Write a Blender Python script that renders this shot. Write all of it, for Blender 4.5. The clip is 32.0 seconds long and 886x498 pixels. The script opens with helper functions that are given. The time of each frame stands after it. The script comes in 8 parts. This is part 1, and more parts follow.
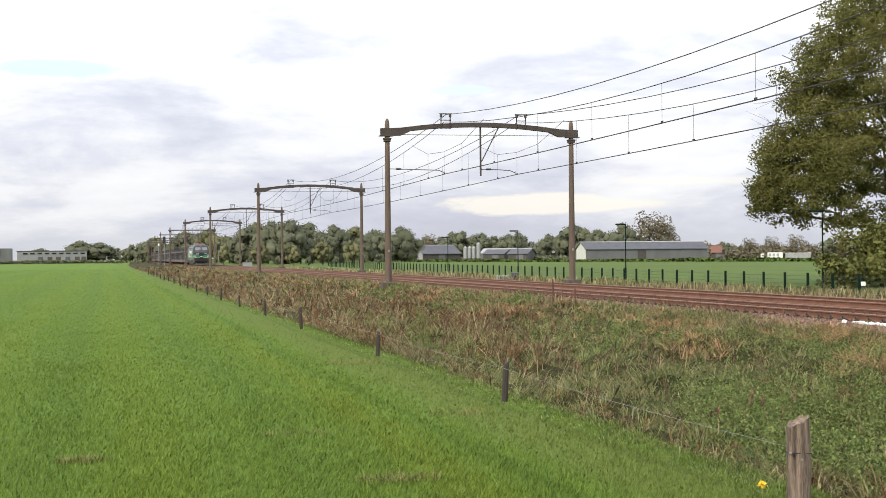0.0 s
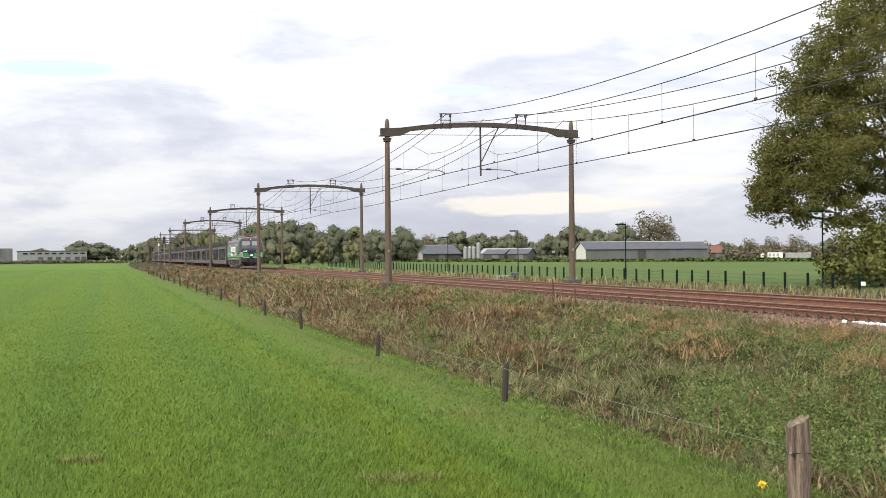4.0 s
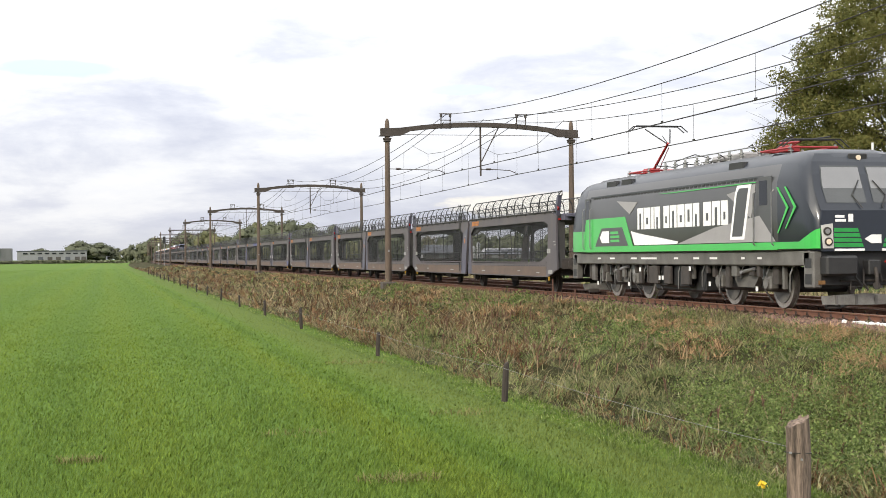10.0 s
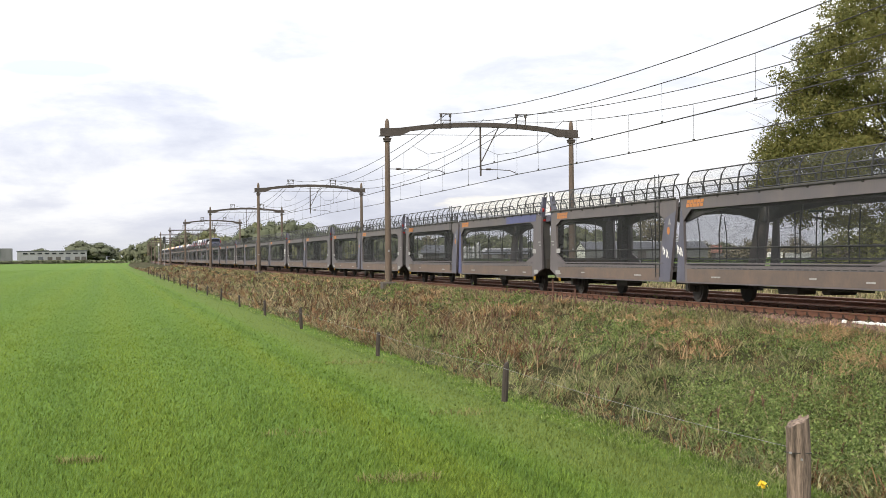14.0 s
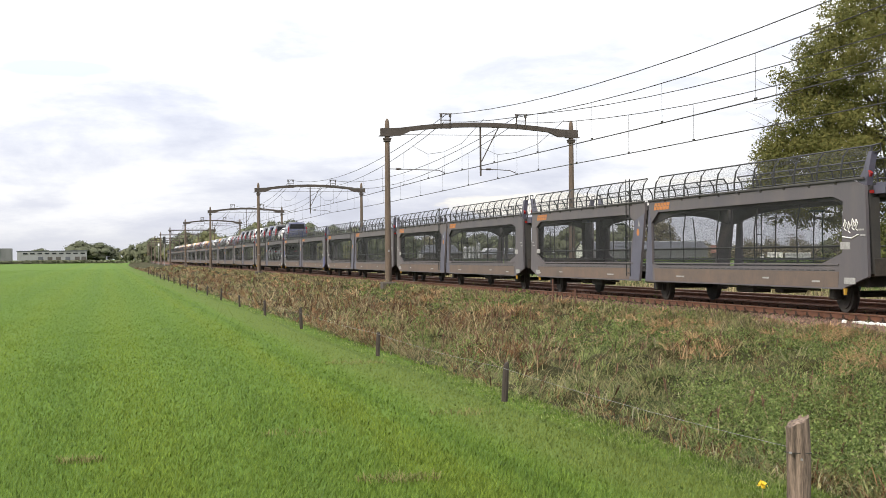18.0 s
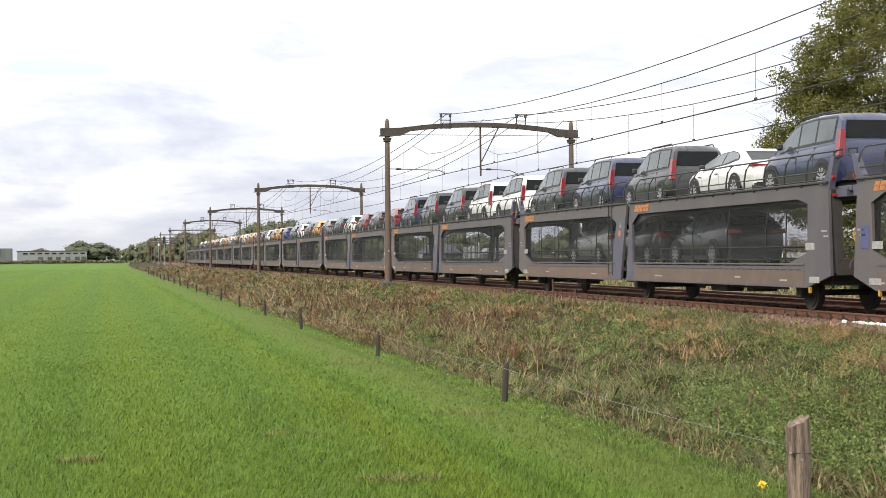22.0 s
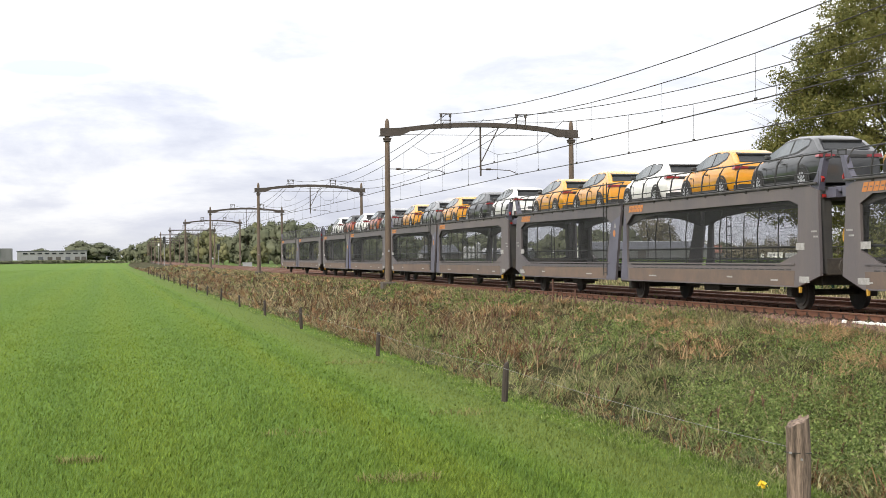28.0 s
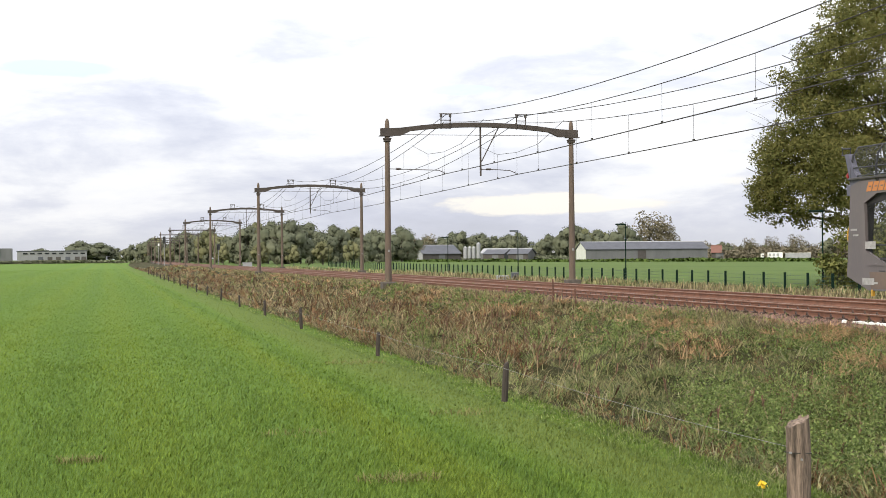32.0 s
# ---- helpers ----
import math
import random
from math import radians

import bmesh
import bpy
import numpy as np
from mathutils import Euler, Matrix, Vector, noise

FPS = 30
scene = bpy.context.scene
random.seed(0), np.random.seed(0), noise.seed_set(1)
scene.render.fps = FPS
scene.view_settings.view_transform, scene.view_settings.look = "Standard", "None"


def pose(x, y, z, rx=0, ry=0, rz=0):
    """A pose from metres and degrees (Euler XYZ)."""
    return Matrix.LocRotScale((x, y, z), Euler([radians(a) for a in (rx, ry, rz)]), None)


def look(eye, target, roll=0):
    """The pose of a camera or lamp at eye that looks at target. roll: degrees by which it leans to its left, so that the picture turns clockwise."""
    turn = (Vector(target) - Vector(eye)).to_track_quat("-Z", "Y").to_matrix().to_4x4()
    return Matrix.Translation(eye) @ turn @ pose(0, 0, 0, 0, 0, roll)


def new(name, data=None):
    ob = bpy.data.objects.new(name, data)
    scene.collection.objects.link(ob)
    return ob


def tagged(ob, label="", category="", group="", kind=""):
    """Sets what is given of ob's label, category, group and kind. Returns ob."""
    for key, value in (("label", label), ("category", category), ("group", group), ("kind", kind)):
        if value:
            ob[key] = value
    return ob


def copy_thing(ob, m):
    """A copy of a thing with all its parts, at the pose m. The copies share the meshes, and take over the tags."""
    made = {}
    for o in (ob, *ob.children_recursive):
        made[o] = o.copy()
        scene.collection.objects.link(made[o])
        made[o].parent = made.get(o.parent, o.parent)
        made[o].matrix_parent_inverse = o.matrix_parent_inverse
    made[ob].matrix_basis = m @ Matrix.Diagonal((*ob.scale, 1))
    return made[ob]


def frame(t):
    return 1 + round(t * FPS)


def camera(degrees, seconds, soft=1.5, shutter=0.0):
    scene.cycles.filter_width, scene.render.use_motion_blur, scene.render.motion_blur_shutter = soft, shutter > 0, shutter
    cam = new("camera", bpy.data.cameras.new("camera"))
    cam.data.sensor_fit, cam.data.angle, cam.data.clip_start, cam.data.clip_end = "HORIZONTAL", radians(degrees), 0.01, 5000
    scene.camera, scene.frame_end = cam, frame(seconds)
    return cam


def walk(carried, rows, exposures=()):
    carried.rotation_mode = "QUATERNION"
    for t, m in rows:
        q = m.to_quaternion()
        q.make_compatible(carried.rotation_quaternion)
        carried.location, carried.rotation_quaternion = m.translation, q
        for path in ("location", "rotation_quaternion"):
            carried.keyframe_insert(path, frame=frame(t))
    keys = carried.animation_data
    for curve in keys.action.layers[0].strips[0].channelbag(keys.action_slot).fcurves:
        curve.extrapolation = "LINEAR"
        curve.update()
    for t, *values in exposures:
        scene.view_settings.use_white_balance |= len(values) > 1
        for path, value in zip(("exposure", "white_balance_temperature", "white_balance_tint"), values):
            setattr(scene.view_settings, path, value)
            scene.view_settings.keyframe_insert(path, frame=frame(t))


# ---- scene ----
# Units: metres. y runs along the railway away from the camera, x to the right, z = 0 is the rail head.
LENS = 32.84
EYE = (0.0, 0.0, 1.37)
cam = camera(LENS, 32.0, soft=0.6)
VIEW = pose(*EYE, 0, 0, -12.67) @ pose(0, 0, 0, 90.268) @ pose(0, 0, 0, 0, 0, -0.5)
walk(cam, [(0.0, VIEW), (32.0, VIEW)], exposures=[(0.0, 0.0), (8.0, 0.0), (13.0, 0.12), (28.0, 0.12), (32.0, 0.06)])

# ---- world and sun ----
SUN_TURN, SUN_UP = 232.0, 30.0     # degrees: compass turn from +y to the right, height
world = bpy.data.worlds.new("overcast_sky")
scene.world = world
world.use_nodes = True
wn, wl = world.node_tree.nodes, world.node_tree.links
wn.clear()
w_out, w_bg = wn.new("ShaderNodeOutputWorld"), wn.new("ShaderNodeBackground")
w_sky = wn.new("ShaderNodeTexSky")
w_sky.sky_type, w_sky.sun_disc = "NISHITA", False
w_sky.sun_elevation, w_sky.sun_rotation = radians(SUN_UP), radians(SUN_TURN)
w_gain = wn.new("ShaderNodeMix")
w_gain.data_type, w_gain.blend_type = "RGBA", "MULTIPLY"
w_gain.inputs[0].default_value = 1.0
w_gain.inputs[7].default_value = (0.12, 0.12, 0.12, 1)
w_map, w_co = wn.new("ShaderNodeMapping"), wn.new("ShaderNodeTexCoord")
w_map.inputs["Scale"].default_value = (3.4, 3.4, 11.0)
w_sep = wn.new("ShaderNodeSeparateXYZ")
wl.new(w_co.outputs["Generated"], w_map.inputs["Vector"])
wl.new(w_co.outputs["Generated"], w_sep.inputs[0])


def sky_noise(scale, detail, rough, warp=0.0):
    q = wn.new("ShaderNodeTexNoise")
    q.inputs["Scale"].default_value, q.inputs["Detail"].default_value = scale, detail
    q.inputs["Roughness"].default_value, q.inputs["Distortion"].default_value = rough, warp
    wl.new(w_map.outputs["Vector"], q.inputs["Vector"])
    return q.outputs["Fac"]


def sky_math(op, a, b, c=None):
    q = wn.new("ShaderNodeMath")
    q.operation = op
    for k, v in enumerate((a, b, c)):
        if isinstance(v, (int, float)):
            q.inputs[k].default_value = v
        elif v is not None:
            wl.new(v, q.inputs[k])
    return q.outputs[0]


def sky_range(v, a, b, lo=0.0, hi=1.0):
    q = wn.new("ShaderNodeMapRange")
    q.interpolation_type = "SMOOTHSTEP"
    for k, val in enumerate((a, b, lo, hi)):
        q.inputs[k + 1].default_value = val
    wl.new(v, q.inputs[0])
    return q.outputs[0]


def sky_mix(fac, a, b):
    q = wn.new("ShaderNodeMix")
    q.data_type = "RGBA"
    for k, v in ((0, fac), (6, a), (7, b)):
        if isinstance(v, (int, float)):
            q.inputs[k].default_value = v
        elif isinstance(v, tuple):
            q.inputs[k].default_value = (*v, 1)
        else:
            wl.new(v, q.inputs[k])
    return q.outputs[2]


# the cloud deck: grey-lilac undersides low down, closing to white higher up
w_big, w_fine = sky_noise(1.9, 9.0, 0.58, 0.25), sky_noise(6.5, 6.0, 0.6)
w_cloud = sky_math("MULTIPLY_ADD", w_fine, 0.35, sky_math("MULTIPLY_ADD", w_big, 1.5, -0.42))
w_up = sky_math("MULTIPLY_ADD", w_sep.outputs[2], 2.3, w_cloud)
w_ramp = wn.new("ShaderNodeValToRGB")
for pos, col in ((0.46, (0.63, 0.65, 0.76, 1)), (0.60, (0.74, 0.755, 0.84, 1)), (0.74, (0.89, 0.895, 0.935, 1))):
    w_ramp.color_ramp.elements.new(pos).color = col
w_ramp.color_ramp.elements[0].position, w_ramp.color_ramp.elements[0].color = 0.30, (0.56, 0.58, 0.68, 1)
w_ramp.color_ramp.elements[-1].position, w_ramp.color_ramp.elements[-1].color = 0.92, (0.965, 0.96, 0.97, 1)
wl.new(w_up, w_ramp.inputs["Fac"])
wl.new(w_sky.outputs["Color"], w_gain.inputs[6])
w_col = sky_mix(0.93, w_gain.outputs[2], w_ramp.outputs["Color"])
# haze evens out the lowest few degrees
w_col = sky_mix(sky_range(w_sep.outputs[2], 0.0, 0.028, 0.75, 0.0), w_col, (0.64, 0.655, 0.705))
# compass bearing of the sky, in radians to the right of +y
w_az = sky_math("ARCTAN2", w_sep.outputs[0], w_sep.outputs[1])


def sky_gap(az, half_w, el, half_h, ragged, col, amount):
    """A rift in the clouds of that bearing, height and half sizes in degrees, with ragged edges."""
    global w_col
    u = sky_math("ABSOLUTE", sky_math("MULTIPLY", sky_math("SUBTRACT", w_az, radians(az)), 1 / radians(half_w)), 0.0)
    v = sky_math("ABSOLUTE", sky_math("MULTIPLY", sky_math("SUBTRACT", w_sep.outputs[2], math.sin(radians(el))), 1 / radians(half_h)), 0.0)
    r = sky_math("POWER", sky_math("ADD", sky_math("POWER", u, 2.0), sky_math("POWER", v, 2.0)), 0.5)
    r = sky_math("MULTIPLY_ADD", sky_math("SUBTRACT", sky_math("MULTIPLY_ADD", w_fine, 0.5, w_big), 0.75), ragged, r)
    w_col = sky_mix(sky_range(r, 0.75, 1.1, amount, 0.0), w_col, col)


sky_gap(-1.6, 2.7, 7.05, 0.36, 1.2, (0.68, 0.94, 1.0), 0.8)
sky_gap(11.0, 1.4, 9.0, 0.22, 2.0, (0.72, 0.95, 1.0), 0.5)
sky_gap(13.4, 1.2, 6.3, 0.18, 2.0, (0.74, 0.95, 1.0), 0.45)
sky_gap(17.6, 4.6, 1.95, 0.42, 2.6, (1.0, 0.955, 0.86), 0.85)
sky_gap(21.5, 3.0, 2.75, 0.3, 3.0, (1.0, 0.965, 0.89), 0.6)
wl.new(w_col, w_bg.inputs["Color"])
# an overcast sky is up to three times as bright overhead as at the horizon
wl.new(sky_math("MULTIPLY_ADD", sky_math("MAXIMUM", w_sep.outputs[2], 0.0), 1.6, 0.99), w_bg.inputs["Strength"])
wl.new(w_bg.outputs["Background"], w_out.inputs["Surface"])

sun_data = bpy.data.lights.new("sun", "SUN")
sun_data.energy, sun_data.angle, sun_data.color = 3.3, radians(9), (1.0, 0.91, 0.76)
sun = new("sun", sun_data)
s_dir = Vector((math.sin(radians(SUN_TURN)) * math.cos(radians(SUN_UP)),
                math.cos(radians(SUN_TURN)) * math.cos(radians(SUN_UP)), math.sin(radians(SUN_UP))))
sun.matrix_basis = look(s_dir * 200, (0, 0, 0))


# ---- materials ----
def mat(name, col, col2=None, rough=0.7, metal=0.0, scale=3.0, bump=0.2, fine=40.0, spread=0.5,
        island=0.0, random_ob=0.0, stretch=(1, 1, 1), coat=0.0, through_light=0.0, spec=0.5):
    """A surface of two colours mixed by noise at two scales, with fine relief."""
    m = bpy.data.materials.new(name)
    m.use_nodes = True
    n, l = m.node_tree.nodes, m.node_tree.links
    b = n["Principled BSDF"]
    col2 = col2 or tuple(c * 0.75 for c in col)
    co, mp = n.new("ShaderNodeTexCoord"), n.new("ShaderNodeMapping")
    mp.inputs["Scale"].default_value = stretch
    l.new(co.outputs["Object"], mp.inputs["Vector"])
    big, small = n.new("ShaderNodeTexNoise"), n.new("ShaderNodeTexNoise")
    big.inputs["Scale"].default_value, big.inputs["Detail"].default_value = scale, 5
    small.inputs["Scale"].default_value, small.inputs["Detail"].default_value = fine, 4
    for q in (big, small):
        l.new(mp.outputs["Vector"], q.inputs["Vector"])
    add = n.new("ShaderNodeMath")
    add.operation = "MULTIPLY_ADD"
    add.inputs[1].default_value = 0.45
    l.new(small.outputs["Fac"], add.inputs[0])
    l.new(big.outputs["Fac"], add.inputs[2])
    rng = n.new("ShaderNodeMapRange")
    rng.inputs[1].default_value, rng.inputs[2].default_value = 0.725 - spread / 2, 0.725 + spread / 2
    l.new(add.outputs[0], rng.inputs[0])
    fac = rng.outputs[0]
    if island or random_ob:
        src = n.new("ShaderNodeNewGeometry").outputs["Random Per Island"] if island else n.new("ShaderNodeObjectInfo").outputs["Random"]
        mixf = n.new("ShaderNodeMix")
        mixf.inputs[0].default_value = island or random_ob
        l.new(fac, mixf.inputs[2])
        l.new(src, mixf.inputs[3])
        fac = mixf.outputs[0]
    mix = n.new("ShaderNodeMix")
    mix.data_type = "RGBA"
    mix.inputs[6].default_value, mix.inputs[7].default_value = (*col, 1), (*col2, 1)
    l.new(fac, mix.inputs[0])
    l.new(mix.outputs[2], b.inputs["Base Color"])
    b.inputs["Roughness"].default_value, b.inputs["Metallic"].default_value = rough, metal
    b.inputs["Coat Weight"].default_value, b.inputs["Coat Roughness"].default_value = coat, 0.08
    b.inputs["Specular IOR Level"].default_value = spec
    if bump:
        bp = n.new("ShaderNodeBump")
        bp.inputs["Strength"].default_value, bp.inputs["Distance"].default_value = bump, 0.02
        l.new(add.outputs[0], bp.inputs["Height"])
        l.new(bp.outputs["Normal"], b.inputs["Normal"])
    if through_light:
        tr, sh, out = n.new("ShaderNodeBsdfTranslucent"), n.new("ShaderNodeMixShader"), n["Material Output"]
        l.new(mix.outputs[2], tr.inputs["Color"])
        sh.inputs[0].default_value = through_light
        l.new(b.outputs[0], sh.inputs[1])
        l.new(tr.outputs[0], sh.inputs[2])
        l.new(sh.outputs[0], out.inputs["Surface"])
    return m


def netting(name, col, cell, wire):
    """Welded wire mesh: thin wires of that pitch, open between them."""
    m = bpy.data.materials.new(name)
    m.use_nodes = True
    n, l = m.node_tree.nodes, m.node_tree.links
    b, out = n["Principled BSDF"], n["Material Output"]
    b.inputs["Base Color"].default_value, b.inputs["Roughness"].default_value = (*col, 1), 0.55
    co, sp = n.new("ShaderNodeTexCoord"), n.new("ShaderNodeSeparateXYZ")
    l.new(co.outputs["Object"], sp.inputs[0])
    tests = []
    for axis in (1, 2):
        mod, less = n.new("ShaderNodeMath"), n.new("ShaderNodeMath")
        mod.operation, less.operation = "FLOORED_MODULO", "LESS_THAN"
        mod.inputs[1].default_value, less.inputs[1].default_value = cell, wire
        l.new(sp.outputs[axis], mod.inputs[0])
        l.new(mod.outputs[0], less.inputs[0])
        tests.append(less.outputs[0])
    mx = n.new("ShaderNodeMath")
    mx.operation = "MAXIMUM"
    l.new(tests[0], mx.inputs[0])
    l.new(tests[1], mx.inputs[1])
    tr, sh = n.new("ShaderNodeBsdfTransparent"), n.new("ShaderNodeMixShader")
    l.new(mx.outputs[0], sh.inputs[0])
    l.new(tr.outputs[0], sh.inputs[1])
    l.new(b.outputs[0], sh.inputs[2])
    l.new(sh.outputs[0], out.inputs["Surface"])
    return m


def mown(m, rows):
    """Worn and mown strips along the meadow: rows of (x, half width, colour, share), broken up by noise."""
    n, l = m.node_tree.nodes, m.node_tree.links
    b = n["Principled BSDF"]
    src = b.inputs["Base Color"].links[0].from_socket
    goals = [k.to_socket for k in src.links]
    co, sp, mp = n.new("ShaderNodeTexCoord"), n.new("ShaderNodeSeparateXYZ"), n.new("ShaderNodeMapping")
    mp.inputs["Scale"].default_value = (0.9, 0.06, 1)
    wob = n.new("ShaderNodeTexNoise")
    wob.inputs["Scale"].default_value, wob.inputs["Detail"].default_value = 1.0, 5.0
    l.new(co.outputs["Object"], sp.inputs[0])
    l.new(co.outputs["Object"], mp.inputs[0])
    l.new(mp.outputs[0], wob.inputs["Vector"])
    sway = n.new("ShaderNodeMath")
    sway.operation = "MULTIPLY_ADD"
    sway.inputs[1].default_value = 1.1
    l.new(wob.outputs["Fac"], sway.inputs[0])
    l.new(sp.outputs[0], sway.inputs[2])
    for x, half, col, share in rows:
        d, a, rng, mix = n.new("ShaderNodeMath"), n.new("ShaderNodeMath"), n.new("ShaderNodeMapRange"), n.new("ShaderNodeMix")
        d.operation, d.inputs[1].default_value, a.operation = "SUBTRACT", x + 0.55, "ABSOLUTE"
        l.new(sway.outputs[0], d.inputs[0])
        l.new(d.outputs[0], a.inputs[0])
        rng.interpolation_type = "SMOOTHSTEP"
        for k, v in ((1, half * 0.4), (2, half * 1.2), (3, share), (4, 0.0)):
            rng.inputs[k].default_value = v
        l.new(a.outputs[0], rng.inputs[0])
        mix.data_type, mix.blend_type = "RGBA", "MULTIPLY"
        mix.inputs[7].default_value = (*col, 1)
        l.new(rng.outputs[0], mix.inputs[0])
        l.new(src, mix.inputs[6])
        src = mix.outputs[2]
    for g in goals:
        l.new(src, g)
    return m


MOWN = [(5.15, 0.8, (1.08, 0.86, 1.3), 0.7), (4.0, 0.16, (0.72, 0.78, 0.75), 0.6), (5.6, 0.12, (0.7, 0.72, 0.8), 0.5), (3.3, 0.4, (1.16, 1.03, 0.85), 0.7), (2.0, 0.3, (0.86, 0.9, 0.97), 0.6),
        (0.4, 0.6, (1.12, 1.03, 0.85), 0.6), (-0.8, 0.4, (0.88, 0.92, 1.0), 0.6), (-2.6, 0.7, (1.12, 1.03, 0.85), 0.6), (-4.6, 0.6, (0.88, 0.93, 1.0), 0.6), (-7.5, 1.2, (1.1, 1.03, 0.85), 0.6), (-11.0, 1.2, (0.9, 0.94, 1.0), 0.6)]


def glow(name, col, power):
    m = bpy.data.materials.new(name)
    m.use_nodes = True
    b = m.node_tree.nodes["Principled BSDF"]
    b.inputs["Base Color"].default_value = (*col, 1)
    b.inputs["Emission Color"].default_value, b.inputs["Emission Strength"].default_value = (*col, 1), power
    return m


# ---- mesh helpers ----
class Mesh:
    """Collects vertices and faces of one part."""

    def __init__(self):
        self.v, self.f = [], []

    def add(self, vs, fs):
        k = len(self.v)
        self.v += [tuple(p) for p in vs]
        self.f += [tuple(i + k for i in q) for q in fs]
        return self

    def box(self, x0, x1, y0, y1, z0, z1, c=0.0):
        """A box, with its edges cut by c."""
        if not c:
            vs = [(x, y, z) for x in (x0, x1) for y in (y0, y1) for z in (z0, z1)]
            return self.add(vs, [(0, 1, 3, 2), (4, 6, 7, 5), (0, 4, 5, 1), (2, 3, 7, 6), (0, 2, 6, 4), (1, 5, 7, 3)])
        bm = bmesh.new()
        bmesh.ops.create_cube(bm, size=1.0)
        for v in bm.verts:
            v.co = Vector(((x0 + x1) / 2 + v.co.x * (x1 - x0), (y0 + y1) / 2 + v.co.y * (y1 - y0), (z0 + z1) / 2 + v.co.z * (z1 - z0)))
        bmesh.ops.bevel(bm, geom=list(bm.edges), offset=c, segments=1, affect="EDGES")
        self.take(bm)
        return self

    def take(self, bm, m=None):
        bm.verts.index_update()
        self.add([m @ v.co if m else v.co for v in bm.verts], [[v.index for v in q.verts] for q in bm.faces])
        bm.free()
        return self

    def prism(self, pts, a, b, axis="x"):
        """A polygon of (p, q) pairs, pushed from a to b along an axis: x takes (y, z), y takes (x, z), z takes (x, y)."""
        put = {"x": lambda p, q, s: (s, p, q), "y": lambda p, q, s: (p, s, q), "z": lambda p, q, s: (p, q, s)}[axis]
        n = len(pts)
        vs = [put(p, q, a) for p, q in pts] + [put(p, q, b) for p, q in pts]
        return self.add(vs, [tuple(range(n))[::-1], tuple(range(n, 2 * n))] + [(i, (i + 1) % n, n + (i + 1) % n, n + i) for i in range(n)])

    def tube(self, pts, r, n=6, r1=None, flat=1.0):
        """A round bar along points, tapering from r to r1."""
        pts = [Vector(p) for p in pts]
        r1 = r if r1 is None else r1
        vs, fs = [], []
        for i, p in enumerate(pts):
            d = (pts[min(i + 1, len(pts) - 1)] - pts[max(i - 1, 0)]).normalized()
            a = d.cross(Vector((0, 0, 1)) if abs(d.z) < 0.9 else Vector((1, 0, 0))).normalized()
            b = d.cross(a)
            q = r + (r1 - r) * i / (len(pts) - 1)
            for k in range(n):
                t = 2 * math.pi * k / n
                vs.append(p + a * math.cos(t) * q + b * math.sin(t) * q * flat)
        for i in range(len(pts) - 1):
            for k in range(n):
                fs.append((i * n + k, i * n + (k + 1) % n, (i + 1) * n + (k + 1) % n, (i + 1) * n + k))
        m = (len(pts) - 1) * n
        fs += [tuple(range(n))[::-1], tuple(range(m, m + n))]
        return self.add(vs, fs)

    def disc(self, c, axis, r, w, n=16, inner=0.0):
        """A wheel or plate: a short cylinder centred on c along x, y or z."""
        ring = []
        for s in (-w / 2, w / 2):
            for k in range(n):
                t = 2 * math.pi * k / n
                u, v = r * math.cos(t), r * math.sin(t)
                ring.append({"x": (c[0] + s, c[1] + u, c[2] + v), "y": (c[0] + u, c[1] + s, c[2] + v), "z": (c[0] + u, c[1] + v, c[2] + s)}[axis])
        return self.add(ring, [tuple(range(n))[::-1], tuple(range(n, 2 * n))] + [(k, (k + 1) % n, n + (k + 1) % n, n + k) for k in range(n)])

    def data(self, name, smooth=False):
        me = bpy.data.meshes.new(name)
        me.from_pydata(self.v, [], self.f)
        bm = bmesh.new()
        bm.from_mesh(me)
        bmesh.ops.recalc_face_normals(bm, faces=bm.faces)
        bm.to_mesh(me)
        bm.free()
        if smooth:
            me.polygons.foreach_set("use_smooth", [True] * len(me.polygons))
            me.set_sharp_from_angle(angle=radians(38))
        return me


def part(name, shape, material, parent=None, label="", at=None, smooth=False):
    """Links one mesh as an object of its own, under a thing or a part."""
    me = shape.data(name, smooth) if isinstance(shape, Mesh) else shape
    if material is not None and not me.materials:
        me.materials.append(material)
    ob = new(name, me)
    if parent is not None:
        ob.parent = parent
    if at is not None:
        ob.matrix_basis = at
    if label:
        tagged(ob, label)
    return ob


def thing(name, label, category, group="", kind="", at=None):
    ob = new(name)
    ob.empty_display_size = 0.3
    if at is not None:
        ob.matrix_basis = at
    return tagged(ob, label, category, group, kind)


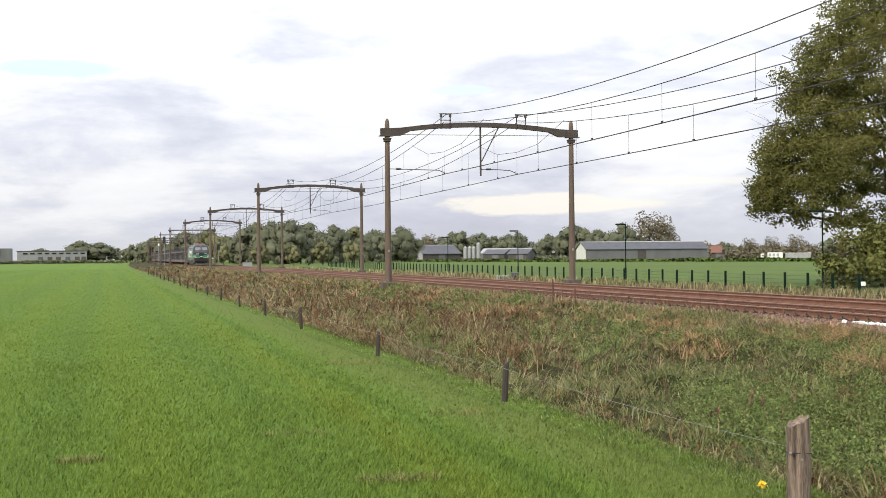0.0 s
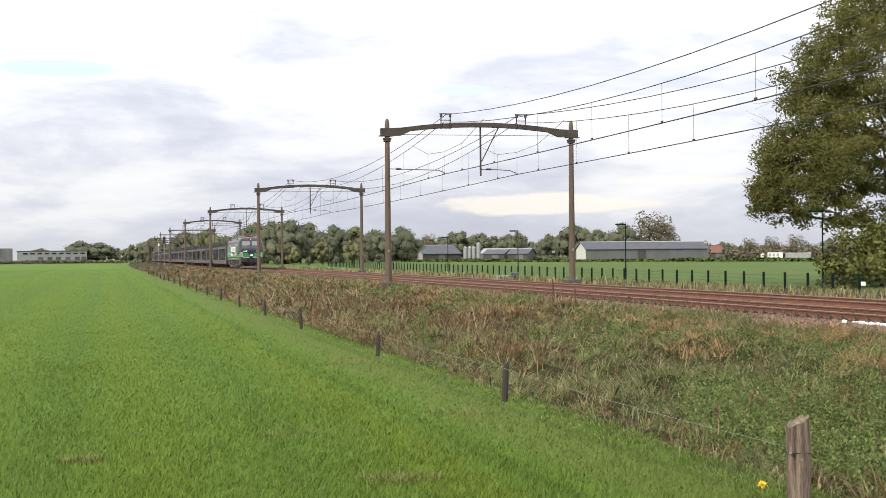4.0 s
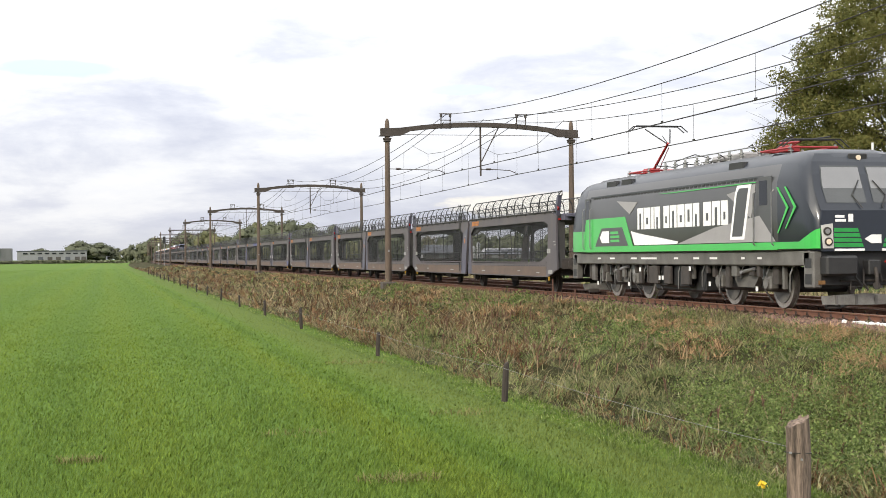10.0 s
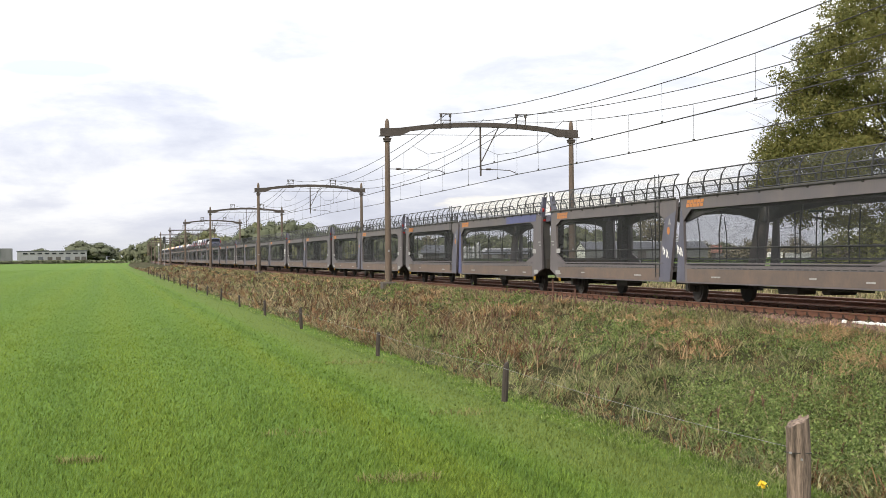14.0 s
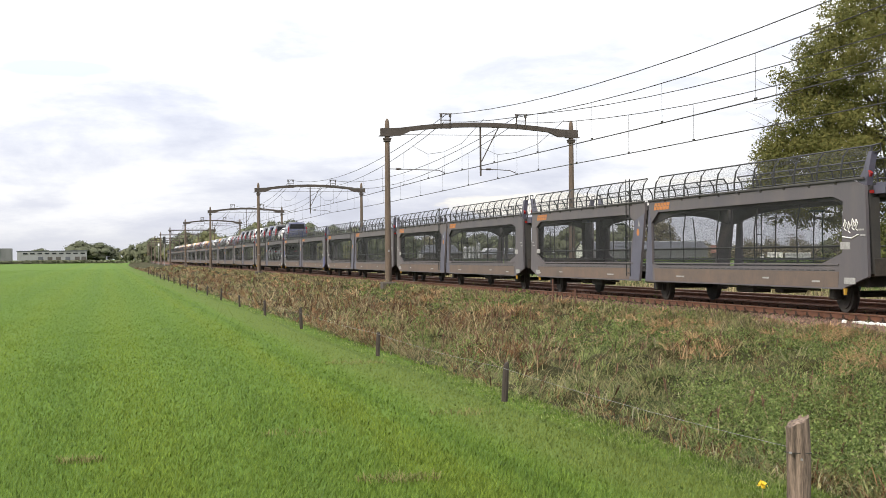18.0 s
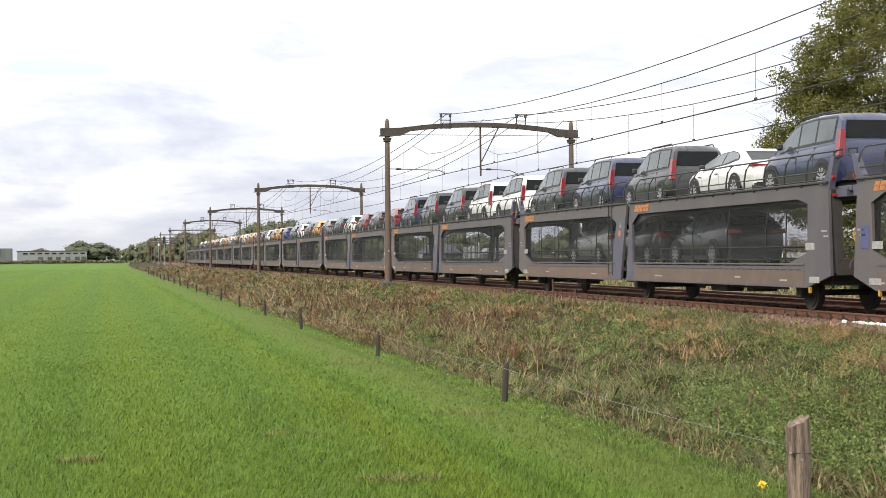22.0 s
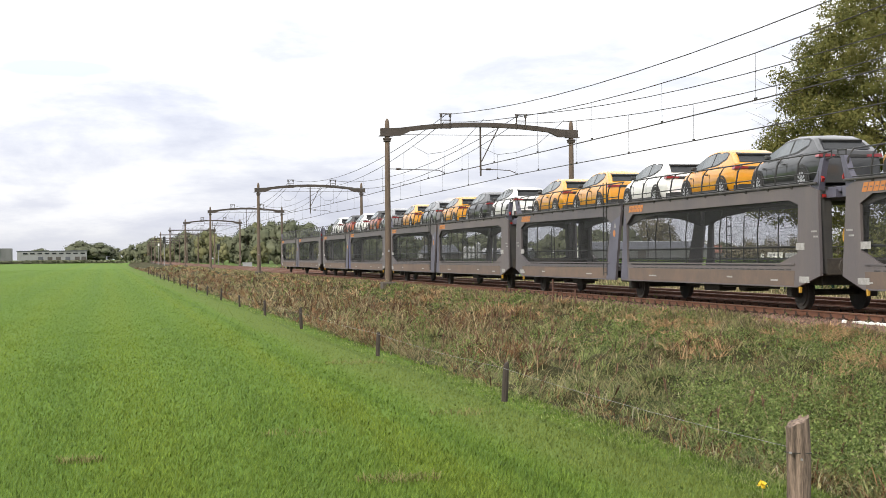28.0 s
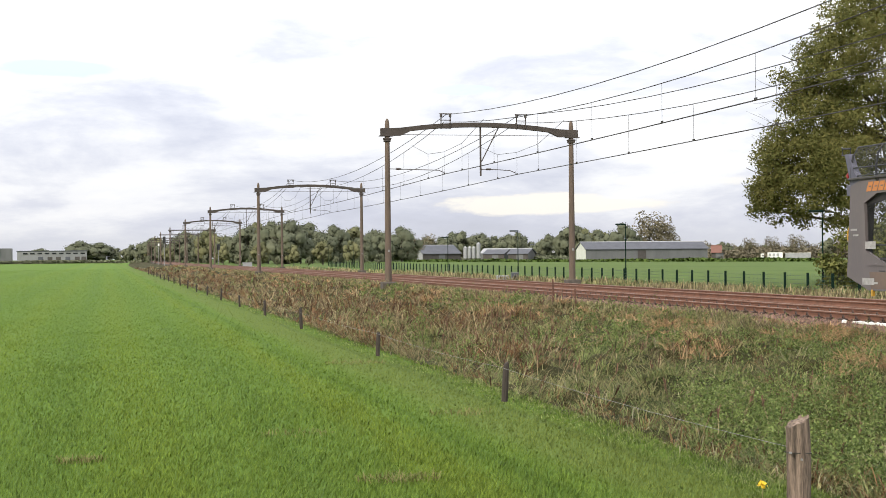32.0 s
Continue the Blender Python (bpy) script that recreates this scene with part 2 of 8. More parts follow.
def quick(name, verts, faces, material, soft_normals=None, facing=None):
    """A large mesh straight from arrays of vertices and of triangles or quads; soft_normals: smooth shading of a whole clump."""
    me = bpy.data.meshes.new(name)
    verts, faces = np.asarray(verts, dtype=np.float32), np.asarray(faces, dtype=np.int32)
    if soft_normals is not None:
        a, b, c = (verts[faces[:, i]] for i in range(3))
        want = soft_normals[faces[:, 0]] if facing is None else np.array([facing])
        back = np.sum(np.cross(b - a, c - a) * want, axis=1) < 0
        faces[back] = faces[back][:, ::-1]
    k = faces.shape[1]
    me.vertices.add(len(verts))
    me.vertices.foreach_set("co", verts.ravel())
    me.loops.add(faces.size)
    me.loops.foreach_set("vertex_index", faces.ravel())
    me.polygons.add(len(faces))
    me.polygons.foreach_set("loop_start", np.arange(0, faces.size, k, dtype=np.int32))
    me.update(calc_edges=True)
    me.materials.append(material)
    if soft_normals is None:
        me.polygons.foreach_set("use_smooth", np.zeros(len(faces), dtype=bool))
    else:
        me.polygons.foreach_set("use_smooth", np.ones(len(faces), dtype=bool))
        at = me.attributes.new("custom_normal", "FLOAT_VECTOR", "POINT")
        at.data.foreach_set("vector", np.asarray(soft_normals, dtype=np.float32).ravel())
    return me


def bend(y):
    """The railway swings slowly to the right far off."""
    return 3e-5 * max(0.0, y - 300.0) ** 2


def polar(bearing, dist):
    """A place from the camera: degrees to the right of the railway's line, and metres."""
    return (math.sin(radians(bearing)) * dist, math.cos(radians(bearing)) * dist)


RNG = np.random.default_rng(7)

# ---- surfaces of the place ----
M_FIELD = mat("meadow_turf", (0.066, 0.122, 0.015), (0.09, 0.15, 0.023), 0.9, scale=0.5, fine=7.0, bump=0.6, spread=1.0, spec=0.1, stretch=(1, 0.07, 1))
mown(M_FIELD, MOWN)
M_BANK = mat("rough_bank_soil", (0.02, 0.026, 0.008), (0.055, 0.046, 0.02), 0.95, scale=0.5, fine=12.0, bump=0.9, spec=0.1)
M_PASTURE = mat("far_pasture", (0.05, 0.082, 0.018), (0.078, 0.115, 0.025), 0.9, scale=0.05, fine=3.0, bump=0.6, spec=0.1)
# rusty bed under the loose stones, darkened for the shadow in their gaps
M_BALLAST = mat("rusty_ballast_gap_shade", (0.012, 0.008, 0.006), (0.05, 0.03, 0.022), 0.95, scale=14.0, fine=60.0, bump=0.8, spread=0.4)
M_STONE = mat("rusty_ballast_stone", (0.012, 0.007, 0.006), (0.27, 0.165, 0.125), 0.95, scale=6.0, fine=50.0, bump=0.4, island=0.7)
M_RAIL = mat("rusty_rail_steel", (0.16, 0.066, 0.036), (0.09, 0.04, 0.024), 0.75, scale=4.0, fine=60.0, bump=0.25)
M_CLIP = mat("dark_rusty_fastening", (0.03, 0.016, 0.011), (0.05, 0.026, 0.018), 0.85, scale=9.0, bump=0.2)
M_RAILTOP = mat("worn_rail_head", (0.24, 0.15, 0.11), (0.15, 0.085, 0.058), 0.5, 0.5, scale=2.0, fine=30.0, bump=0.05, stretch=(8, 0.3, 8))
M_SLEEPER = mat("concrete_sleeper", (0.2, 0.13, 0.095), (0.1, 0.064, 0.047), 0.95, scale=5.0, fine=60.0, bump=0.3)
M_MAST = mat("weathered_brown_mast", (0.13, 0.095, 0.07), (0.07, 0.053, 0.042), 0.9, scale=2.0, fine=35.0, bump=0.3, stretch=(3, 3, 0.6))
M_BEAM = mat("brown_painted_beam", (0.06, 0.048, 0.04), (0.035, 0.028, 0.024), 0.75, scale=2.0, fine=30.0, bump=0.2)
M_CONCRETE = mat("old_concrete", (0.1, 0.085, 0.07), (0.05, 0.044, 0.037), 0.95, scale=3.0, fine=40.0, bump=0.4)
M_WIRE = mat("dark_copper_wire", (0.045, 0.042, 0.04), (0.03, 0.028, 0.026), 0.6, 0.3, bump=0.0)
M_INSUL = mat("insulator_glaze", (0.06, 0.05, 0.045), (0.04, 0.033, 0.03), 0.3, bump=0.0)
M_STEEL = mat("galvanised_steel", (0.3, 0.3, 0.3), (0.2, 0.2, 0.2), 0.5, 0.6, scale=5.0, bump=0.1)
M_WOOD = mat("grey_split_oak", (0.27, 0.2, 0.155), (0.045, 0.033, 0.026), 0.95, scale=5.0, fine=40.0, bump=1.0, spread=0.42, stretch=(5, 5, 0.35))
M_WOOD_DARK = mat("dark_fence_stake", (0.05, 0.038, 0.031), (0.02, 0.016, 0.013), 0.9, scale=7.0, fine=50.0, bump=0.6, stretch=(5, 5, 0.6))
M_GREENPOST = mat("dark_green_coated_steel", (0.006, 0.018, 0.012), (0.004, 0.012, 0.009), 0.9, spec=0.1, scale=4.0, bump=0.05)
M_WHITE = mat("white_paint", (0.78, 0.78, 0.76), (0.6, 0.6, 0.58), 0.6, scale=2.0, fine=30.0, bump=0.1)
M_BLACK = mat("black_coated_metal", (0.014, 0.014, 0.015), (0.022, 0.022, 0.022), 0.55, scale=5.0, bump=0.05)
M_RUST = mat("rusted_rod", (0.12, 0.055, 0.035), (0.06, 0.03, 0.022), 0.9, scale=9.0, bump=0.3)

FENCE_X, NEAR_X, FAR_X, MAST_L, MAST_R = 5.8, 17.28, 21.21, 14.27, 24.2
PORTAL_Y = [76.4 + 67.0 * k for k in range(-1, 11)]


# ---- ground: one sheet to the horizon ----
def hummock(x, y):
    """Lumps in the growth of the bank: 0 in the hollows to 1 on the heads."""
    q = noise.noise(Vector((x * 1.0, y * 0.75, 5.0))) + 0.6 * noise.noise(Vector((x * 2.3, y * 1.7, 9.0)))
    return min(1.0, max(0.0, 0.45 + 0.8 * q))


def ground_z(x, y):
    """Height of the ground: meadow, reed bank, track bed, and the lower pasture beyond."""
    xs = (-9000, 5.4, 6.2, 7.2, 9.0, 13.2, 14.4, 15.2, 23.3, 25.0, 27.5, 31.0, 9000)
    zs = (-0.8, -0.8, -0.82, -0.98, -0.86, -0.50, -0.42, -0.24, -0.24, -0.6, -0.72, -0.75, -0.75)
    z = float(np.interp(x - bend(y), xs, zs))
    if 6.2 < x < 14.9:
        edge = min(1.0, (x - 6.2) / 0.7, (14.9 - x) / 0.7)
        z += edge * (0.10 * noise.noise(Vector((x * 0.45, y * 0.3, 2.0))) + 0.42 * hummock(x, y) - 0.14)
    elif x <= 6.2:
        z += 0.02 * noise.noise(Vector((x * 0.2, y * 0.2, 5.0)))
    return z


gx = [-4000, -1500, -600, -250, -100, -50, -25] + [-14 + 1.2 * k for k in range(16)] + [5.2 + 0.2 * k for k in range(51)] + \
     [16.2, 19, 22.0, 23.3, 24.1, 25, 26.2, 27.5, 29, 31, 36, 45, 70, 120, 250, 600, 1500, 4000]
gy = [-400, -120, -40, -10, 0, 6] + [10 + 0.4 * k for k in range(125)] + [60 + 1.1 * k for k in range(66)] + [132 + 4 * k for k in range(45)] + [320 + 20 * k for k in range(30)] + [960, 1100, 1400, 2000, 4500]
gm = Mesh()
gv = [(x + (bend(y) if 0 < x < 60 else 0), y, ground_z(x + bend(y), y) if y < 320 else ground_z(x + bend(y), 320 if x < 6 else y)) for y in gy for x in gx]
nx = len(gx)
gf = [(j * nx + i, j * nx + i + 1, (j + 1) * nx + i + 1, (j + 1) * nx + i) for j in range(len(gy) - 1) for i in range(nx - 1)]
gm.add(gv, gf)
ground = part("ground", gm, M_FIELD, smooth=True)
for q in (M_BANK, M_BALLAST, M_PASTURE):
    ground.data.materials.append(q)
for k, q in enumerate(ground.data.polygons):
    x = (gx[k % (nx - 1)] + gx[k % (nx - 1) + 1]) / 2
    q.material_index = 0 if x < 6.2 else 1 if x < 14.9 else 2 if x < 24.4 else 1 if x < 30 else 3
tagged(ground, "flat green meadow with a rough grassy bank along the railway", "ground", kind="structure")


# ---- railway: rails, sleepers, ballast ----
def rail_profile():
    half = [(0.075, -0.172), (0.075, -0.16), (0.02, -0.14), (0.01, -0.12), (0.01, -0.05), (0.036, -0.04), (0.036, -0.012)]
    return [(-x, z) for x, z in half] + [(x, z) for x, z in reversed(half)]


def along(prof, x, ys, z=0.0):
    m = Mesh()
    n = len(prof)
    vs = [(x + bend(y) + px, y, z + pz) for y in ys for px, pz in prof]
    fs = [(j * n + i, j * n + (i + 1) % n, (j + 1) * n + (i + 1) % n, (j + 1) * n + i) for j in range(len(ys) - 1) for i in range(n)]
    return m.add(vs, fs)


TRACK_YS = [-60, 0, 60, 120, 200, 300] + [330 + 30 * k for k in range(28)]
for cx in (NEAR_X, FAR_X):
    track = thing("railway_track", "rusty railway track on concrete sleepers in brown ballast", "track", "tracks", "structure")
    for side in (-0.7535, 0.7535):
        rail = part("rail", along(rail_profile(), cx + side, TRACK_YS), M_RAIL, track)
        part("running_surface", along([(-0.03, -0.012), (-0.022, 0.0), (0.022, 0.0), (0.03, -0.012)], cx + side, TRACK_YS), M_RAILTOP, rail, "worn shiny rail head")
    sl = Mesh()
    sl.prism([(-0.13, -0.4), (-0.12, -0.21), (-0.10, -0.185), (0.10, -0.185), (0.12, -0.21), (0.13, -0.4)], -1.26, 1.26, "x")
    sleeper_data = sl.data("sleeper")
    sleeper_data.materials.append(M_SLEEPER)
    cl = Mesh()
    for s in (-0.7535, 0.7535):
        for e in (-1, 1):
            cl.box(s + e * 0.15 - 0.075, s + e * 0.15 + 0.075, -0.1, 0.1, -0.22, -0.13, 0.015)
            cl.tube([(s + e * 0.16, -0.1, -0.14), (s + e * 0.15, 0.0, -0.06), (s + e * 0.1, 0.1, -0.14)], 0.024, 5)
    clip_data = cl.data("fastening")
    clip_data.materials.append(M_CLIP)
    for k in range(150):
        s = part("sleeper", sleeper_data, None, track, at=pose(cx, 20 + 0.6 * k, 0))
        if k < 70 and cx == NEAR_X:
            part("fastening", clip_data, None, s)
    rest = Mesh()
    for k in range(700):
        y = 110 + 0.6 * k
        rest.box(cx + bend(y) - 1.26, cx + bend(y) + 1.26, y - 0.12, y + 0.12, -0.3, -0.185)
    tagged(part("sleeper_rows", rest, M_SLEEPER, track), kind="stuff")

# loose ballast stones, denser where the camera is near
STONES = 34000
sy = 1 / (1 / 130 + RNG.random(STONES) * (1 / 20 - 1 / 130))
sx = np.concatenate([14.75 + 1.9 * RNG.random(STONES // 2), 15 + 9.5 * RNG.random(STONES - STONES // 2)])
base = np.array([(-1, -1, 0), (1, -1, -0.3), (1, 1, 0.1), (-1, 1, -0.2), (0.1, -0.1, 1.3)])
tri = np.array([(0, 1, 4), (1, 2, 4), (2, 3, 4), (3, 0, 4)])
size = 0.024 + 0.03 * RNG.random((STONES, 1, 1))
turn = RNG.random(STONES) * 6.28
vs = base[None] * size * (0.6 + 0.8 * RNG.random((STONES, 5, 3)))
vs = np.stack([vs[..., 0] * np.cos(turn)[:, None] - vs[..., 1] * np.sin(turn)[:, None], vs[..., 0] * np.sin(turn)[:, None] + vs[..., 1] * np.cos(turn)[:, None], vs[..., 2]], -1)
sz = np.array([ground_z(a, b) for a, b in zip(sx, sy)])
keep = (np.abs(np.abs(sx - NEAR_X) - 0.7535) > 0.13) & (np.abs(np.abs(sx - FAR_X) - 0.7535) > 0.13)
vs = (vs + np.stack([sx, sy, sz + 0.01 + 0.03 * RNG.random(STONES)], -1)[:, None])[keep]
fs = (tri[None] + 5 * np.arange(len(vs))[:, None, None]).reshape(-1, 3)
tagged(part("ballast_stones", quick("ballast_stones", vs.reshape(-1, 3), fs, M_STONE), None), "loose rust-brown ballast stones along the track", "gravel", kind="stuff")

# a run of whitewashed stones on the shoulder
for k in range(36):
    y = 26.2 + 0.115 * k + 0.05 * RNG.random()
    if k == 33 or k == 34:
        continue
    m = Mesh()
    r = 0.03 + 0.03 * RNG.random()
    m.add([(r * (0.7 + 0.6 * RNG.random()) * math.cos(t), 1.3 * r * math.sin(t), z * r) for z, q in ((-0.4, 1), (0.5, 0.8)) for t in (0, 1.2, 2.5, 3.7, 5.0)] + [(0, 0, r * 0.9)],
          [(i, (i + 1) % 5, 5 + (i + 1) % 5, 5 + i) for i in range(5)] + [(5 + i, 5 + (i + 1) % 5, 10) for i in range(5)])
    tagged(part("white_stone", m, M_WHITE, at=pose(15.82 + 0.08 * RNG.random(), y, -0.15)), "whitewashed ballast stone beside the rail", "stone", "white stones")


# ---- overhead line: portals ----
def mast_mesh():
    """A tapered round mast with a pointed head and a collar."""
    m = Mesh()
    m.tube([(0, 0, -0.6), (0, 0, 7.45)], 0.185, 12, 0.125)
    m.tube([(0, 0, 7.45), (0, 0, 8.2)], 0.13, 12, 0.12)
    m.tube([(0, 0, 8.2), (0, 0, 8.36)], 0.12, 12, 0.1)
    m.tube([(0, 0, 8.36), (0, 0, 8.46)], 0.1, 12, 0.062)
    m.tube([(0, 0, 8.46), (0, 0, 8.51)], 0.062, 12, 0.02)
    return m.data("mast", True)


def cage(parent, x):
    """The frame on the beam that carries a messenger wire."""
    c = part("wire_support", Mesh().box(x - 0.28, x + 0.28, -0.17, -0.13, 8.0, 8.05).box(x - 0.27, x - 0.22, -0.17, -0.13, 7.98, 8.66).box(x + 0.22, x + 0.27, -0.17, -0.13, 7.98, 8.66).box(x - 0.28, x + 0.28, -0.17, -0.13, 8.42, 8.46), M_BEAM, parent)
    for s in (-1, 1):
        part("insulator", Mesh().tube([(x + s * 0.24, -0.15, 8.6), (x + s * 0.24, -0.15, 8.76)], 0.07, 8), M_INSUL, c)
    part("clamp", Mesh().box(x - 0.34, x + 0.34, -0.19, -0.11, 8.74, 8.8, 0.02), M_INSUL, c)


def arm(parent, x0, x1, z):
    a = part("registration_arm", Mesh().tube([(x0, 0, z), (x0 + 0.9, 0, z - 0.02), (x1 - 0.3, 0, z - 0.06), (x1, 0, z - 0.18)], 0.022, 6).tube([(x1, 0, z - 0.1), (x1, 0, z - 0.26)], 0.014, 5), M_BEAM, parent)
    part("insulator", Mesh().tube([(x0 + 0.3, 0, z), (x0 + 0.55, 0, z)], 0.055, 8), M_INSUL, a)


MAST_DATA = mast_mesh()
MAST_DATA.materials.append(M_MAST)


def portal(arched):
    p = thing("catenary_portal", "brown arched portal with two tapered masts over the tracks" if arched else "straight-beamed portal with two slim masts over the tracks", "portal", "overhead line portals")
    w = MAST_R - MAST_L
    for x in (0, w):
        m = part("mast", MAST_DATA, None, p, at=pose(x, 0, 0))
        part("foundation", Mesh().box(-0.36, 0.36, -0.36, 0.36, -0.9, 0.06, 0.03), M_CONCRETE, m, "square concrete footing")
        part("collar", Mesh().box(-0.17, 0.17, -0.17, 0.17, 7.3, 7.42, 0.02).box(-0.2, 0.2, -0.19, 0.19, 7.42, 7.5, 0.02), M_BEAM, m)
        part("mast_plate", Mesh().box(-0.05, 0.05, -0.185, -0.175, 1.6, 1.72), M_STEEL, m, "small pale number plate")
    b = Mesh()
    if arched:
        n = 20
        xs = [-0.35 + (w + 0.7) * k / n for k in range(n + 1)]
        def top(x):
            u = (x - w / 2) / (w / 2)
            return 7.92 + 0.42 * max(0.0, 1 - u * u) if abs(u) < 0.88 else 7.92 + 0.095 - (abs(u) - 0.88) * 0.1
        def low(x):
            u = (x - w / 2) / (w / 2)
            return top(x) - 0.24 if abs(u) < 0.82 else 7.62
        vs = [(x, y, z) for x in xs for y in (-0.13, 0.13) for z in (low(x), top(x))]
        fs = [f for i in range(n) for f in ((4 * i, 4 * i + 1, 4 * i + 5, 4 * i + 4), (4 * i + 2, 4 * i + 6, 4 * i + 7, 4 * i + 3), (4 * i + 1, 4 * i + 3, 4 * i + 7, 4 * i + 5), (4 * i, 4 * i + 4, 4 * i + 6, 4 * i + 2))]
        b.add(vs, fs + [(0, 2, 3, 1), (4 * n, 4 * n + 1, 4 * n + 3, 4 * n + 2)])
        beam = part("beam", b, M_BEAM, p, "shallow arched steel beam")
        part("tie_rod", Mesh().tube([(0.7, 0, 7.68), (w - 0.7, 0, 7.68)], 0.014, 6), M_BEAM, beam)
        part("beam_flange", Mesh().box(-0.42, 0.3, -0.17, 0.17, 7.58, 7.62), M_BEAM, beam)
        part("beam_flange", Mesh().box(w - 0.3, w + 0.42, -0.17, 0.17, 7.58, 7.62), M_BEAM, beam)
    else:
        beam = part("beam", b.box(-0.4, w + 0.4, -0.12, 0.12, 7.6, 7.84, 0.02), M_BEAM, p, "straight steel beam")
    for x in (NEAR_X - MAST_L + 0.06, FAR_X - MAST_L + 0.2):
        cage(p, x)
    mid = w / 2
    part("drop_post", Mesh().box(mid - 0.04, mid + 0.04, -0.04, 0.04, 5.55, 8.2), M_BEAM, p)
    part("drop_brace", Mesh().tube([(mid + 0.05, 0, 6.3), (mid + 1.0, 0, 8.12)], 0.03, 6), M_BEAM, p)
    arm(p, 0.15, NEAR_X - MAST_L, 5.9)
    arm(p, mid, FAR_X - MAST_L - 0.1, 5.9)
    return p


arch = portal(True)
flat = portal(False)
for k, y in enumerate(PORTAL_Y):
    src = arch if k < 5 else flat
    m = pose(MAST_L + bend(y), y, 0)
    if k in (0, 5):
        src.matrix_basis = m
    else:
        copy_thing(src, m)


# ---- overhead line: wires and droppers ----
def line(name, label, pts, r):
    return tagged(part(name, Mesh().tube(pts, r, 5), M_WIRE), label, "wire", "overhead wires", "structure")


def hang(y, low, high):
    """Height of a slung wire: a parabola from support to support."""
    k = math.floor((y - PORTAL_Y[0]) / 67.0)
    u = (y - PORTAL_Y[0]) / 67.0 - k
    return low + (high - low) * (2 * u - 1) ** 2


WIRE_YS = [-57.6 + 67.0 / 14 * k for k in range(14 * 12 + 1)]
for cx in (NEAR_X, FAR_X):
    # the messenger ends 8.5 m from each support in a flat bridle that hangs below it
    mess = [(cx + bend(y), y, hang(y, 6.78, 8.35)) for y in WIRE_YS]
    line("messenger_wire", "dark sagging messenger wire of the overhead line", mess, 0.016)
    cw = line("contact_wire", "dark taut contact wire over the track", [(cx + bend(y), y, hang(y, 5.53, 5.64)) for y in WIRE_YS], 0.02)
    for p in PORTAL_Y[:7]:
        pts = [(cx + bend(p), p + o, z) for o, z in ((-8.4, 7.74), (-4.0, 6.95), (0.0, 6.8), (4.0, 6.95), (8.4, 7.74))]
        line("bridle_wire", "slack bridle wire under a portal", pts, 0.011)
        for o in (-4.0, 0.0, 4.0):
            z = 6.95 if o else 6.8
            part("dropper", Mesh().tube([(cx + bend(p), p + o, 5.64), (cx + bend(p), p + o, z)], 0.006, 4).box(cx + bend(p) - 0.02, cx + bend(p) + 0.02, p + o - 0.07, p + o + 0.07, 5.62, 5.7), M_WIRE, cw)
    for k in range(-1, 60):
        y = 45.0 + 7.04 * k
        near = min(abs(y - p) for p in PORTAL_Y)
        if near < 7.0 or y > PORTAL_Y[-1]:
            continue
        part("dropper", Mesh().tube([(cx + bend(y), y, hang(y, 5.53, 5.64)), (cx + bend(y), y, hang(y, 6.78, 8.35))], 0.006, 4)
             .box(cx + bend(y) - 0.02, cx + bend(y) + 0.02, y - 0.07, y + 0.07, hang(y, 5.53, 5.64) - 0.01, hang(y, 5.53, 5.64) + 0.07), M_WIRE, cw)
    # a feeder above it, slung from the head of the portals
    line("feeder_wire", "dark feeder wire slung between the portals", [(cx + 0.12 + bend(y), y, hang(y, 7.46, 8.75)) for y in WIRE_YS], 0.017)


# ---- meadow fence ----
POST_YS = [11.6, 21.7, 32.4, 45.5, 56.2, 67, 78, 88.5, 99, 110, 121, 132, 143, 154, 165, 176, 187, 198, 210]
def stake(h, r):
    m = Mesh()
    ring = 9
    lv = [(-0.5, r), (0.1, r), (h * 0.6, r * 0.96), (h - 0.04, r * 0.9), (h, r * 0.7)]
    for z, q in lv:
        m.v += [(q * (1 + 0.1 * noise.noise(Vector((k, z, r * 40)))) * math.cos(6.283 * k / ring), q * math.sin(6.283 * k / ring), z + (0.02 * math.sin(k) if z > h * 0.7 else 0)) for k in range(ring)]
    m.f = [(j * ring + k, j * ring + (k + 1) % ring, (j + 1) * ring + (k + 1) % ring, (j + 1) * ring + k) for j in range(len(lv) - 1) for k in range(ring)] + [tuple(range(ring * 4, ring * 5))]
    return m


# the near post is a half-round split oak log with a slanting broken head
np_m = Mesh()
ring = 32
shape = [(0.105 * math.cos(t) * (1.0 if math.sin(t) < 0.3 else 0.9), 0.09 * math.sin(t)) for t in [6.283 * k / ring for k in range(ring)]]
levels = 12
for j in range(levels + 1):
    for k, (px, py) in enumerate(shape):
        zt = 0.70 + 0.55 * (px + 0.1) * 0.9 + 0.07 * noise.noise(Vector((k * 0.85, 3.1, 0)))
        z = -0.6 + (zt + 0.6) * j / levels
        w = 1 + 0.08 * noise.noise(Vector((k * 0.45, z * 1.3, 0.0))) + 0.13 * min(0.0, noise.noise(Vector((k * 1.9, z * 0.35, 7.0))))
        np_m.v.append((px * w + 0.012 * math.sin(z * 4), py * w, z))
for j in range(levels):
    np_m.f += [(j * ring + k, j * ring + (k + 1) % ring, (j + 1) * ring + (k + 1) % ring, (j + 1) * ring + k) for k in range(ring)]
np_m.f.append(tuple(range(levels * ring, levels * ring + ring)))
post = thing("fence_post", "split grey oak fence post with a slanting broken top", "post", "fence posts", at=pose(FENCE_X - 0.13, POST_YS[0] + 0.1, -0.8))
part("log", np_m, M_WOOD, post)
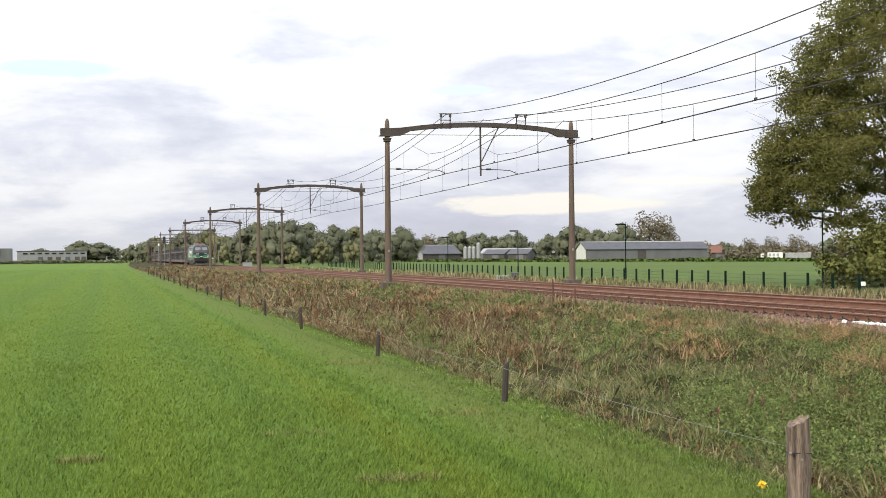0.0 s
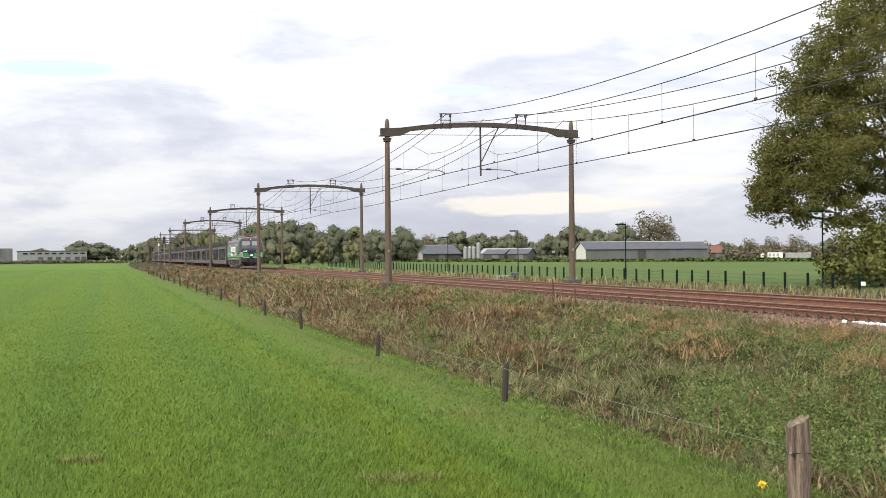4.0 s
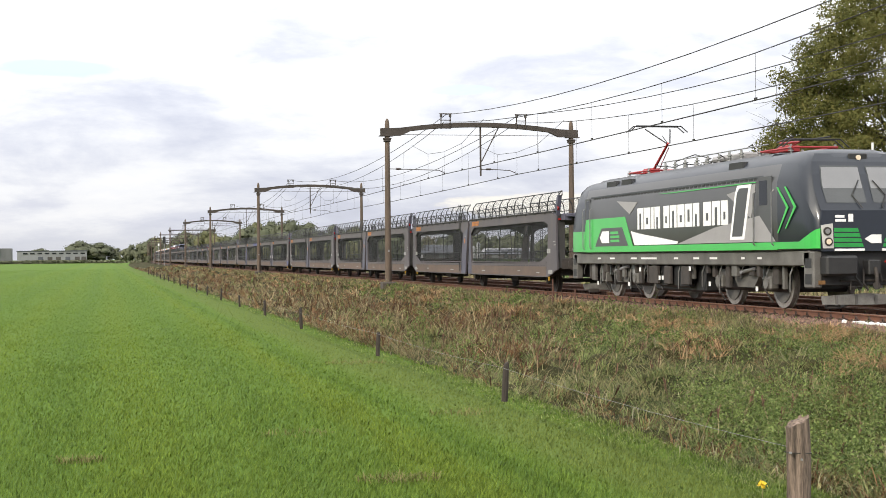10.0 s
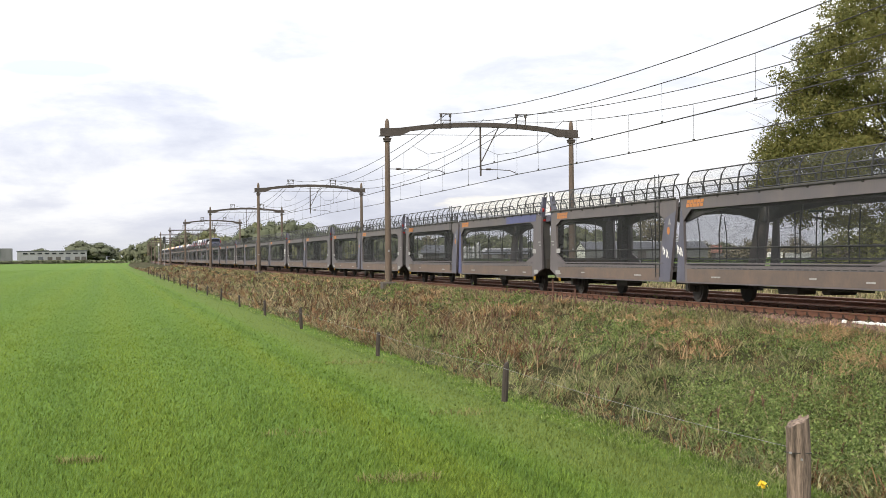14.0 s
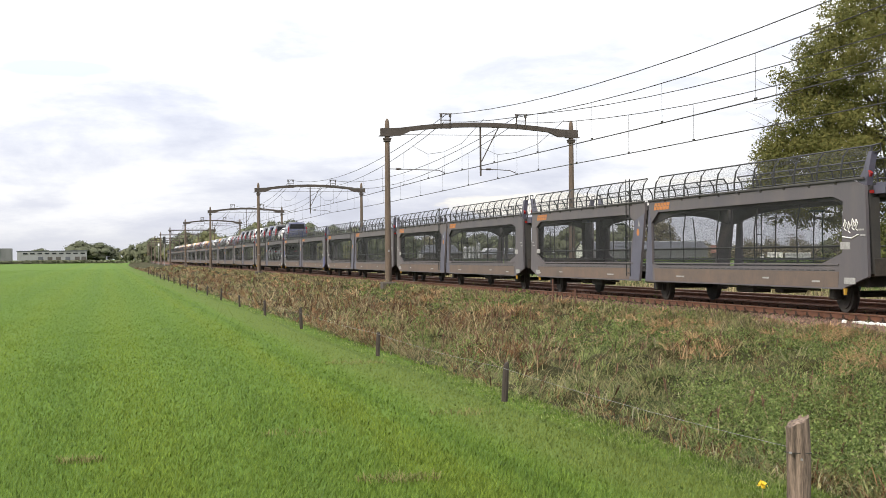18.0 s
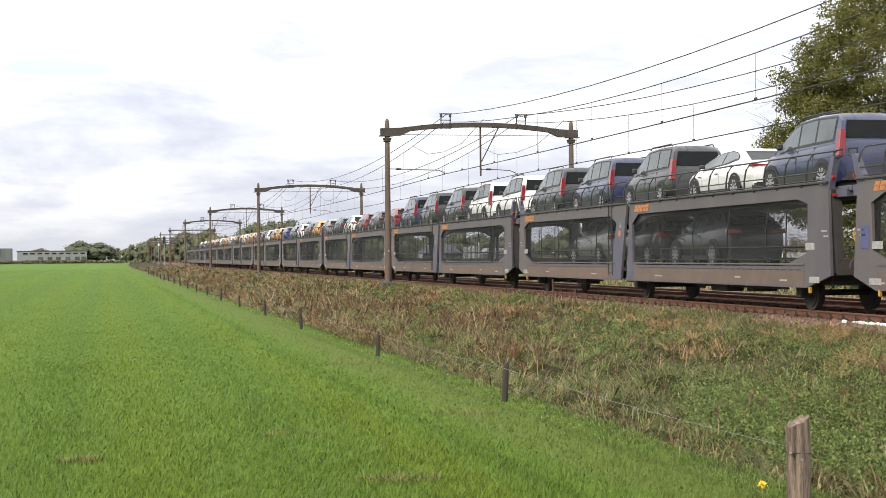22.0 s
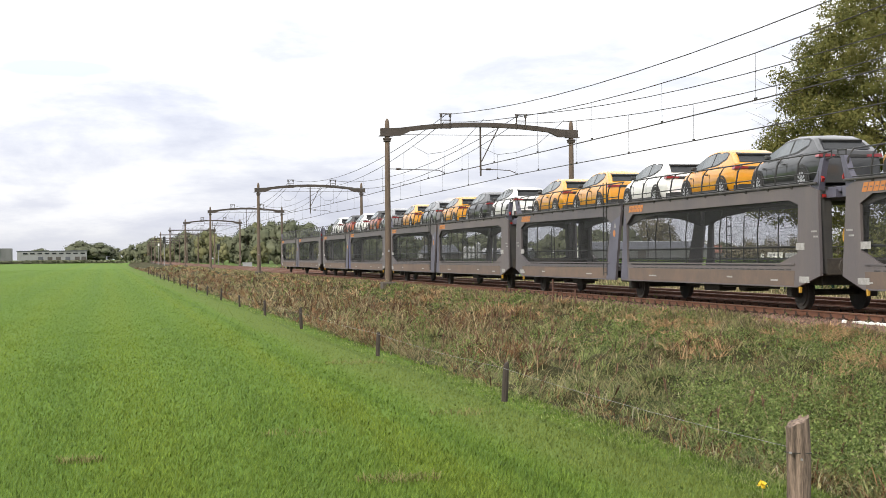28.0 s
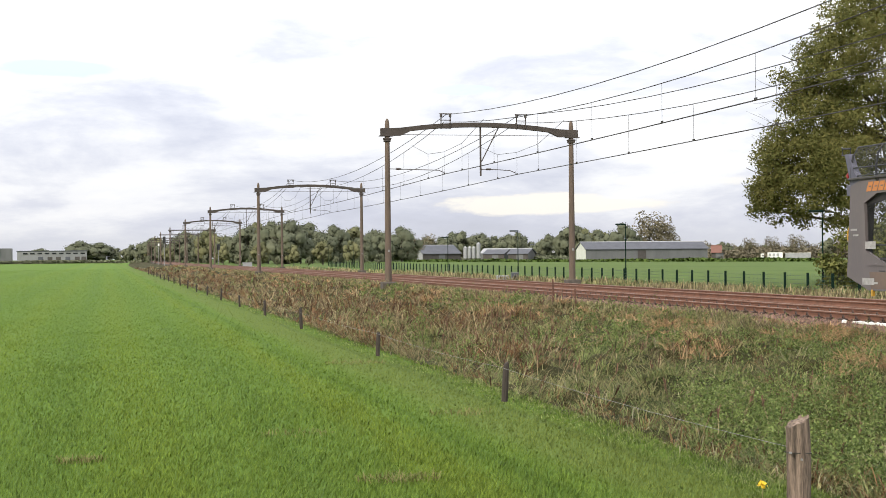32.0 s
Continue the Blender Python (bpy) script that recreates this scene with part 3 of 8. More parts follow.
for z, x in ((0.5, -0.1), (0.44, 0.0)):
    part("wire_insulator", Mesh().tube([(x, -0.07, z), (x - 0.01, -0.11, z + 0.005)], 0.010, 8), M_STEEL, post, "pale ring insulator")
part("wire_loop", Mesh().tube([(-0.11, 0.02, 0.50), (-0.09, -0.085, 0.50), (0.09, -0.085, 0.49), (0.112, 0.02, 0.49)], 0.004, 5), M_WIRE, post)
stake_data = [stake(h, r).data("stake", True) for h, r in ((0.56, 0.05), (0.5, 0.045), (0.62, 0.05))]
for q in stake_data:
    q.materials.append(M_WOOD_DARK)
for k, y in enumerate(POST_YS[1:]):
    s = tagged(part("fence_post", stake_data[k % 3], None, at=pose(FENCE_X, y, -0.8, 3 * math.sin(k * 2.1), 3.5 * math.cos(k * 1.7), 40 * k)),
               "dark weathered round wooden fence stake in the grass", "post", "fence posts")
pts = [(FENCE_X - 0.05, a + (b - a) * u, -0.3 - 0.16 * u * (1 - u)) for a, b in zip(POST_YS, POST_YS[1:]) for u in (0, 0.2, 0.4, 0.6, 0.8)]
tagged(part("fence_wire", Mesh().tube(pts, 0.0022, 4), M_STEEL), "thin sagging steel wire between the fence posts", "wire", kind="structure")

# rusty rods stuck into the bank by the track
for x, y, h, tilt in ((13.6, 45.0, 1.12, 1.0), (13.7, 42.9, 0.85, -2.0)):
    tagged(part("marker_rod", Mesh().tube([(0, 0, -0.3), (0.01, 0, h * 0.6), (0.0, 0.01, h)], 0.026, 6), M_RUST, at=pose(x, y, -0.5, tilt, tilt * 0.6)), "thin rusty steel rod standing in the bank", "rod", "rusty rods")

# ---- train: surfaces ----
M_WAGON = mat("brown_grey_wagon_paint", (0.115, 0.097, 0.094), (0.068, 0.064, 0.076), 0.6, scale=1.1, fine=18.0, bump=0.1, spread=0.5, stretch=(1, 1.4, 0.35), random_ob=0.4)
M_WAGON_B = mat("blue_grey_wagon_paint", (0.09, 0.09, 0.125), (0.06, 0.058, 0.082), 0.55, scale=1.5, fine=25.0, bump=0.08)
M_SILL = mat("dusty_brown_sill", (0.14, 0.096, 0.072), (0.085, 0.068, 0.06), 0.8, scale=1.6, fine=14.0, bump=0.1, spread=0.5, random_ob=0.2)
M_DECK = mat("dark_deck_steel", (0.03, 0.03, 0.032), (0.05, 0.046, 0.042), 0.75, scale=2.0, fine=30.0, bump=0.15)
M_GEAR = mat("dirty_running_gear", (0.028, 0.026, 0.025), (0.055, 0.045, 0.038), 0.85, scale=5.0, fine=30.0, bump=0.3)
M_TYRE = mat("bare_wheel_steel", (0.36, 0.34, 0.32), (0.2, 0.18, 0.165), 0.5, 0.5, scale=5.0, bump=0.1)
M_WHEEL = mat("dirty_wheel_steel", (0.06, 0.052, 0.046), (0.035, 0.031, 0.028), 0.7, 0.2, scale=5.0, bump=0.1)
M_NET = netting("wire_mesh_guard", (0.035, 0.036, 0.038), 0.014, 0.0016)
M_NET_FINE = netting("fine_wire_mesh_guard", (0.026, 0.026, 0.029), 0.014, 0.0024)
M_ORANGE = mat("orange_sign_paint", (0.46, 0.17, 0.04), (0.34, 0.13, 0.035), 0.6, scale=3.0, bump=0.0)
M_MARK = mat("white_marking", (0.34, 0.34, 0.335), (0.2, 0.195, 0.19), 0.7, scale=9.0, bump=0.0)
M_BLUE = mat("blue_corner_paint", (0.075, 0.08, 0.19), (0.055, 0.06, 0.14), 0.6, bump=0.0)
M_YELLOW = mat("yellow_safety_paint", (0.46, 0.27, 0.03), (0.36, 0.2, 0.03), 0.6, bump=0.0)
M_REFLECT = mat("dull_amber_plate", (0.2, 0.1, 0.03), (0.15, 0.08, 0.03), 0.6, bump=0.0)
M_LAMPRED = mat("red_lens", (0.28, 0.02, 0.016), (0.2, 0.014, 0.012), 0.25, bump=0.0)
M_LOCO = mat("anthracite_loco_paint", (0.058, 0.059, 0.061), (0.046, 0.047, 0.05), 0.4, scale=0.8, bump=0.01, coat=0.12)
M_LOCO_CAB = mat("slate_blue_cab_paint", (0.02, 0.025, 0.034), (0.015, 0.019, 0.027), 0.4, scale=0.8, bump=0.01, coat=0.25, spec=0.35)
M_LOCO_FRONT = mat("dark_blue_loco_paint", (0.016, 0.021, 0.034), (0.013, 0.017, 0.027), 0.35, scale=0.8, bump=0.02, coat=0.2)
M_LOCO_ROOF = mat("grey_roof_paint", (0.05, 0.055, 0.062), (0.038, 0.041, 0.047), 0.5, scale=1.5, bump=0.05)
M_LOCO_FRAME = mat("grey_frame_paint", (0.145, 0.14, 0.13), (0.07, 0.066, 0.06), 0.6, scale=2.0, bump=0.08)
M_GREEN = mat("bright_green_paint", (0.035, 0.42, 0.06), (0.03, 0.36, 0.05), 0.35, scale=1.0, bump=0.0, coat=0.4)
M_GREEN_D = mat("dark_green_grille", (0.02, 0.27, 0.055), (0.016, 0.22, 0.045), 0.45, scale=3.0, bump=0.0)
M_LOCO_WHITE = mat("white_lettering", (0.8, 0.8, 0.8), (0.72, 0.72, 0.72), 0.4, bump=0.0)
M_LOCO_LIGHT = mat("pale_grey_shard", (0.3, 0.29, 0.29), (0.24, 0.23, 0.235), 0.4, scale=1.0, bump=0.0)
M_GLASS = mat("dark_window_glass", (0.008, 0.01, 0.011), (0.016, 0.018, 0.02), 0.08, scale=1.6, bump=0.0, spec=0.28)
M_SCREEN = mat("windscreen_glass", (0.07, 0.075, 0.077), (0.035, 0.038, 0.04), 0.08, scale=0.6, bump=0.0, spec=0.5)
M_PANTO = mat("red_pantograph_paint", (0.34, 0.025, 0.028), (0.22, 0.02, 0.022), 0.5, bump=0.0)
M_PLOUGH = mat("scraped_pale_grey_steel", (0.24, 0.235, 0.22), (0.12, 0.112, 0.104), 0.6, scale=4.0, fine=30.0, bump=0.1)
M_PALE_LAMP = mat("pale_lamp_housing", (0.5, 0.49, 0.47), (0.42, 0.41, 0.4), 0.35, scale=1.0, bump=0.0)
M_HEADLAMP = glow("headlamp", (0.55, 0.46, 0.34), 0.3)
M_BLIND = mat("pale_cab_blind", (0.18, 0.184, 0.19), (0.14, 0.143, 0.148), 0.3, scale=1.0, bump=0.0, coat=0.6)


def ring_panel(m, outer, inner, x0, x1):
    """A side wall with one opening: two polygons of (y, z), joined, x0 to x1 thick."""
    n = len(outer)
    vs = [(x, *p) for x in (x0, x1) for p in outer + inner]
    fs = []
    for i in range(n):
        k = (i + 1) % n
        fs += [(i, k, n + k, n + i), (2 * n + i, 3 * n + i, 3 * n + k, 2 * n + k), (i, 2 * n + i, 2 * n + k, k), (n + i, n + k, 3 * n + k, 3 * n + i)]
    return m.add(vs, fs)


A_OUT = [(-0.25, 2.93), (-12.8, 2.93), (-13.3, 2.8), (-13.4, 0.85), (-12.2, 0.56), (-0.8, 0.56), (0.12, 0.56), (-0.22, 2.6)]
A_IN = [(-1.0, 2.6), (-11.8, 2.62), (-12.3, 2.5), (-12.25, 1.36), (-11.0, 1.06), (-0.9, 1.05), (-0.5, 1.1), (-0.45, 2.3)]
B_OUT = [(0.06, 2.93), (11.9, 2.93), (12.35, 2.8), (12.55, 0.85), (11.6, 0.56), (1.6, 0.56), (0.66, 0.56), (0.12, 2.6)]
B_IN = [(1.6, 2.6), (11.2, 2.62), (11.75, 2.42), (11.7, 1.4), (10.7, 1.06), (1.75, 1.05), (1.55, 1.1), (1.0, 2.36)]
AXLES = (-11.15, 0.1, 10.9)


def wheelset(parent, y, r, gear, tyre):
    ws = part("wheel_axle", Mesh().tube([(-0.75, y, r), (0.75, y, r)], 0.075, 8), M_GEAR, parent)
    for s in (-1, 1):
        w = Mesh()
        w.disc((s * 0.755, y, r), "x", r, 0.12, 22)
        w.disc((s * 0.69, y, r), "x", r + 0.03, 0.03, 22)
        part("wheel", w, tyre, ws, smooth=True)
        part("wheel_web", Mesh().disc((s * 0.825, y, r), "x", r * 0.8, 0.03, 18).disc((s * 0.85, y, r), "x", r * 0.33, 0.08, 12), gear, ws)


def buffer(parent, x, y, out, z=1.05):
    b = part("buffer", Mesh().tube([(x, y, z), (x, y + out * 0.32, z)], 0.1, 10), M_GEAR, parent)
    part("buffer_head", Mesh().disc((x, y + out * 0.36, z), "y", 0.24, 0.05, 14), M_GEAR, b)


def lettering(parent, x, y0, z0, n, h, w, material, name="sign_block"):
    """Slanted plain blocks in place of lettering, each with a dark slot."""
    m, slots = Mesh(), Mesh()
    for k in range(n):
        a = y0 - k * w * 1.2
        lean = lambda z: 0.1 * (z - z0) / h
        m.prism([(a, z0), (a - w, z0), (a - w - lean(z0 + h), z0 + h), (a - lean(z0 + h), z0 + h)], x - 0.004, x + 0.003, "x")
        za, zb = z0 + h * 0.44, z0 + h * 0.58
        a1, a2 = a - w * 0.3, a - w * 0.8
        slots.prism([(a1 - lean(za), za), (a2 - lean(za), za), (a2 - lean(zb), zb), (a1 - lean(zb), zb)], x - 0.007, x + 0.003, "x")
    sign = part(name, m, material, parent)
    part(name + "_slots", slots, M_WAGON, sign)
    return sign


def railing(parent, side, y0, y1, n, mesh):
    """Posts that lean in at the top, three rails and wire mesh."""
    x = side * 1.40
    posts = [y0 + (y1 - y0) * k / n for k in range(n + 1)]
    pm = Mesh().tube([(0, 0, 2.9), (0, 0, 3.22), (-side * 0.05, 0, 3.48), (-side * 0.17, 0, 3.66)], 0.024, 5).data("railing_post")
    pm.materials.append(M_BLACK)
    rails = part("handrail", Mesh().tube([(x - side * 0.17, y0, 3.66), (x - side * 0.17, y1, 3.66)], 0.02, 5).tube([(x, y0, 3.2), (x, y1, 3.2)], 0.016, 5)
                 .tube([(x, y0, 3.02), (x, y1, 3.02)], 0.014, 5), M_BLACK, parent)
    for y in posts:
        part("railing_post", pm, None, rails, at=pose(x, y, 0))
    if not mesh:
        return
    net = Mesh().add([(x + side * 0.005, y0, 3.0), (x + side * 0.005, y1, 3.0), (x + side * 0.005, y1, 3.22), (x + side * 0.005, y0, 3.22), (x - side * 0.045, y1, 3.48), (x - side * 0.045, y0, 3.48), (x - side * 0.165, y1, 3.66), (x - side * 0.165, y0, 3.66)],
                     [(0, 1, 2, 3), (3, 2, 4, 5), (5, 4, 6, 7)])
    part("mesh_guard", net, M_NET, rails)


def wagon(mesh):
    """A two-unit car carrier with an upper deck, about 27 m long; the units meet at y = 0."""
    wg = thing("car_carrier_wagon", "brown-grey two-deck car carrier wagon with mesh-guarded sides", "railway wagon", "car carrier wagons")
    for out, inn, sgn, end in ((A_OUT, A_IN, -1, -13.3), (B_OUT, B_IN, 1, 12.4)):
        first = -0.25 if sgn < 0 else 0.08
        for side in (-1, 1):
            x0, x1 = sorted((side * 1.45, side * 1.38))
            panel = part("side_frame", ring_panel(Mesh(), out, inn, x0, x1), M_WAGON, wg)
            ys = [p[0] for p in inn]
            lo, hi = min(ys), max(ys)
            net = Mesh().add([(side * 1.395, p, q) for p, q in inn], [tuple(range(8))])
            part("window_mesh", net, M_NET_FINE, panel)
            bars = Mesh()
            for k in range(1, 5):
                y = lo + (hi - lo) * k / 5
                bars.tube([(side * 1.385, y, 1.12), (side * 1.40, y, 1.9), (side * 1.37, y + 0.12 * sgn, 2.5)], 0.018, 5)
            part("guard_frame", bars.tube([(side * 1.40, lo, 1.52), (side * 1.40, hi, 1.52)], 0.016, 5).tube([(side * 1.40, lo, 1.22), (side * 1.40, hi, 1.22)], 0.014, 5), M_BLACK, panel)
            # folded lip along the deck and a dashed row of slots on the sill
            lip = Mesh().box(*sorted((side * 1.45, side * 1.5)), *sorted((first, end)), 2.93, 2.985, 0.012)
            for k in range(1, 10):
                y = first + (end - first) * k / 10
                lip.prism([(side * 1.45, 2.87), (side * 1.45, 2.935), (side * 1.495, 2.935)], y - 0.05, y + 0.05, "y")
            part("deck_lip", lip, M_DECK, panel)
            leg = [(-0.24, 2.7), (0.11, 0.6), (-0.5, 0.6), (-0.43, 2.3)] if sgn < 0 else [(0.12, 2.6), (0.65, 0.6), (1.53, 0.6), (1.0, 2.4)]
            part("leg_plate", Mesh().prism(leg, *sorted((side * 1.45, side * 1.456)), "x"), M_WAGON_B, panel, "blue-grey leg plate")
            slots = Mesh()
            y = lo + 0.4
            while y < hi - 0.6:
                slots.box(*sorted((side * 1.448, side * 1.457)), y, y + 0.24, 0.965, 0.985)
                y += 0.38
            part("sill_slots", slots, M_BLACK, panel)
            part("sill_plate", Mesh().prism([(lo + 0.25, 0.6), (hi - 0.25, 0.6), (hi - 0.2, 0.95), (lo + 0.2, 0.95)], *sorted((side * 1.45, side * 1.455)), "x"), M_SILL, panel, "dusty brown sill plate")
            part("sill_ledge", Mesh().box(*sorted((side * 1.45, side * 1.475)), lo + 0.2, hi - 0.2, 1.09, 1.125), M_WAGON, panel)
            if side < 0:
                g0 = -0.65 if sgn < 0 else 11.65
                lettering(panel, -1.452, g0, 2.665, 5, 0.2, 0.205, M_ORANGE, "orange_sign")
                mark_rows = [(end * 0.985 - 0.2 + 0.06 * (k % 2), 0.22 + 0.05 * (k % 3), 1.72 + 0.12 * k) for k in range(2)]
                mark_rows += [(sgn * yy, ww, zz) for yy, zz, ww in ((3.0, 0.72, 0.6), (8.5, 0.75, 0.35), (11.2, 0.7, 0.4))]
                for yy, ww, zz in mark_rows:
                    part("stencilled_mark", Mesh().box(-1.461, -1.448, yy, yy + ww, zz, zz + 0.04), M_MARK, panel)
                part("grid_label", Mesh().box(-1.461, -1.448, end - sgn * 0.75 - 0.3, end - sgn * 0.75 + 0.2, 0.68, 0.82), M_MARK, panel, "pale data label")
                part("data_plate", Mesh().box(-1.456, -1.448, end - sgn * 0.9 - 0.22, end - sgn * 0.9 + 0.22, 1.44, 1.6), M_MARK, panel, "pale grid plate")
            railing(wg, side, first + sgn * 0.35, end, 11, mesh)
        part("upper_deck", Mesh().box(-1.4, 1.4, *sorted((first, end)), 2.7, 2.78), M_DECK, wg)
        mid = (first + end) / 2
        rib = [(first, 2.84), (end, 2.84), (end, 2.3), (end - sgn * 1.6, 2.52), (mid + sgn * 2.0, 2.68), (mid, 2.7), (mid - sgn * 2.0, 2.68), (first + sgn * 1.6, 2.5), (first, 2.25)]
        for xa, xb in ((-1.34, -1.26), (1.22, 1.3)):
            part("deck_rib", Mesh().prism(rib, xa, xb, "x"), M_DECK, wg)
        part("lower_deck", Mesh().box(-1.38, 1.38, *sorted((first + sgn * 0.5, end - sgn * 0.6)), 0.86, 0.98), M_DECK, wg)
        part("wheel_track", Mesh().box(-1.0, -0.55, *sorted((first, end)), 2.78, 2.79).box(0.55, 1.0, *sorted((first, end)), 2.78, 2.79), M_GEAR, wg)
        # raised corner plates with marker at the outer end
        for side in (-1, 1):
            horn = part("end_upright", Mesh().prism([(end, 2.8), (end - sgn * 0.42, 2.85), (end - sgn * 0.12, 3.15), (end + sgn * 0.1, 3.52), (end + sgn * 0.26, 3.52), (end + sgn * 0.1, 3.1)], *sorted((side * 1.28, side * 1.42)), "x"), M_WAGON_B, wg)
            part("end_marker", Mesh().box(*sorted((side * 1.27, side * 1.36)), *sorted((end + sgn * 0.03, end + sgn * 0.07)), 2.63, 2.7).prism([(end + sgn * 0.14, 2.98), (end + sgn * 0.2, 3.06), (end + sgn * 0.1, 3.12)], *sorted((side * 1.36, side * 1.425)), "x"), M_LAMPRED, horn, "red end marker")
            part("end_loop", Mesh().tube([(side * 1.35, end + sgn * 0.14, 3.5), (side * 1.35, end + sgn * 0.12, 3.64), (side * 1.35, end + sgn * 0.5, 3.66), (side * 1.35, end + sgn * 0.5, 3.52), (side * 1.35, end + sgn * 0.2, 3.48)], 0.022, 5), M_BLACK, horn, "bent black end rail")
            part("end_post", Mesh().prism([(end - sgn * 0.3, 0.9), (end + sgn * 0.02, 0.9), (end - sgn * 0.02, 2.85), (end - sgn * 0.5, 2.85)], *sorted((side * 1.1, side * 1.36)), "x"), M_DECK, wg)
            buffer(wg, side * 0.875, end, sgn)
            part("lifting_bracket", Mesh().prism([(end - sgn * 0.975, 0.44), (end - sgn * 0.935, 0.44), (end - sgn * 0.915, 0.58), (end - sgn * 0.985, 0.58)], *sorted((side * 1.40, side * 1.46)), "x"), M_YELLOW, wg, "yellow lifting bracket")
        part("headstock", Mesh().box(-1.25, 1.25, *sorted((end - sgn * 0.25, end + sgn * 0.02)), 0.85, 1.25, 0.02), M_GEAR, wg)
        part("deck_flap", Mesh().box(-1.2, 1.2, *sorted((end, end + sgn * 0.62)), 2.74, 2.86, 0.01).box(-1.25, -1.0, *sorted((end - sgn * 0.1, end + sgn * 0.5)), 2.62, 2.8).box(1.0, 1.25, *sorted((end - sgn * 0.1, end + sgn * 0.5)), 2.62, 2.8), M_WAGON_B, wg)
        part("drawgear", Mesh().box(-0.12, 0.12, *sorted((end, end + sgn * 0.5)), 0.95, 1.1, 0.02), M_GEAR, wg)
        part("underframe", Mesh().box(-1.15, 1.15, *sorted((first + sgn * 0.6, end - sgn * 0.4)), 0.62, 0.86), M_GEAR, wg)
        part("brake_gear", Mesh().tube([(-0.9, first + sgn * 4, 0.5), (-0.9, end - sgn * 3.2, 0.5)], 0.03, 6).box(-1.0, -0.5, *sorted((sgn * 5.5, sgn * 6.6)), 0.36, 0.66, 0.03).box(-0.9, -0.2, *sorted((sgn * 7.6, sgn * 8.1)), 0.38, 0.66, 0.05), M_GEAR, wg)
    hw = Mesh()
    for k in range(14):
        a, b = 2 * math.pi * k / 14, 2 * math.pi * (k + 1) / 14
        hw.tube([(-1.2, 12.78 + 0.2 * math.cos(a), 1.75 + 0.2 * math.sin(a)), (-1.2, 12.78 + 0.2 * math.cos(b), 1.75 + 0.2 * math.sin(b))], 0.018, 5)
    hw.tube([(-1.2, 12.58, 1.75), (-1.2, 12.98, 1.75)], 0.014, 5).tube([(-1.2, 12.78, 1.55), (-1.2, 12.78, 1.95)], 0.014, 5).tube([(-1.2, 12.78, 1.75), (-1.0, 12.5, 1.75)], 0.02, 5)
    part("brake_handwheel", hw, M_YELLOW, wg, "yellow brake handwheel")
    part("coupling_hose", Mesh().tube([(0.3, -13.3, 1.0), (0.3, -13.6, 0.7), (0.25, -13.85, 0.62)], 0.03, 6), M_BLACK, wg)
    # a ladder at the joint on either side
    for s in (-1, 1):
        ld = Mesh().tube([(s * 1.46, -s * 1.75, 0.7), (s * 1.46, -s * 1.75, 3.7)], 0.018, 5).tube([(s * 1.46, -s * 1.42, 0.7), (s * 1.46, -s * 1.42, 3.7)], 0.018, 5)
        for k in range(10):
            ld.tube([(s * 1.46, -s * 1.42, 0.8 + 0.28 * k), (s * 1.46, -s * 1.75, 0.8 + 0.28 * k)], 0.013, 5)
        part("ladder", ld, M_BLACK, wg)
    part("warning_sign", Mesh().prism([(0.72, 2.22), (0.52, 2.22), (0.62, 2.4)], -1.461, -1.457, "x"), M_MARK, wg)
    part("warning_sign", Mesh().disc((-1.459, 0.7, 2.04), "x", 0.11, 0.006, 12), M_ORANGE, wg)
    part("joint_bogie_beam", Mesh().box(-1.1, 1.1, -0.9, 1.1, 0.5, 0.72, 0.03), M_GEAR, wg)
    for y in AXLES:
        wheelset(wg, y, 0.42, M_GEAR, M_WHEEL)
        for side in (-1, 1):
            part("axle_box", Mesh().box(*sorted((side * 0.95, side * 1.15)), y - 0.13, y + 0.13, 0.3, 0.56, 0.03).prism([(y - 0.75, 0.64), (y - 0.3, 0.56), (y + 0.3, 0.56), (y + 0.75, 0.64), (y + 0.3, 0.63), (y - 0.3, 0.63)], *sorted((side * 1.0, side * 1.1)), "x"), M_GEAR, wg)
    return wg


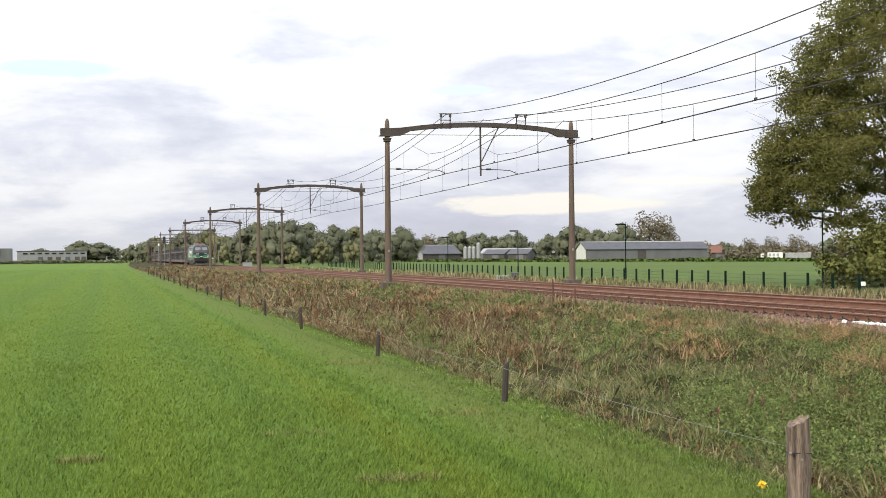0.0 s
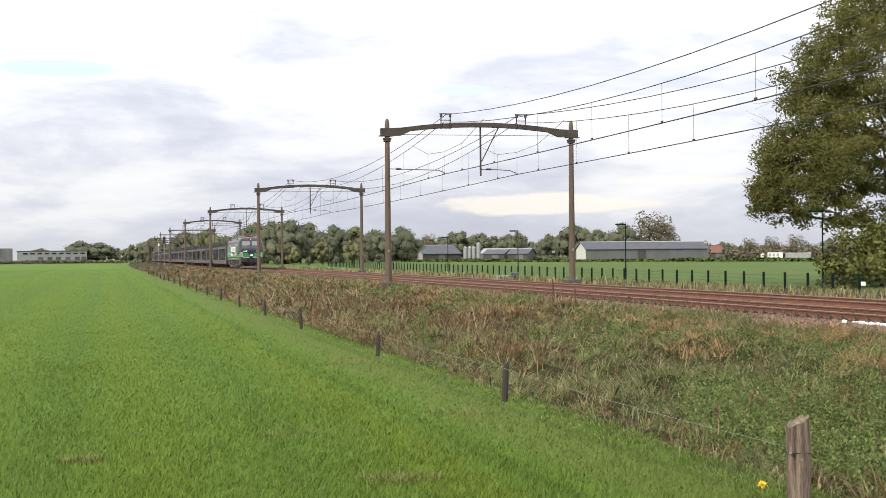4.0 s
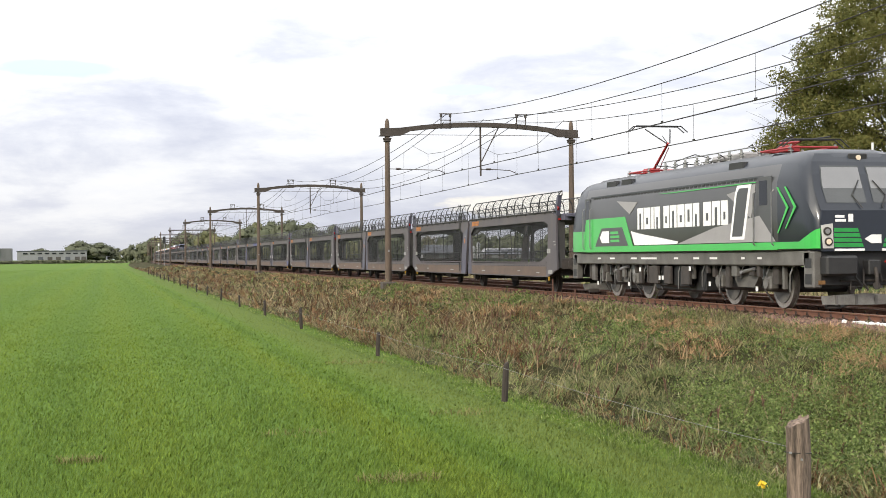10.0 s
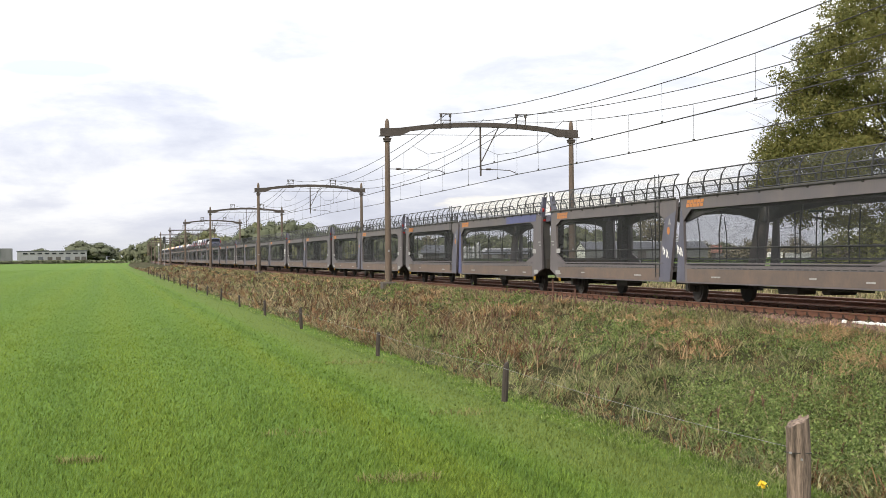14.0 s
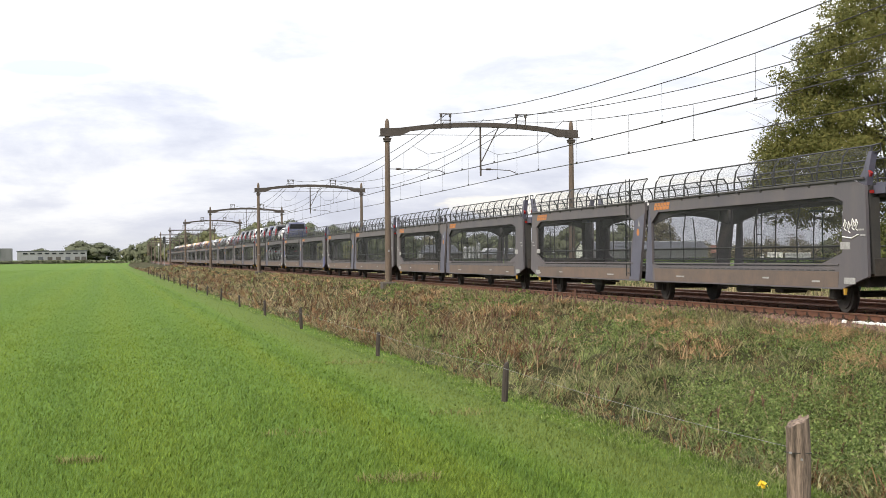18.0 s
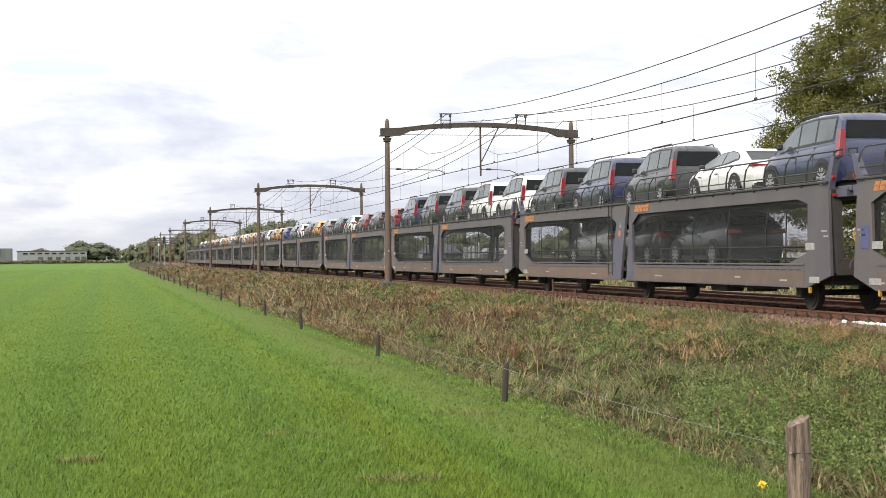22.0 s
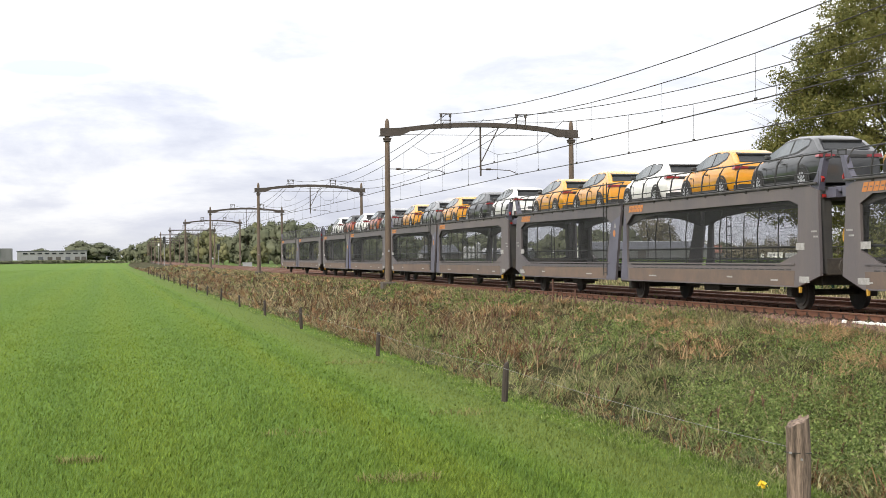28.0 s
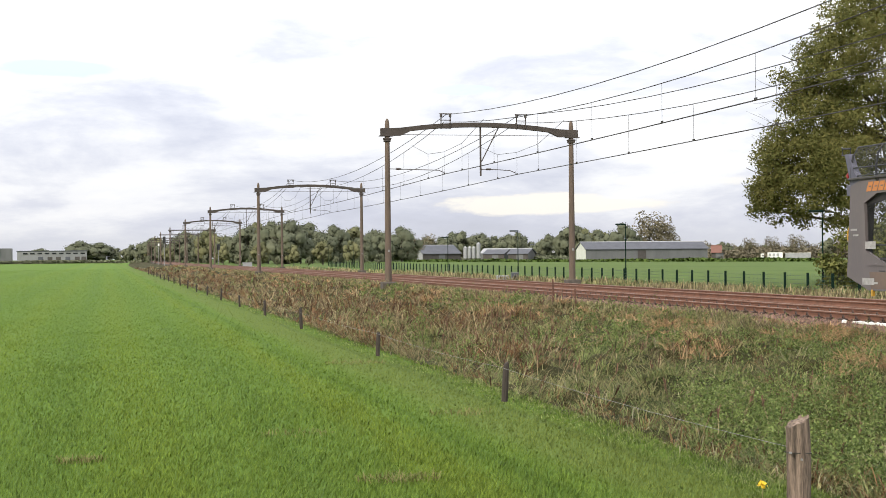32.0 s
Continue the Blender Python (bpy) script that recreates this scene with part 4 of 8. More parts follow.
# ---- locomotive ----
def loco():
    """A four-axle electric locomotive, 19 m long, front towards -y."""
    lo = thing("electric_locomotive", "dark grey electric locomotive with bright green stripe and red pantographs", "locomotive")
    prof = [(1.40, 0.0), (1.48, 0.08), (1.50, 0.3), (1.50, 0.68), (1.36, 0.86), (1.12, 0.96), (0.6, 1.0), (0.0, 1.0)]
    z0 = 1.42
    st = [(-9.22, 2.30, 0.86, 0), (-9.16, 2.42, 0.91, 0), (-8.98, 2.78, 0.945, 0), (-8.72, 3.35, 0.965, 0), (-8.5, 3.68, 0.975, 0), (-8.15, 3.82, 0.985, 0), (-7.4, 3.86, 1.0, 0)]
    st = st + [(-y, t, w, 0) for y, t, w, _ in reversed(st)]
    n = 2 * len(prof) - 1
    b = Mesh()
    for y, top, w, _ in st:
        ring = [(x * w, y, z0 + (top - z0) * h) for x, h in prof]
        b.v += [(-x, yy, z) for x, yy, z in ring] + ring[:-1][::-1]
    for j in range(len(st) - 1):
        b.f += [(j * n + k, j * n + (k + 1) % n, (j + 1) * n + (k + 1) % n, (j + 1) * n + k) for k in range(n)]
    b.f += [tuple(range(n)), tuple(range((len(st) - 1) * n, len(st) * n))[::-1]]
    body = part("body", b, M_LOCO, lo, smooth=True)
    body.data.materials.append(M_LOCO_CAB)
    for q in body.data.polygons:
        q.material_index = 1 if abs(q.center.y) > 7.4 or q.center.z > 3.3 else 0
    for e in (-1, 1):
        cab = part("cab_front", Mesh().prism([(e * x, z) for x, z in ((-1.27, 1.40), (1.27, 1.40), (1.3, 1.9), (1.28, 2.34), (-1.28, 2.34), (-1.3, 1.9))], e * 9.2, e * 9.26, "y"), M_LOCO_FRONT, lo, "dark blue cab nose")
        # windscreen band that follows the slope of the cab
        def slope(z):
            return e * (np.interp(z, (2.3, 2.42, 2.78, 3.35, 3.68, 3.82), (9.22, 9.16, 8.98, 8.72, 8.5, 8.15)) + 0.02)
        band = Mesh()
        zs = (2.32, 2.5, 2.8, 3.2, 3.5, 3.7)
        hw = (1.27, 1.3, 1.33, 1.3, 1.22, 1.05)
        band.add([(s * w, slope(z), z) for z, w in zip(zs, hw) for s in (-1, 1)], [(2 * k, 2 * k + 1, 2 * k + 3, 2 * k + 2) for k in range(5)])
        part("windscreen_band", band, M_LOCO_CAB, cab)
        for s in (-1, 1):
            p = Mesh()
            p.add([(s * x, slope(z) + e * 0.012, z) for z, x in ((2.52, 0.09), (2.52, 1.1), (2.95, 1.13), (3.4, 1.06), (3.4, 0.09), (2.95, 0.09))], [(0, 1, 2, 5), (5, 2, 3, 4)])
            part("windscreen", p, M_SCREEN, cab, "tinted windscreen pane")
            p = Mesh()
            p.add([(s * x, slope(z) + e * 0.018, z) for z, x in ((2.86, 0.11), (2.86, 1.1), (2.95, 1.11), (3.36, 1.04), (3.36, 0.11), (2.95, 0.11))], [(0, 1, 2, 5), (5, 2, 3, 4)])
            part("cab_blind", p, M_BLIND, cab, "pale drawn cab blind")
            part("wiper", Mesh().tube([(s * 0.25, slope(2.4) + e * 0.05, 2.4), (s * 0.42, slope(2.7) + e * 0.04, 2.7), (s * 0.18, slope(3.05) + e * 0.04, 3.05)], 0.016, 5), M_BLACK, cab)
            # headlamp block and green grille
            part("headlamp_housing", Mesh().prism([(s * 1.0, 1.47), (s * 1.26, 1.47), (s * 1.31, 2.0), (s * 1.02, 2.04)], e * 9.255, e * 9.285, "y"), M_PALE_LAMP, cab)
            part("reflector", Mesh().disc((s * 1.13, e * 9.292, 1.62), "y", 0.1, 0.02, 16).disc((s * 1.16, e * 9.292, 1.86), "y", 0.1, 0.02, 16), M_GEAR, cab, "dark lamp reflector")
            part("headlamp", Mesh().disc((s * 1.13, e * 9.306, 1.62), "y", 0.062, 0.02, 14), M_HEADLAMP if e < 0 else M_LOCO_LIGHT, cab, "lit headlamp" if e < 0 else "")
            part("fog_lamp", Mesh().disc((s * 1.16, e * 9.306, 1.86), "y", 0.06, 0.02, 14), M_STEEL, cab)
            for k in range(4):
                z = 1.5 + 0.115 * k
                part("grille_bar", Mesh().prism([(s * (0.24 + 0.04 * k), z), (s * 0.98, z), (s * 0.98, z + 0.09), (s * (0.27 + 0.04 * k), z + 0.085)], e * 9.258, e * 9.275, "y"), M_GREEN_D, cab)
            part("white_line", Mesh().box(*sorted((s * 0.22, s * 0.97)), *sorted((e * 9.258, e * 9.27)), 1.405, 1.46), M_LOCO_WHITE, cab)
            bu = part("buffer", Mesh().tube([(s * 0.875, e * 9.0, 1.06), (s * 0.875, e * 9.4, 1.06)], 0.14, 10), M_GEAR, lo)
            part("buffer_head", Mesh().box(s * 0.875 - 0.4, s * 0.875 + 0.4, *sorted((e * 9.1, e * 9.47)), 0.84, 1.3, 0.05), M_BLACK, bu)
            part("cab_step", Mesh().box(*sorted((s * 1.2, s * 1.42)), *sorted((e * 8.6, e * 9.1)), 0.55, 1.4, 0.03), M_LOCO_FRAME, lo)
            # flat black plates stand in for the shade inside the step openings
            part("step_recess", Mesh().box(*sorted((s * 1.42, s * 1.426)), *sorted((e * 8.68, e * 9.0)), 1.02, 1.24).box(*sorted((s * 1.42, s * 1.426)), *sorted((e * 8.68, e * 9.0)), 0.64, 0.88), M_BLACK, lo)
            part("reflector", Mesh().box(*sorted((s * 1.14, s * 1.3)), *sorted((e * 9.1, e * 9.13)), 0.64, 0.73), M_REFLECT, lo)
        part("top_lamp", Mesh().disc((0, slope(3.6) + e * 0.02, 3.6), "y", 0.06, 0.05, 14), M_HEADLAMP if e < 0 else M_LOCO_LIGHT, cab)
        part("lamp_surround", Mesh().box(-0.24, 0.24, *sorted((slope(3.6) - e * 0.06, slope(3.6) + e * 0.012)), 3.5, 3.7, 0.02), M_BLACK, cab)
        part("emblem", Mesh().prism([(-0.22, 1.68), (-0.05, 1.78), (0.2, 1.78), (0.2, 1.58), (-0.05, 1.58)], *sorted((e * 9.262, e * 9.28)), "y"), M_LOCO_WHITE, cab)
        part("number_bars", Mesh().box(0.62, 0.98, *sorted((e * 9.262, e * 9.27)), 2.12, 2.2).box(-0.95, -0.68, *sorted((e * 9.262, e * 9.27)), 2.08, 2.14).box(-0.95, -0.72, *sorted((e * 9.262, e * 9.27)), 2.17, 2.23).box(-0.62, -0.5, *sorted((e * 9.262, e * 9.27)), 2.08, 2.26), M_LOCO_WHITE, cab)
        part("coupling", Mesh().box(-0.16, 0.16, *sorted((e * 9.0, e * 9.35)), 0.85, 1.2, 0.03).tube([(0.45, e * 9.2, 1.1), (0.5, e * 9.35, 0.85), (0.35, e * 9.3, 0.62)], 0.035, 6).tube([(-0.4, e * 9.2, 1.1), (-0.5, e * 9.35, 0.8), (-0.3, e * 9.3, 0.6)], 0.03, 6), M_BLACK, lo)
        part("brake_hose", Mesh().tube([(0.32, e * 9.22, 1.16), (0.36, e * 9.36, 1.1), (0.33, e * 9.36, 0.98)], 0.03, 6), M_LAMPRED, lo, "red hose cock")
        part("hose_cock", Mesh().box(0.48, 0.6, *sorted((e * 9.25, e * 9.36)), 1.02, 1.15, 0.02), M_YELLOW, lo)
        part("headstock", Mesh().box(-1.32, 1.32, *sorted((e * 8.85, e * 9.08)), 0.6, 1.42, 0.03), M_BLACK, lo)
        plough = part("snowplough", Mesh().prism([(0.0, 0.42), (1.12, 0.36), (1.08, 0.17), (0.0, 0.15)], *sorted((e * 8.84, e * 8.9)), "y").prism([(0.0, 0.42), (-1.12, 0.36), (-1.08, 0.17), (0.0, 0.15)], *sorted((e * 8.84, e * 8.9)), "y"), M_PLOUGH, lo, "scraped grey snowplough")
        for px in (-0.75, -0.25, 0.25, 0.75):
            part("plough_rib", Mesh().prism([(px - 0.03, 0.15), (px + 0.03, 0.15), (px + 0.03, 0.38), (px - 0.03, 0.38)], *sorted((e * 8.9, e * 8.93)), "y"), M_LOCO_FRAME, plough)
        part("rail_guard", Mesh().box(-0.95, -0.6, *sorted((e * 8.7, e * 8.84)), 0.06, 0.2, 0.02).box(0.6, 0.95, *sorted((e * 8.7, e * 8.84)), 0.06, 0.2, 0.02), M_GEAR, plough)
        part("pipe_rack", Mesh().tube([(-0.75, e * 9.12, 0.72), (0.75, e * 9.12, 0.72)], 0.03, 6).tube([(-0.5, e * 9.12, 0.72), (-0.55, e * 9.2, 0.5)], 0.022, 5).tube([(0.55, e * 9.12, 0.72), (0.6, e * 9.2, 0.48)], 0.022, 5).tube([(-0.2, e * 9.16, 1.0), (-0.24, e * 9.24, 0.66), (-0.1, e * 9.2, 0.5)], 0.026, 6).tube([(0.2, e * 9.16, 1.0), (0.22, e * 9.24, 0.7), (0.12, e * 9.2, 0.52)], 0.026, 6), M_GEAR, lo)
        part("screw_coupling", Mesh().tube([(0.0, e * 9.36, 1.02), (0.0, e * 9.42, 0.8), (0.02, e * 9.4, 0.58)], 0.045, 6).disc((0.0, e * 9.4, 0.6), "y", 0.09, 0.05, 10), M_GEAR, lo)
    part("frame_skirt", Mesh().box(-1.42, 1.42, -8.9, 8.9, 1.06, 1.42, 0.03), M_LOCO_FRAME, lo)
    part("belly", Mesh().box(-1.1, 1.1, -1.9, 1.9, 0.3, 1.06, 0.06).box(-1.25, 1.25, -1.2, 1.2, 0.42, 1.06, 0.05), M_BLACK, lo)
    for s in (-1, 1):
        x0, x1 = sorted((s * 1.5, s * 1.512))
        side = part("side_stripe", Mesh().prism([(-7.4, 1.45), (7.4, 1.45), (7.4, 1.63), (-7.4, 1.63)], x0, x1, "x"), M_GREEN, lo, "bright green stripe")
        taper_y, taper_w = (7.4, 8.15, 8.5, 8.72, 8.98, 9.16, 9.22), (1.5, 1.4775, 1.4625, 1.4475, 1.4175, 1.365, 1.29)
        for e in (-1, 1):
            wrap = Mesh()
            for yy, ww in zip(taper_y, taper_w):
                rise = 1.63 + 0.42 * max(0.0, yy - 8.5) if e < 0 else 2.15
                wrap.v += [(s * (ww - 0.05), e * yy, 1.45), (s * (ww + 0.012), e * yy, 1.47), (s * (ww + 0.012), e * yy, rise), (s * (ww - 0.03), e * yy, rise + 0.004)]
            wrap.f = [(4 * k + q, 4 * k + q + 1, 4 * k + q + 5, 4 * k + q + 4) for k in range(6) for q in range(3)]
            part("stripe_end", wrap, M_GREEN, side)
        part("green_block", Mesh().prism([(2.75, 1.63), (7.4, 1.63), (7.4, 2.3), (7.25, 2.54), (3.45, 2.54)], x0, x1, "x"), M_GREEN, side)
        part("grey_hexagon", Mesh().prism([(3.15, 1.635), (6.35, 1.635), (5.7, 2.22), (3.7, 2.22)], *sorted((s * 1.512, s * 1.516)), "x"), M_LOCO, side)
        part("white_badge", Mesh().prism([(4.95, 1.74), (5.65, 1.74), (5.85, 1.92), (5.6, 2.12), (4.95, 2.12)], *sorted((s * 1.516, s * 1.52)), "x"), M_LOCO_WHITE, side)
        part("badge_bars", Mesh().box(*sorted((s * 1.516, s * 1.52)), 3.95, 4.8, 1.76, 1.84).box(*sorted((s * 1.516, s * 1.52)), 3.95, 4.8, 1.89, 1.97).box(*sorted((s * 1.516, s * 1.52)), 4.05, 4.8, 2.02, 2.1), M_GREEN, side)
        part("white_shard", Mesh().prism([(2.6, 1.65), (2.9, 2.08), (2.2, 2.0), (-1.0, 1.72), (-0.9, 1.65)], x0, x1, "x"), M_LOCO_WHITE, side)
        part("pale_shard", Mesh().prism([(-0.9, 1.65), (-3.6, 2.06), (-6.4, 2.3), (-7.3, 1.65)], x0, x1, "x").prism([(-4.4, 2.9), (-6.2, 3.1), (-5.9, 2.25)], x0, x1, "x").prism([(4.2, 3.05), (2.3, 2.95), (3.0, 2.6)], x0, x1, "x"), M_LOCO_LIGHT, side)
        # the big side sign: twelve plain upright bars in three words
        y = 2.3
        for k, w in enumerate((0.5, 0.5, 0.2, 0.42, -0.22, 0.42, 0.5, 0.5, 0.48, 0.42, -0.22, 0.52, 0.52, 0.42)):
            if w < 0:
                y += w
                continue
            part("sign_bar", Mesh().prism([(y, 2.12), (y - w, 2.12), (y - w, 2.76), (y, 2.76)], x0 - (0.004 if s < 0 else 0), x1 + (0.004 if s > 0 else 0), "x"), M_LOCO_WHITE, side)
            if w > 0.3:
                part("sign_bar_slot", Mesh().box(*sorted((s * 1.515, s * 1.519)), y - w * 0.66, y - w * 0.36, 2.26 if k % 3 else 2.12, 2.46 if k % 2 else 2.6), M_LOCO, side)
            y -= w + 0.085
        part("sign_numeral", Mesh().prism([(-4.6, 1.72), (-5.5, 1.72), (-5.95, 3.1), (-5.1, 3.1), (-4.95, 2.9)], *sorted((s * 1.5, s * 1.517)), "x"), M_LOCO_WHITE, side)
        part("sign_numeral_inset", Mesh().prism([(-4.75, 1.8), (-5.38, 1.8), (-5.78, 3.02), (-5.22, 3.02), (-5.08, 2.9)], *sorted((s * 1.5, s * 1.521)), "x"), M_LOCO, side)
        part("chevron", Mesh().prism([(-7.38, 2.95), (-7.46, 2.95), (-8.02, 2.45), (-7.46, 1.85), (-7.40, 1.85), (-7.9, 2.45)], x0, x1, "x").prism([(-7.8, 2.95), (-7.88, 2.95), (-8.42, 2.45), (-7.88, 1.95), (-7.82, 1.95), (-8.3, 2.45)], x0, x1, "x"), M_GREEN, side)
        part("green_edge_line", Mesh().prism([(-0.5, 3.1), (-6.2, 3.12), (-6.2, 3.145), (0.6, 3.125)], x0, x1, "x"), M_GREEN, side)
        for e in (-1, 1):
            door = part("cab_door", Mesh().box(*sorted((s * 1.495, s * 1.508)), *sorted((e * 6.3, e * 7.1) if e < 0 else (e * 6.9, e * 7.4)), 1.5, 3.25, 0.004), M_LOCO, lo)
            part("door_window", Mesh().box(*sorted((s * 1.508, s * 1.513)), *sorted((e * 6.4, e * 6.85) if e < 0 else (e * 6.98, e * 7.3)), 2.55, 3.15), M_GLASS, door)
            for yy in ((6.15, 7.2) if e < 0 else (6.75, 7.5)):
                part("grab_rail", Mesh().tube([(s * 1.5, e * yy, 1.55), (s * 1.56, e * yy, 1.6), (s * 1.56, e * yy, 2.85), (s * 1.5, e * yy, 2.9)], 0.018, 5), M_STEEL, lo)
        vents = Mesh()
        for k in range(46):
            vents.box(*sorted((s * 1.40, s * 1.47)), 6.4 - 0.28 * k, 6.6 - 0.28 * k, 3.17, 3.23)
        part("roof_edge_vents", vents, M_BLACK, lo)
        part("roof_rail", Mesh().box(*sorted((s * 1.36, s * 1.46)), -6.5, 6.9, 3.24, 3.28), M_LOCO_ROOF, lo)
        for yy in (5.2, 3.8, -4.6):
            part("roof_hatch", Mesh().prism([(yy - 0.5, 3.42), (yy + 0.5, 3.42), (yy + 0.42, 3.72), (yy - 0.42, 3.72)], *sorted((s * 1.0, s * 1.33)), "x"), M_BLACK, lo)
        # bits on the frame and bogies
        marks = Mesh()
        for yy, w in ((6.2, 0.3), (4.9, 0.45), (2.9, 0.5), (1.6, 1.3), (-0.6, 0.3), (-2.1, 0.4), (-3.3, 0.5), (-5.2, 0.2), (-6.2, 0.25)):
            marks.box(*sorted((s * 1.42, s * 1.428)), yy - w / 2, yy + w / 2, 1.22, 1.275)
        part("frame_marks", marks, M_WHITE, lo)
        for by in (-4.75, 4.75):
            bf = part("bogie_frame", Mesh().prism([(by - 2.2, 0.86), (by - 1.9, 0.96), (by + 1.9, 0.96), (by + 2.2, 0.86), (by + 2.1, 0.76), (by + 0.8, 0.8), (by + 0.5, 0.5), (by - 0.5, 0.5), (by - 0.8, 0.8), (by - 2.1, 0.76)], *sorted((s * 0.98, s * 1.14)), "x"), M_LOCO_FRAME, lo)
            for dy in (-1.5, 1.5):
                part("axle_box", Mesh().box(*sorted((s * 1.0, s * 1.26)), by + dy - 0.2, by + dy + 0.2, 0.46, 0.8, 0.04).disc((s * 1.27, by + dy, 0.625), "x", 0.14, 0.05, 12), M_LOCO_FRAME, bf)
                for o in (-0.42, 0.42):
                    part("coil_spring", Mesh().disc((s * 1.1, by + dy + o, 0.88), "z", 0.09, 0.32, 10), M_STEEL, bf)
                part("sand_pipe", Mesh().tube([(s * 1.05, by + dy + 0.75, 0.95), (s * 0.95, by + dy + 0.78, 0.45), (s * 0.8, by + dy + 0.62, 0.12)], 0.025, 6), M_GEAR, bf)
            part("damper", Mesh().tube([(s * 1.25, by - 0.9, 1.0), (s * 1.25, by + 0.3, 0.85)], 0.05, 8), M_STEEL, bf)
        rnd = random.Random(5)
        for k in range(34):
            yy = -7.9 + 0.48 * k + 0.2 * rnd.random()
            hh = 0.25 + 0.5 * rnd.random()
            w = 0.05 + 0.12 * rnd.random()
            x_in = s * (1.14 + 0.14 * rnd.random())
            if k % 3 == 0:
                part("pipe", Mesh().tube([(x_in, yy, 1.08), (x_in + s * 0.05, yy + 0.08, 0.85), (x_in, yy + 0.2, 1.05 - hh)], 0.022, 5), M_STEEL, lo)
            else:
                # most brackets take the darker gear colour, for the shadow under the skirt
                part("bracket", Mesh().box(*sorted((x_in, x_in + s * 0.1)), yy - w, yy + w, 1.06 - hh * 0.8, 1.07, 0.01), M_LOCO_FRAME if k % 6 == 1 else M_GEAR, lo)
        for yy, zz in ((-6.0, 0.42), (-3.0, 0.5), (0.5, 0.62), (0.75, 0.62), (3.4, 0.4), (6.4, 0.38), (-1.6, 0.9), (2.4, 0.85)):
            part("service_plate", Mesh().box(*sorted((s * 1.405, s * 1.412)), yy - 0.07, yy + 0.07, zz, zz + 0.12), M_WHITE, lo)
        for yy, w in ((-1.2, 0.6), (0.2, 0.5), (1.3, 0.7)):
            part("equipment_box", Mesh().box(*sorted((s * 1.3, s * 1.4)), yy - w / 2, yy + w / 2, 0.5, 1.02, 0.02), M_GEAR, lo)
    for by in (-4.75, 4.75):
        part("bogie_bolster", Mesh().box(-0.95, 0.95, by - 2.0, by + 2.0, 0.4, 1.0, 0.08), M_BLACK, lo)
        for dy in (-1.5, 1.5):
            wheelset(lo, by + dy, 0.625, M_LOCO_FRAME, M_TYRE)
    # roof gear
    part("roof_cover", Mesh().prism([(-1.43, 3.27), (-1.4, 3.36), (-1.13, 3.74), (-0.98, 3.84), (0.98, 3.84), (1.13, 3.74), (1.4, 3.36), (1.43, 3.27)], -6.2, 7.0, "y"), M_LOCO_ROOF, lo, "dark blue-grey roof cover")
    part("roof_deck", Mesh().box(-0.95, 0.95, -6.4, 6.6, 3.8, 3.86, 0.03), M_LOCO_ROOF, lo)
    ins = Mesh().tube([(0, 0, 0), (0, 0, 0.3)], 0.035, 8)
    for zz in (0.07, 0.14, 0.21):
        ins.disc((0, 0, zz), "z", 0.075, 0.025, 10)
    ins = ins.data("roof_insulator")
    ins.materials.append(M_STEEL)
    for yy in (-3.2, -2.4, -1.7, -0.9, -0.1, 0.8, 1.6, 2.4):
        for xx in (-0.6, 0.1, 0.65):
            part("roof_insulator", ins, None, lo, at=pose(xx, yy + 0.2 * xx, 3.84))
    part("roof_busbar", Mesh().tube([(-0.6, -5.0, 4.17), (-0.6, 2.6, 4.17)], 0.018, 6).tube([(0.65, -3.4, 4.17), (0.65, 2.5, 4.17)], 0.018, 6), M_STEEL, lo)
    part("roof_breaker", Mesh().box(-0.35, 0.35, -2.9, -1.9, 3.86, 4.12, 0.04).tube([(-0.2, -1.8, 4.05), (-0.2, -0.6, 4.05)], 0.1, 8), M_LOCO_LIGHT, lo, "pale grey circuit breaker")
    for k, (xa, ya, xb, yb) in enumerate(((-0.6, -1.7, 0.1, -1.0), (0.1, 0.4, -0.6, 1.4), (0.65, 1.2, 0.1, 2.6), (-0.6, -3.6, 0.1, -2.7), (0.1, 2.2, -0.4, 3.6))):
        part("roof_cable", Mesh().tube([(xa, ya, 4.16), ((xa + xb) / 2, (ya + yb) / 2 - 0.1, 4.3 if k % 2 else 4.05), (xb, yb, 4.14)], 0.016, 5), M_BLACK, lo)
    for yy in (-5.4, 4.6):
        base = part("pantograph_base", Mesh().tube([(-0.6, yy - 1.0, 4.0), (-0.6, yy + 1.0, 4.0)], 0.032, 6).tube([(0.6, yy - 1.0, 4.0), (0.6, yy + 1.0, 4.0)], 0.032, 6).tube([(-0.6, yy - 1.0, 4.0), (0.6, yy - 1.0, 4.0)], 0.032, 6).tube([(-0.6, yy + 0.9, 4.0), (0.6, yy + 0.9, 4.0)], 0.032, 6), M_PANTO, lo, "red pantograph base frame")
        for xx in (-0.6, 0.6):
            for dy in (-0.9, 0.9):
                part("base_insulator", ins, None, base, at=pose(xx, yy + dy, 3.78, 0, 0, 0))
        part("spring_box", Mesh().box(-0.2, 0.2, yy + 0.2, yy + 0.75, 3.96, 4.14, 0.03), M_PANTO, base)
        if yy < 0:
            part("collector_head", Mesh().tube([(-0.9, yy - 0.75, 4.0), (-0.66, yy - 0.75, 4.2), (0.66, yy - 0.75, 4.2), (0.9, yy - 0.75, 4.0)], 0.018, 6).tube([(-0.9, yy - 1.05, 4.0), (-0.66, yy - 1.05, 4.2), (0.66, yy - 1.05, 4.2), (0.9, yy - 1.05, 4.0)], 0.018, 6), M_BLACK, base)
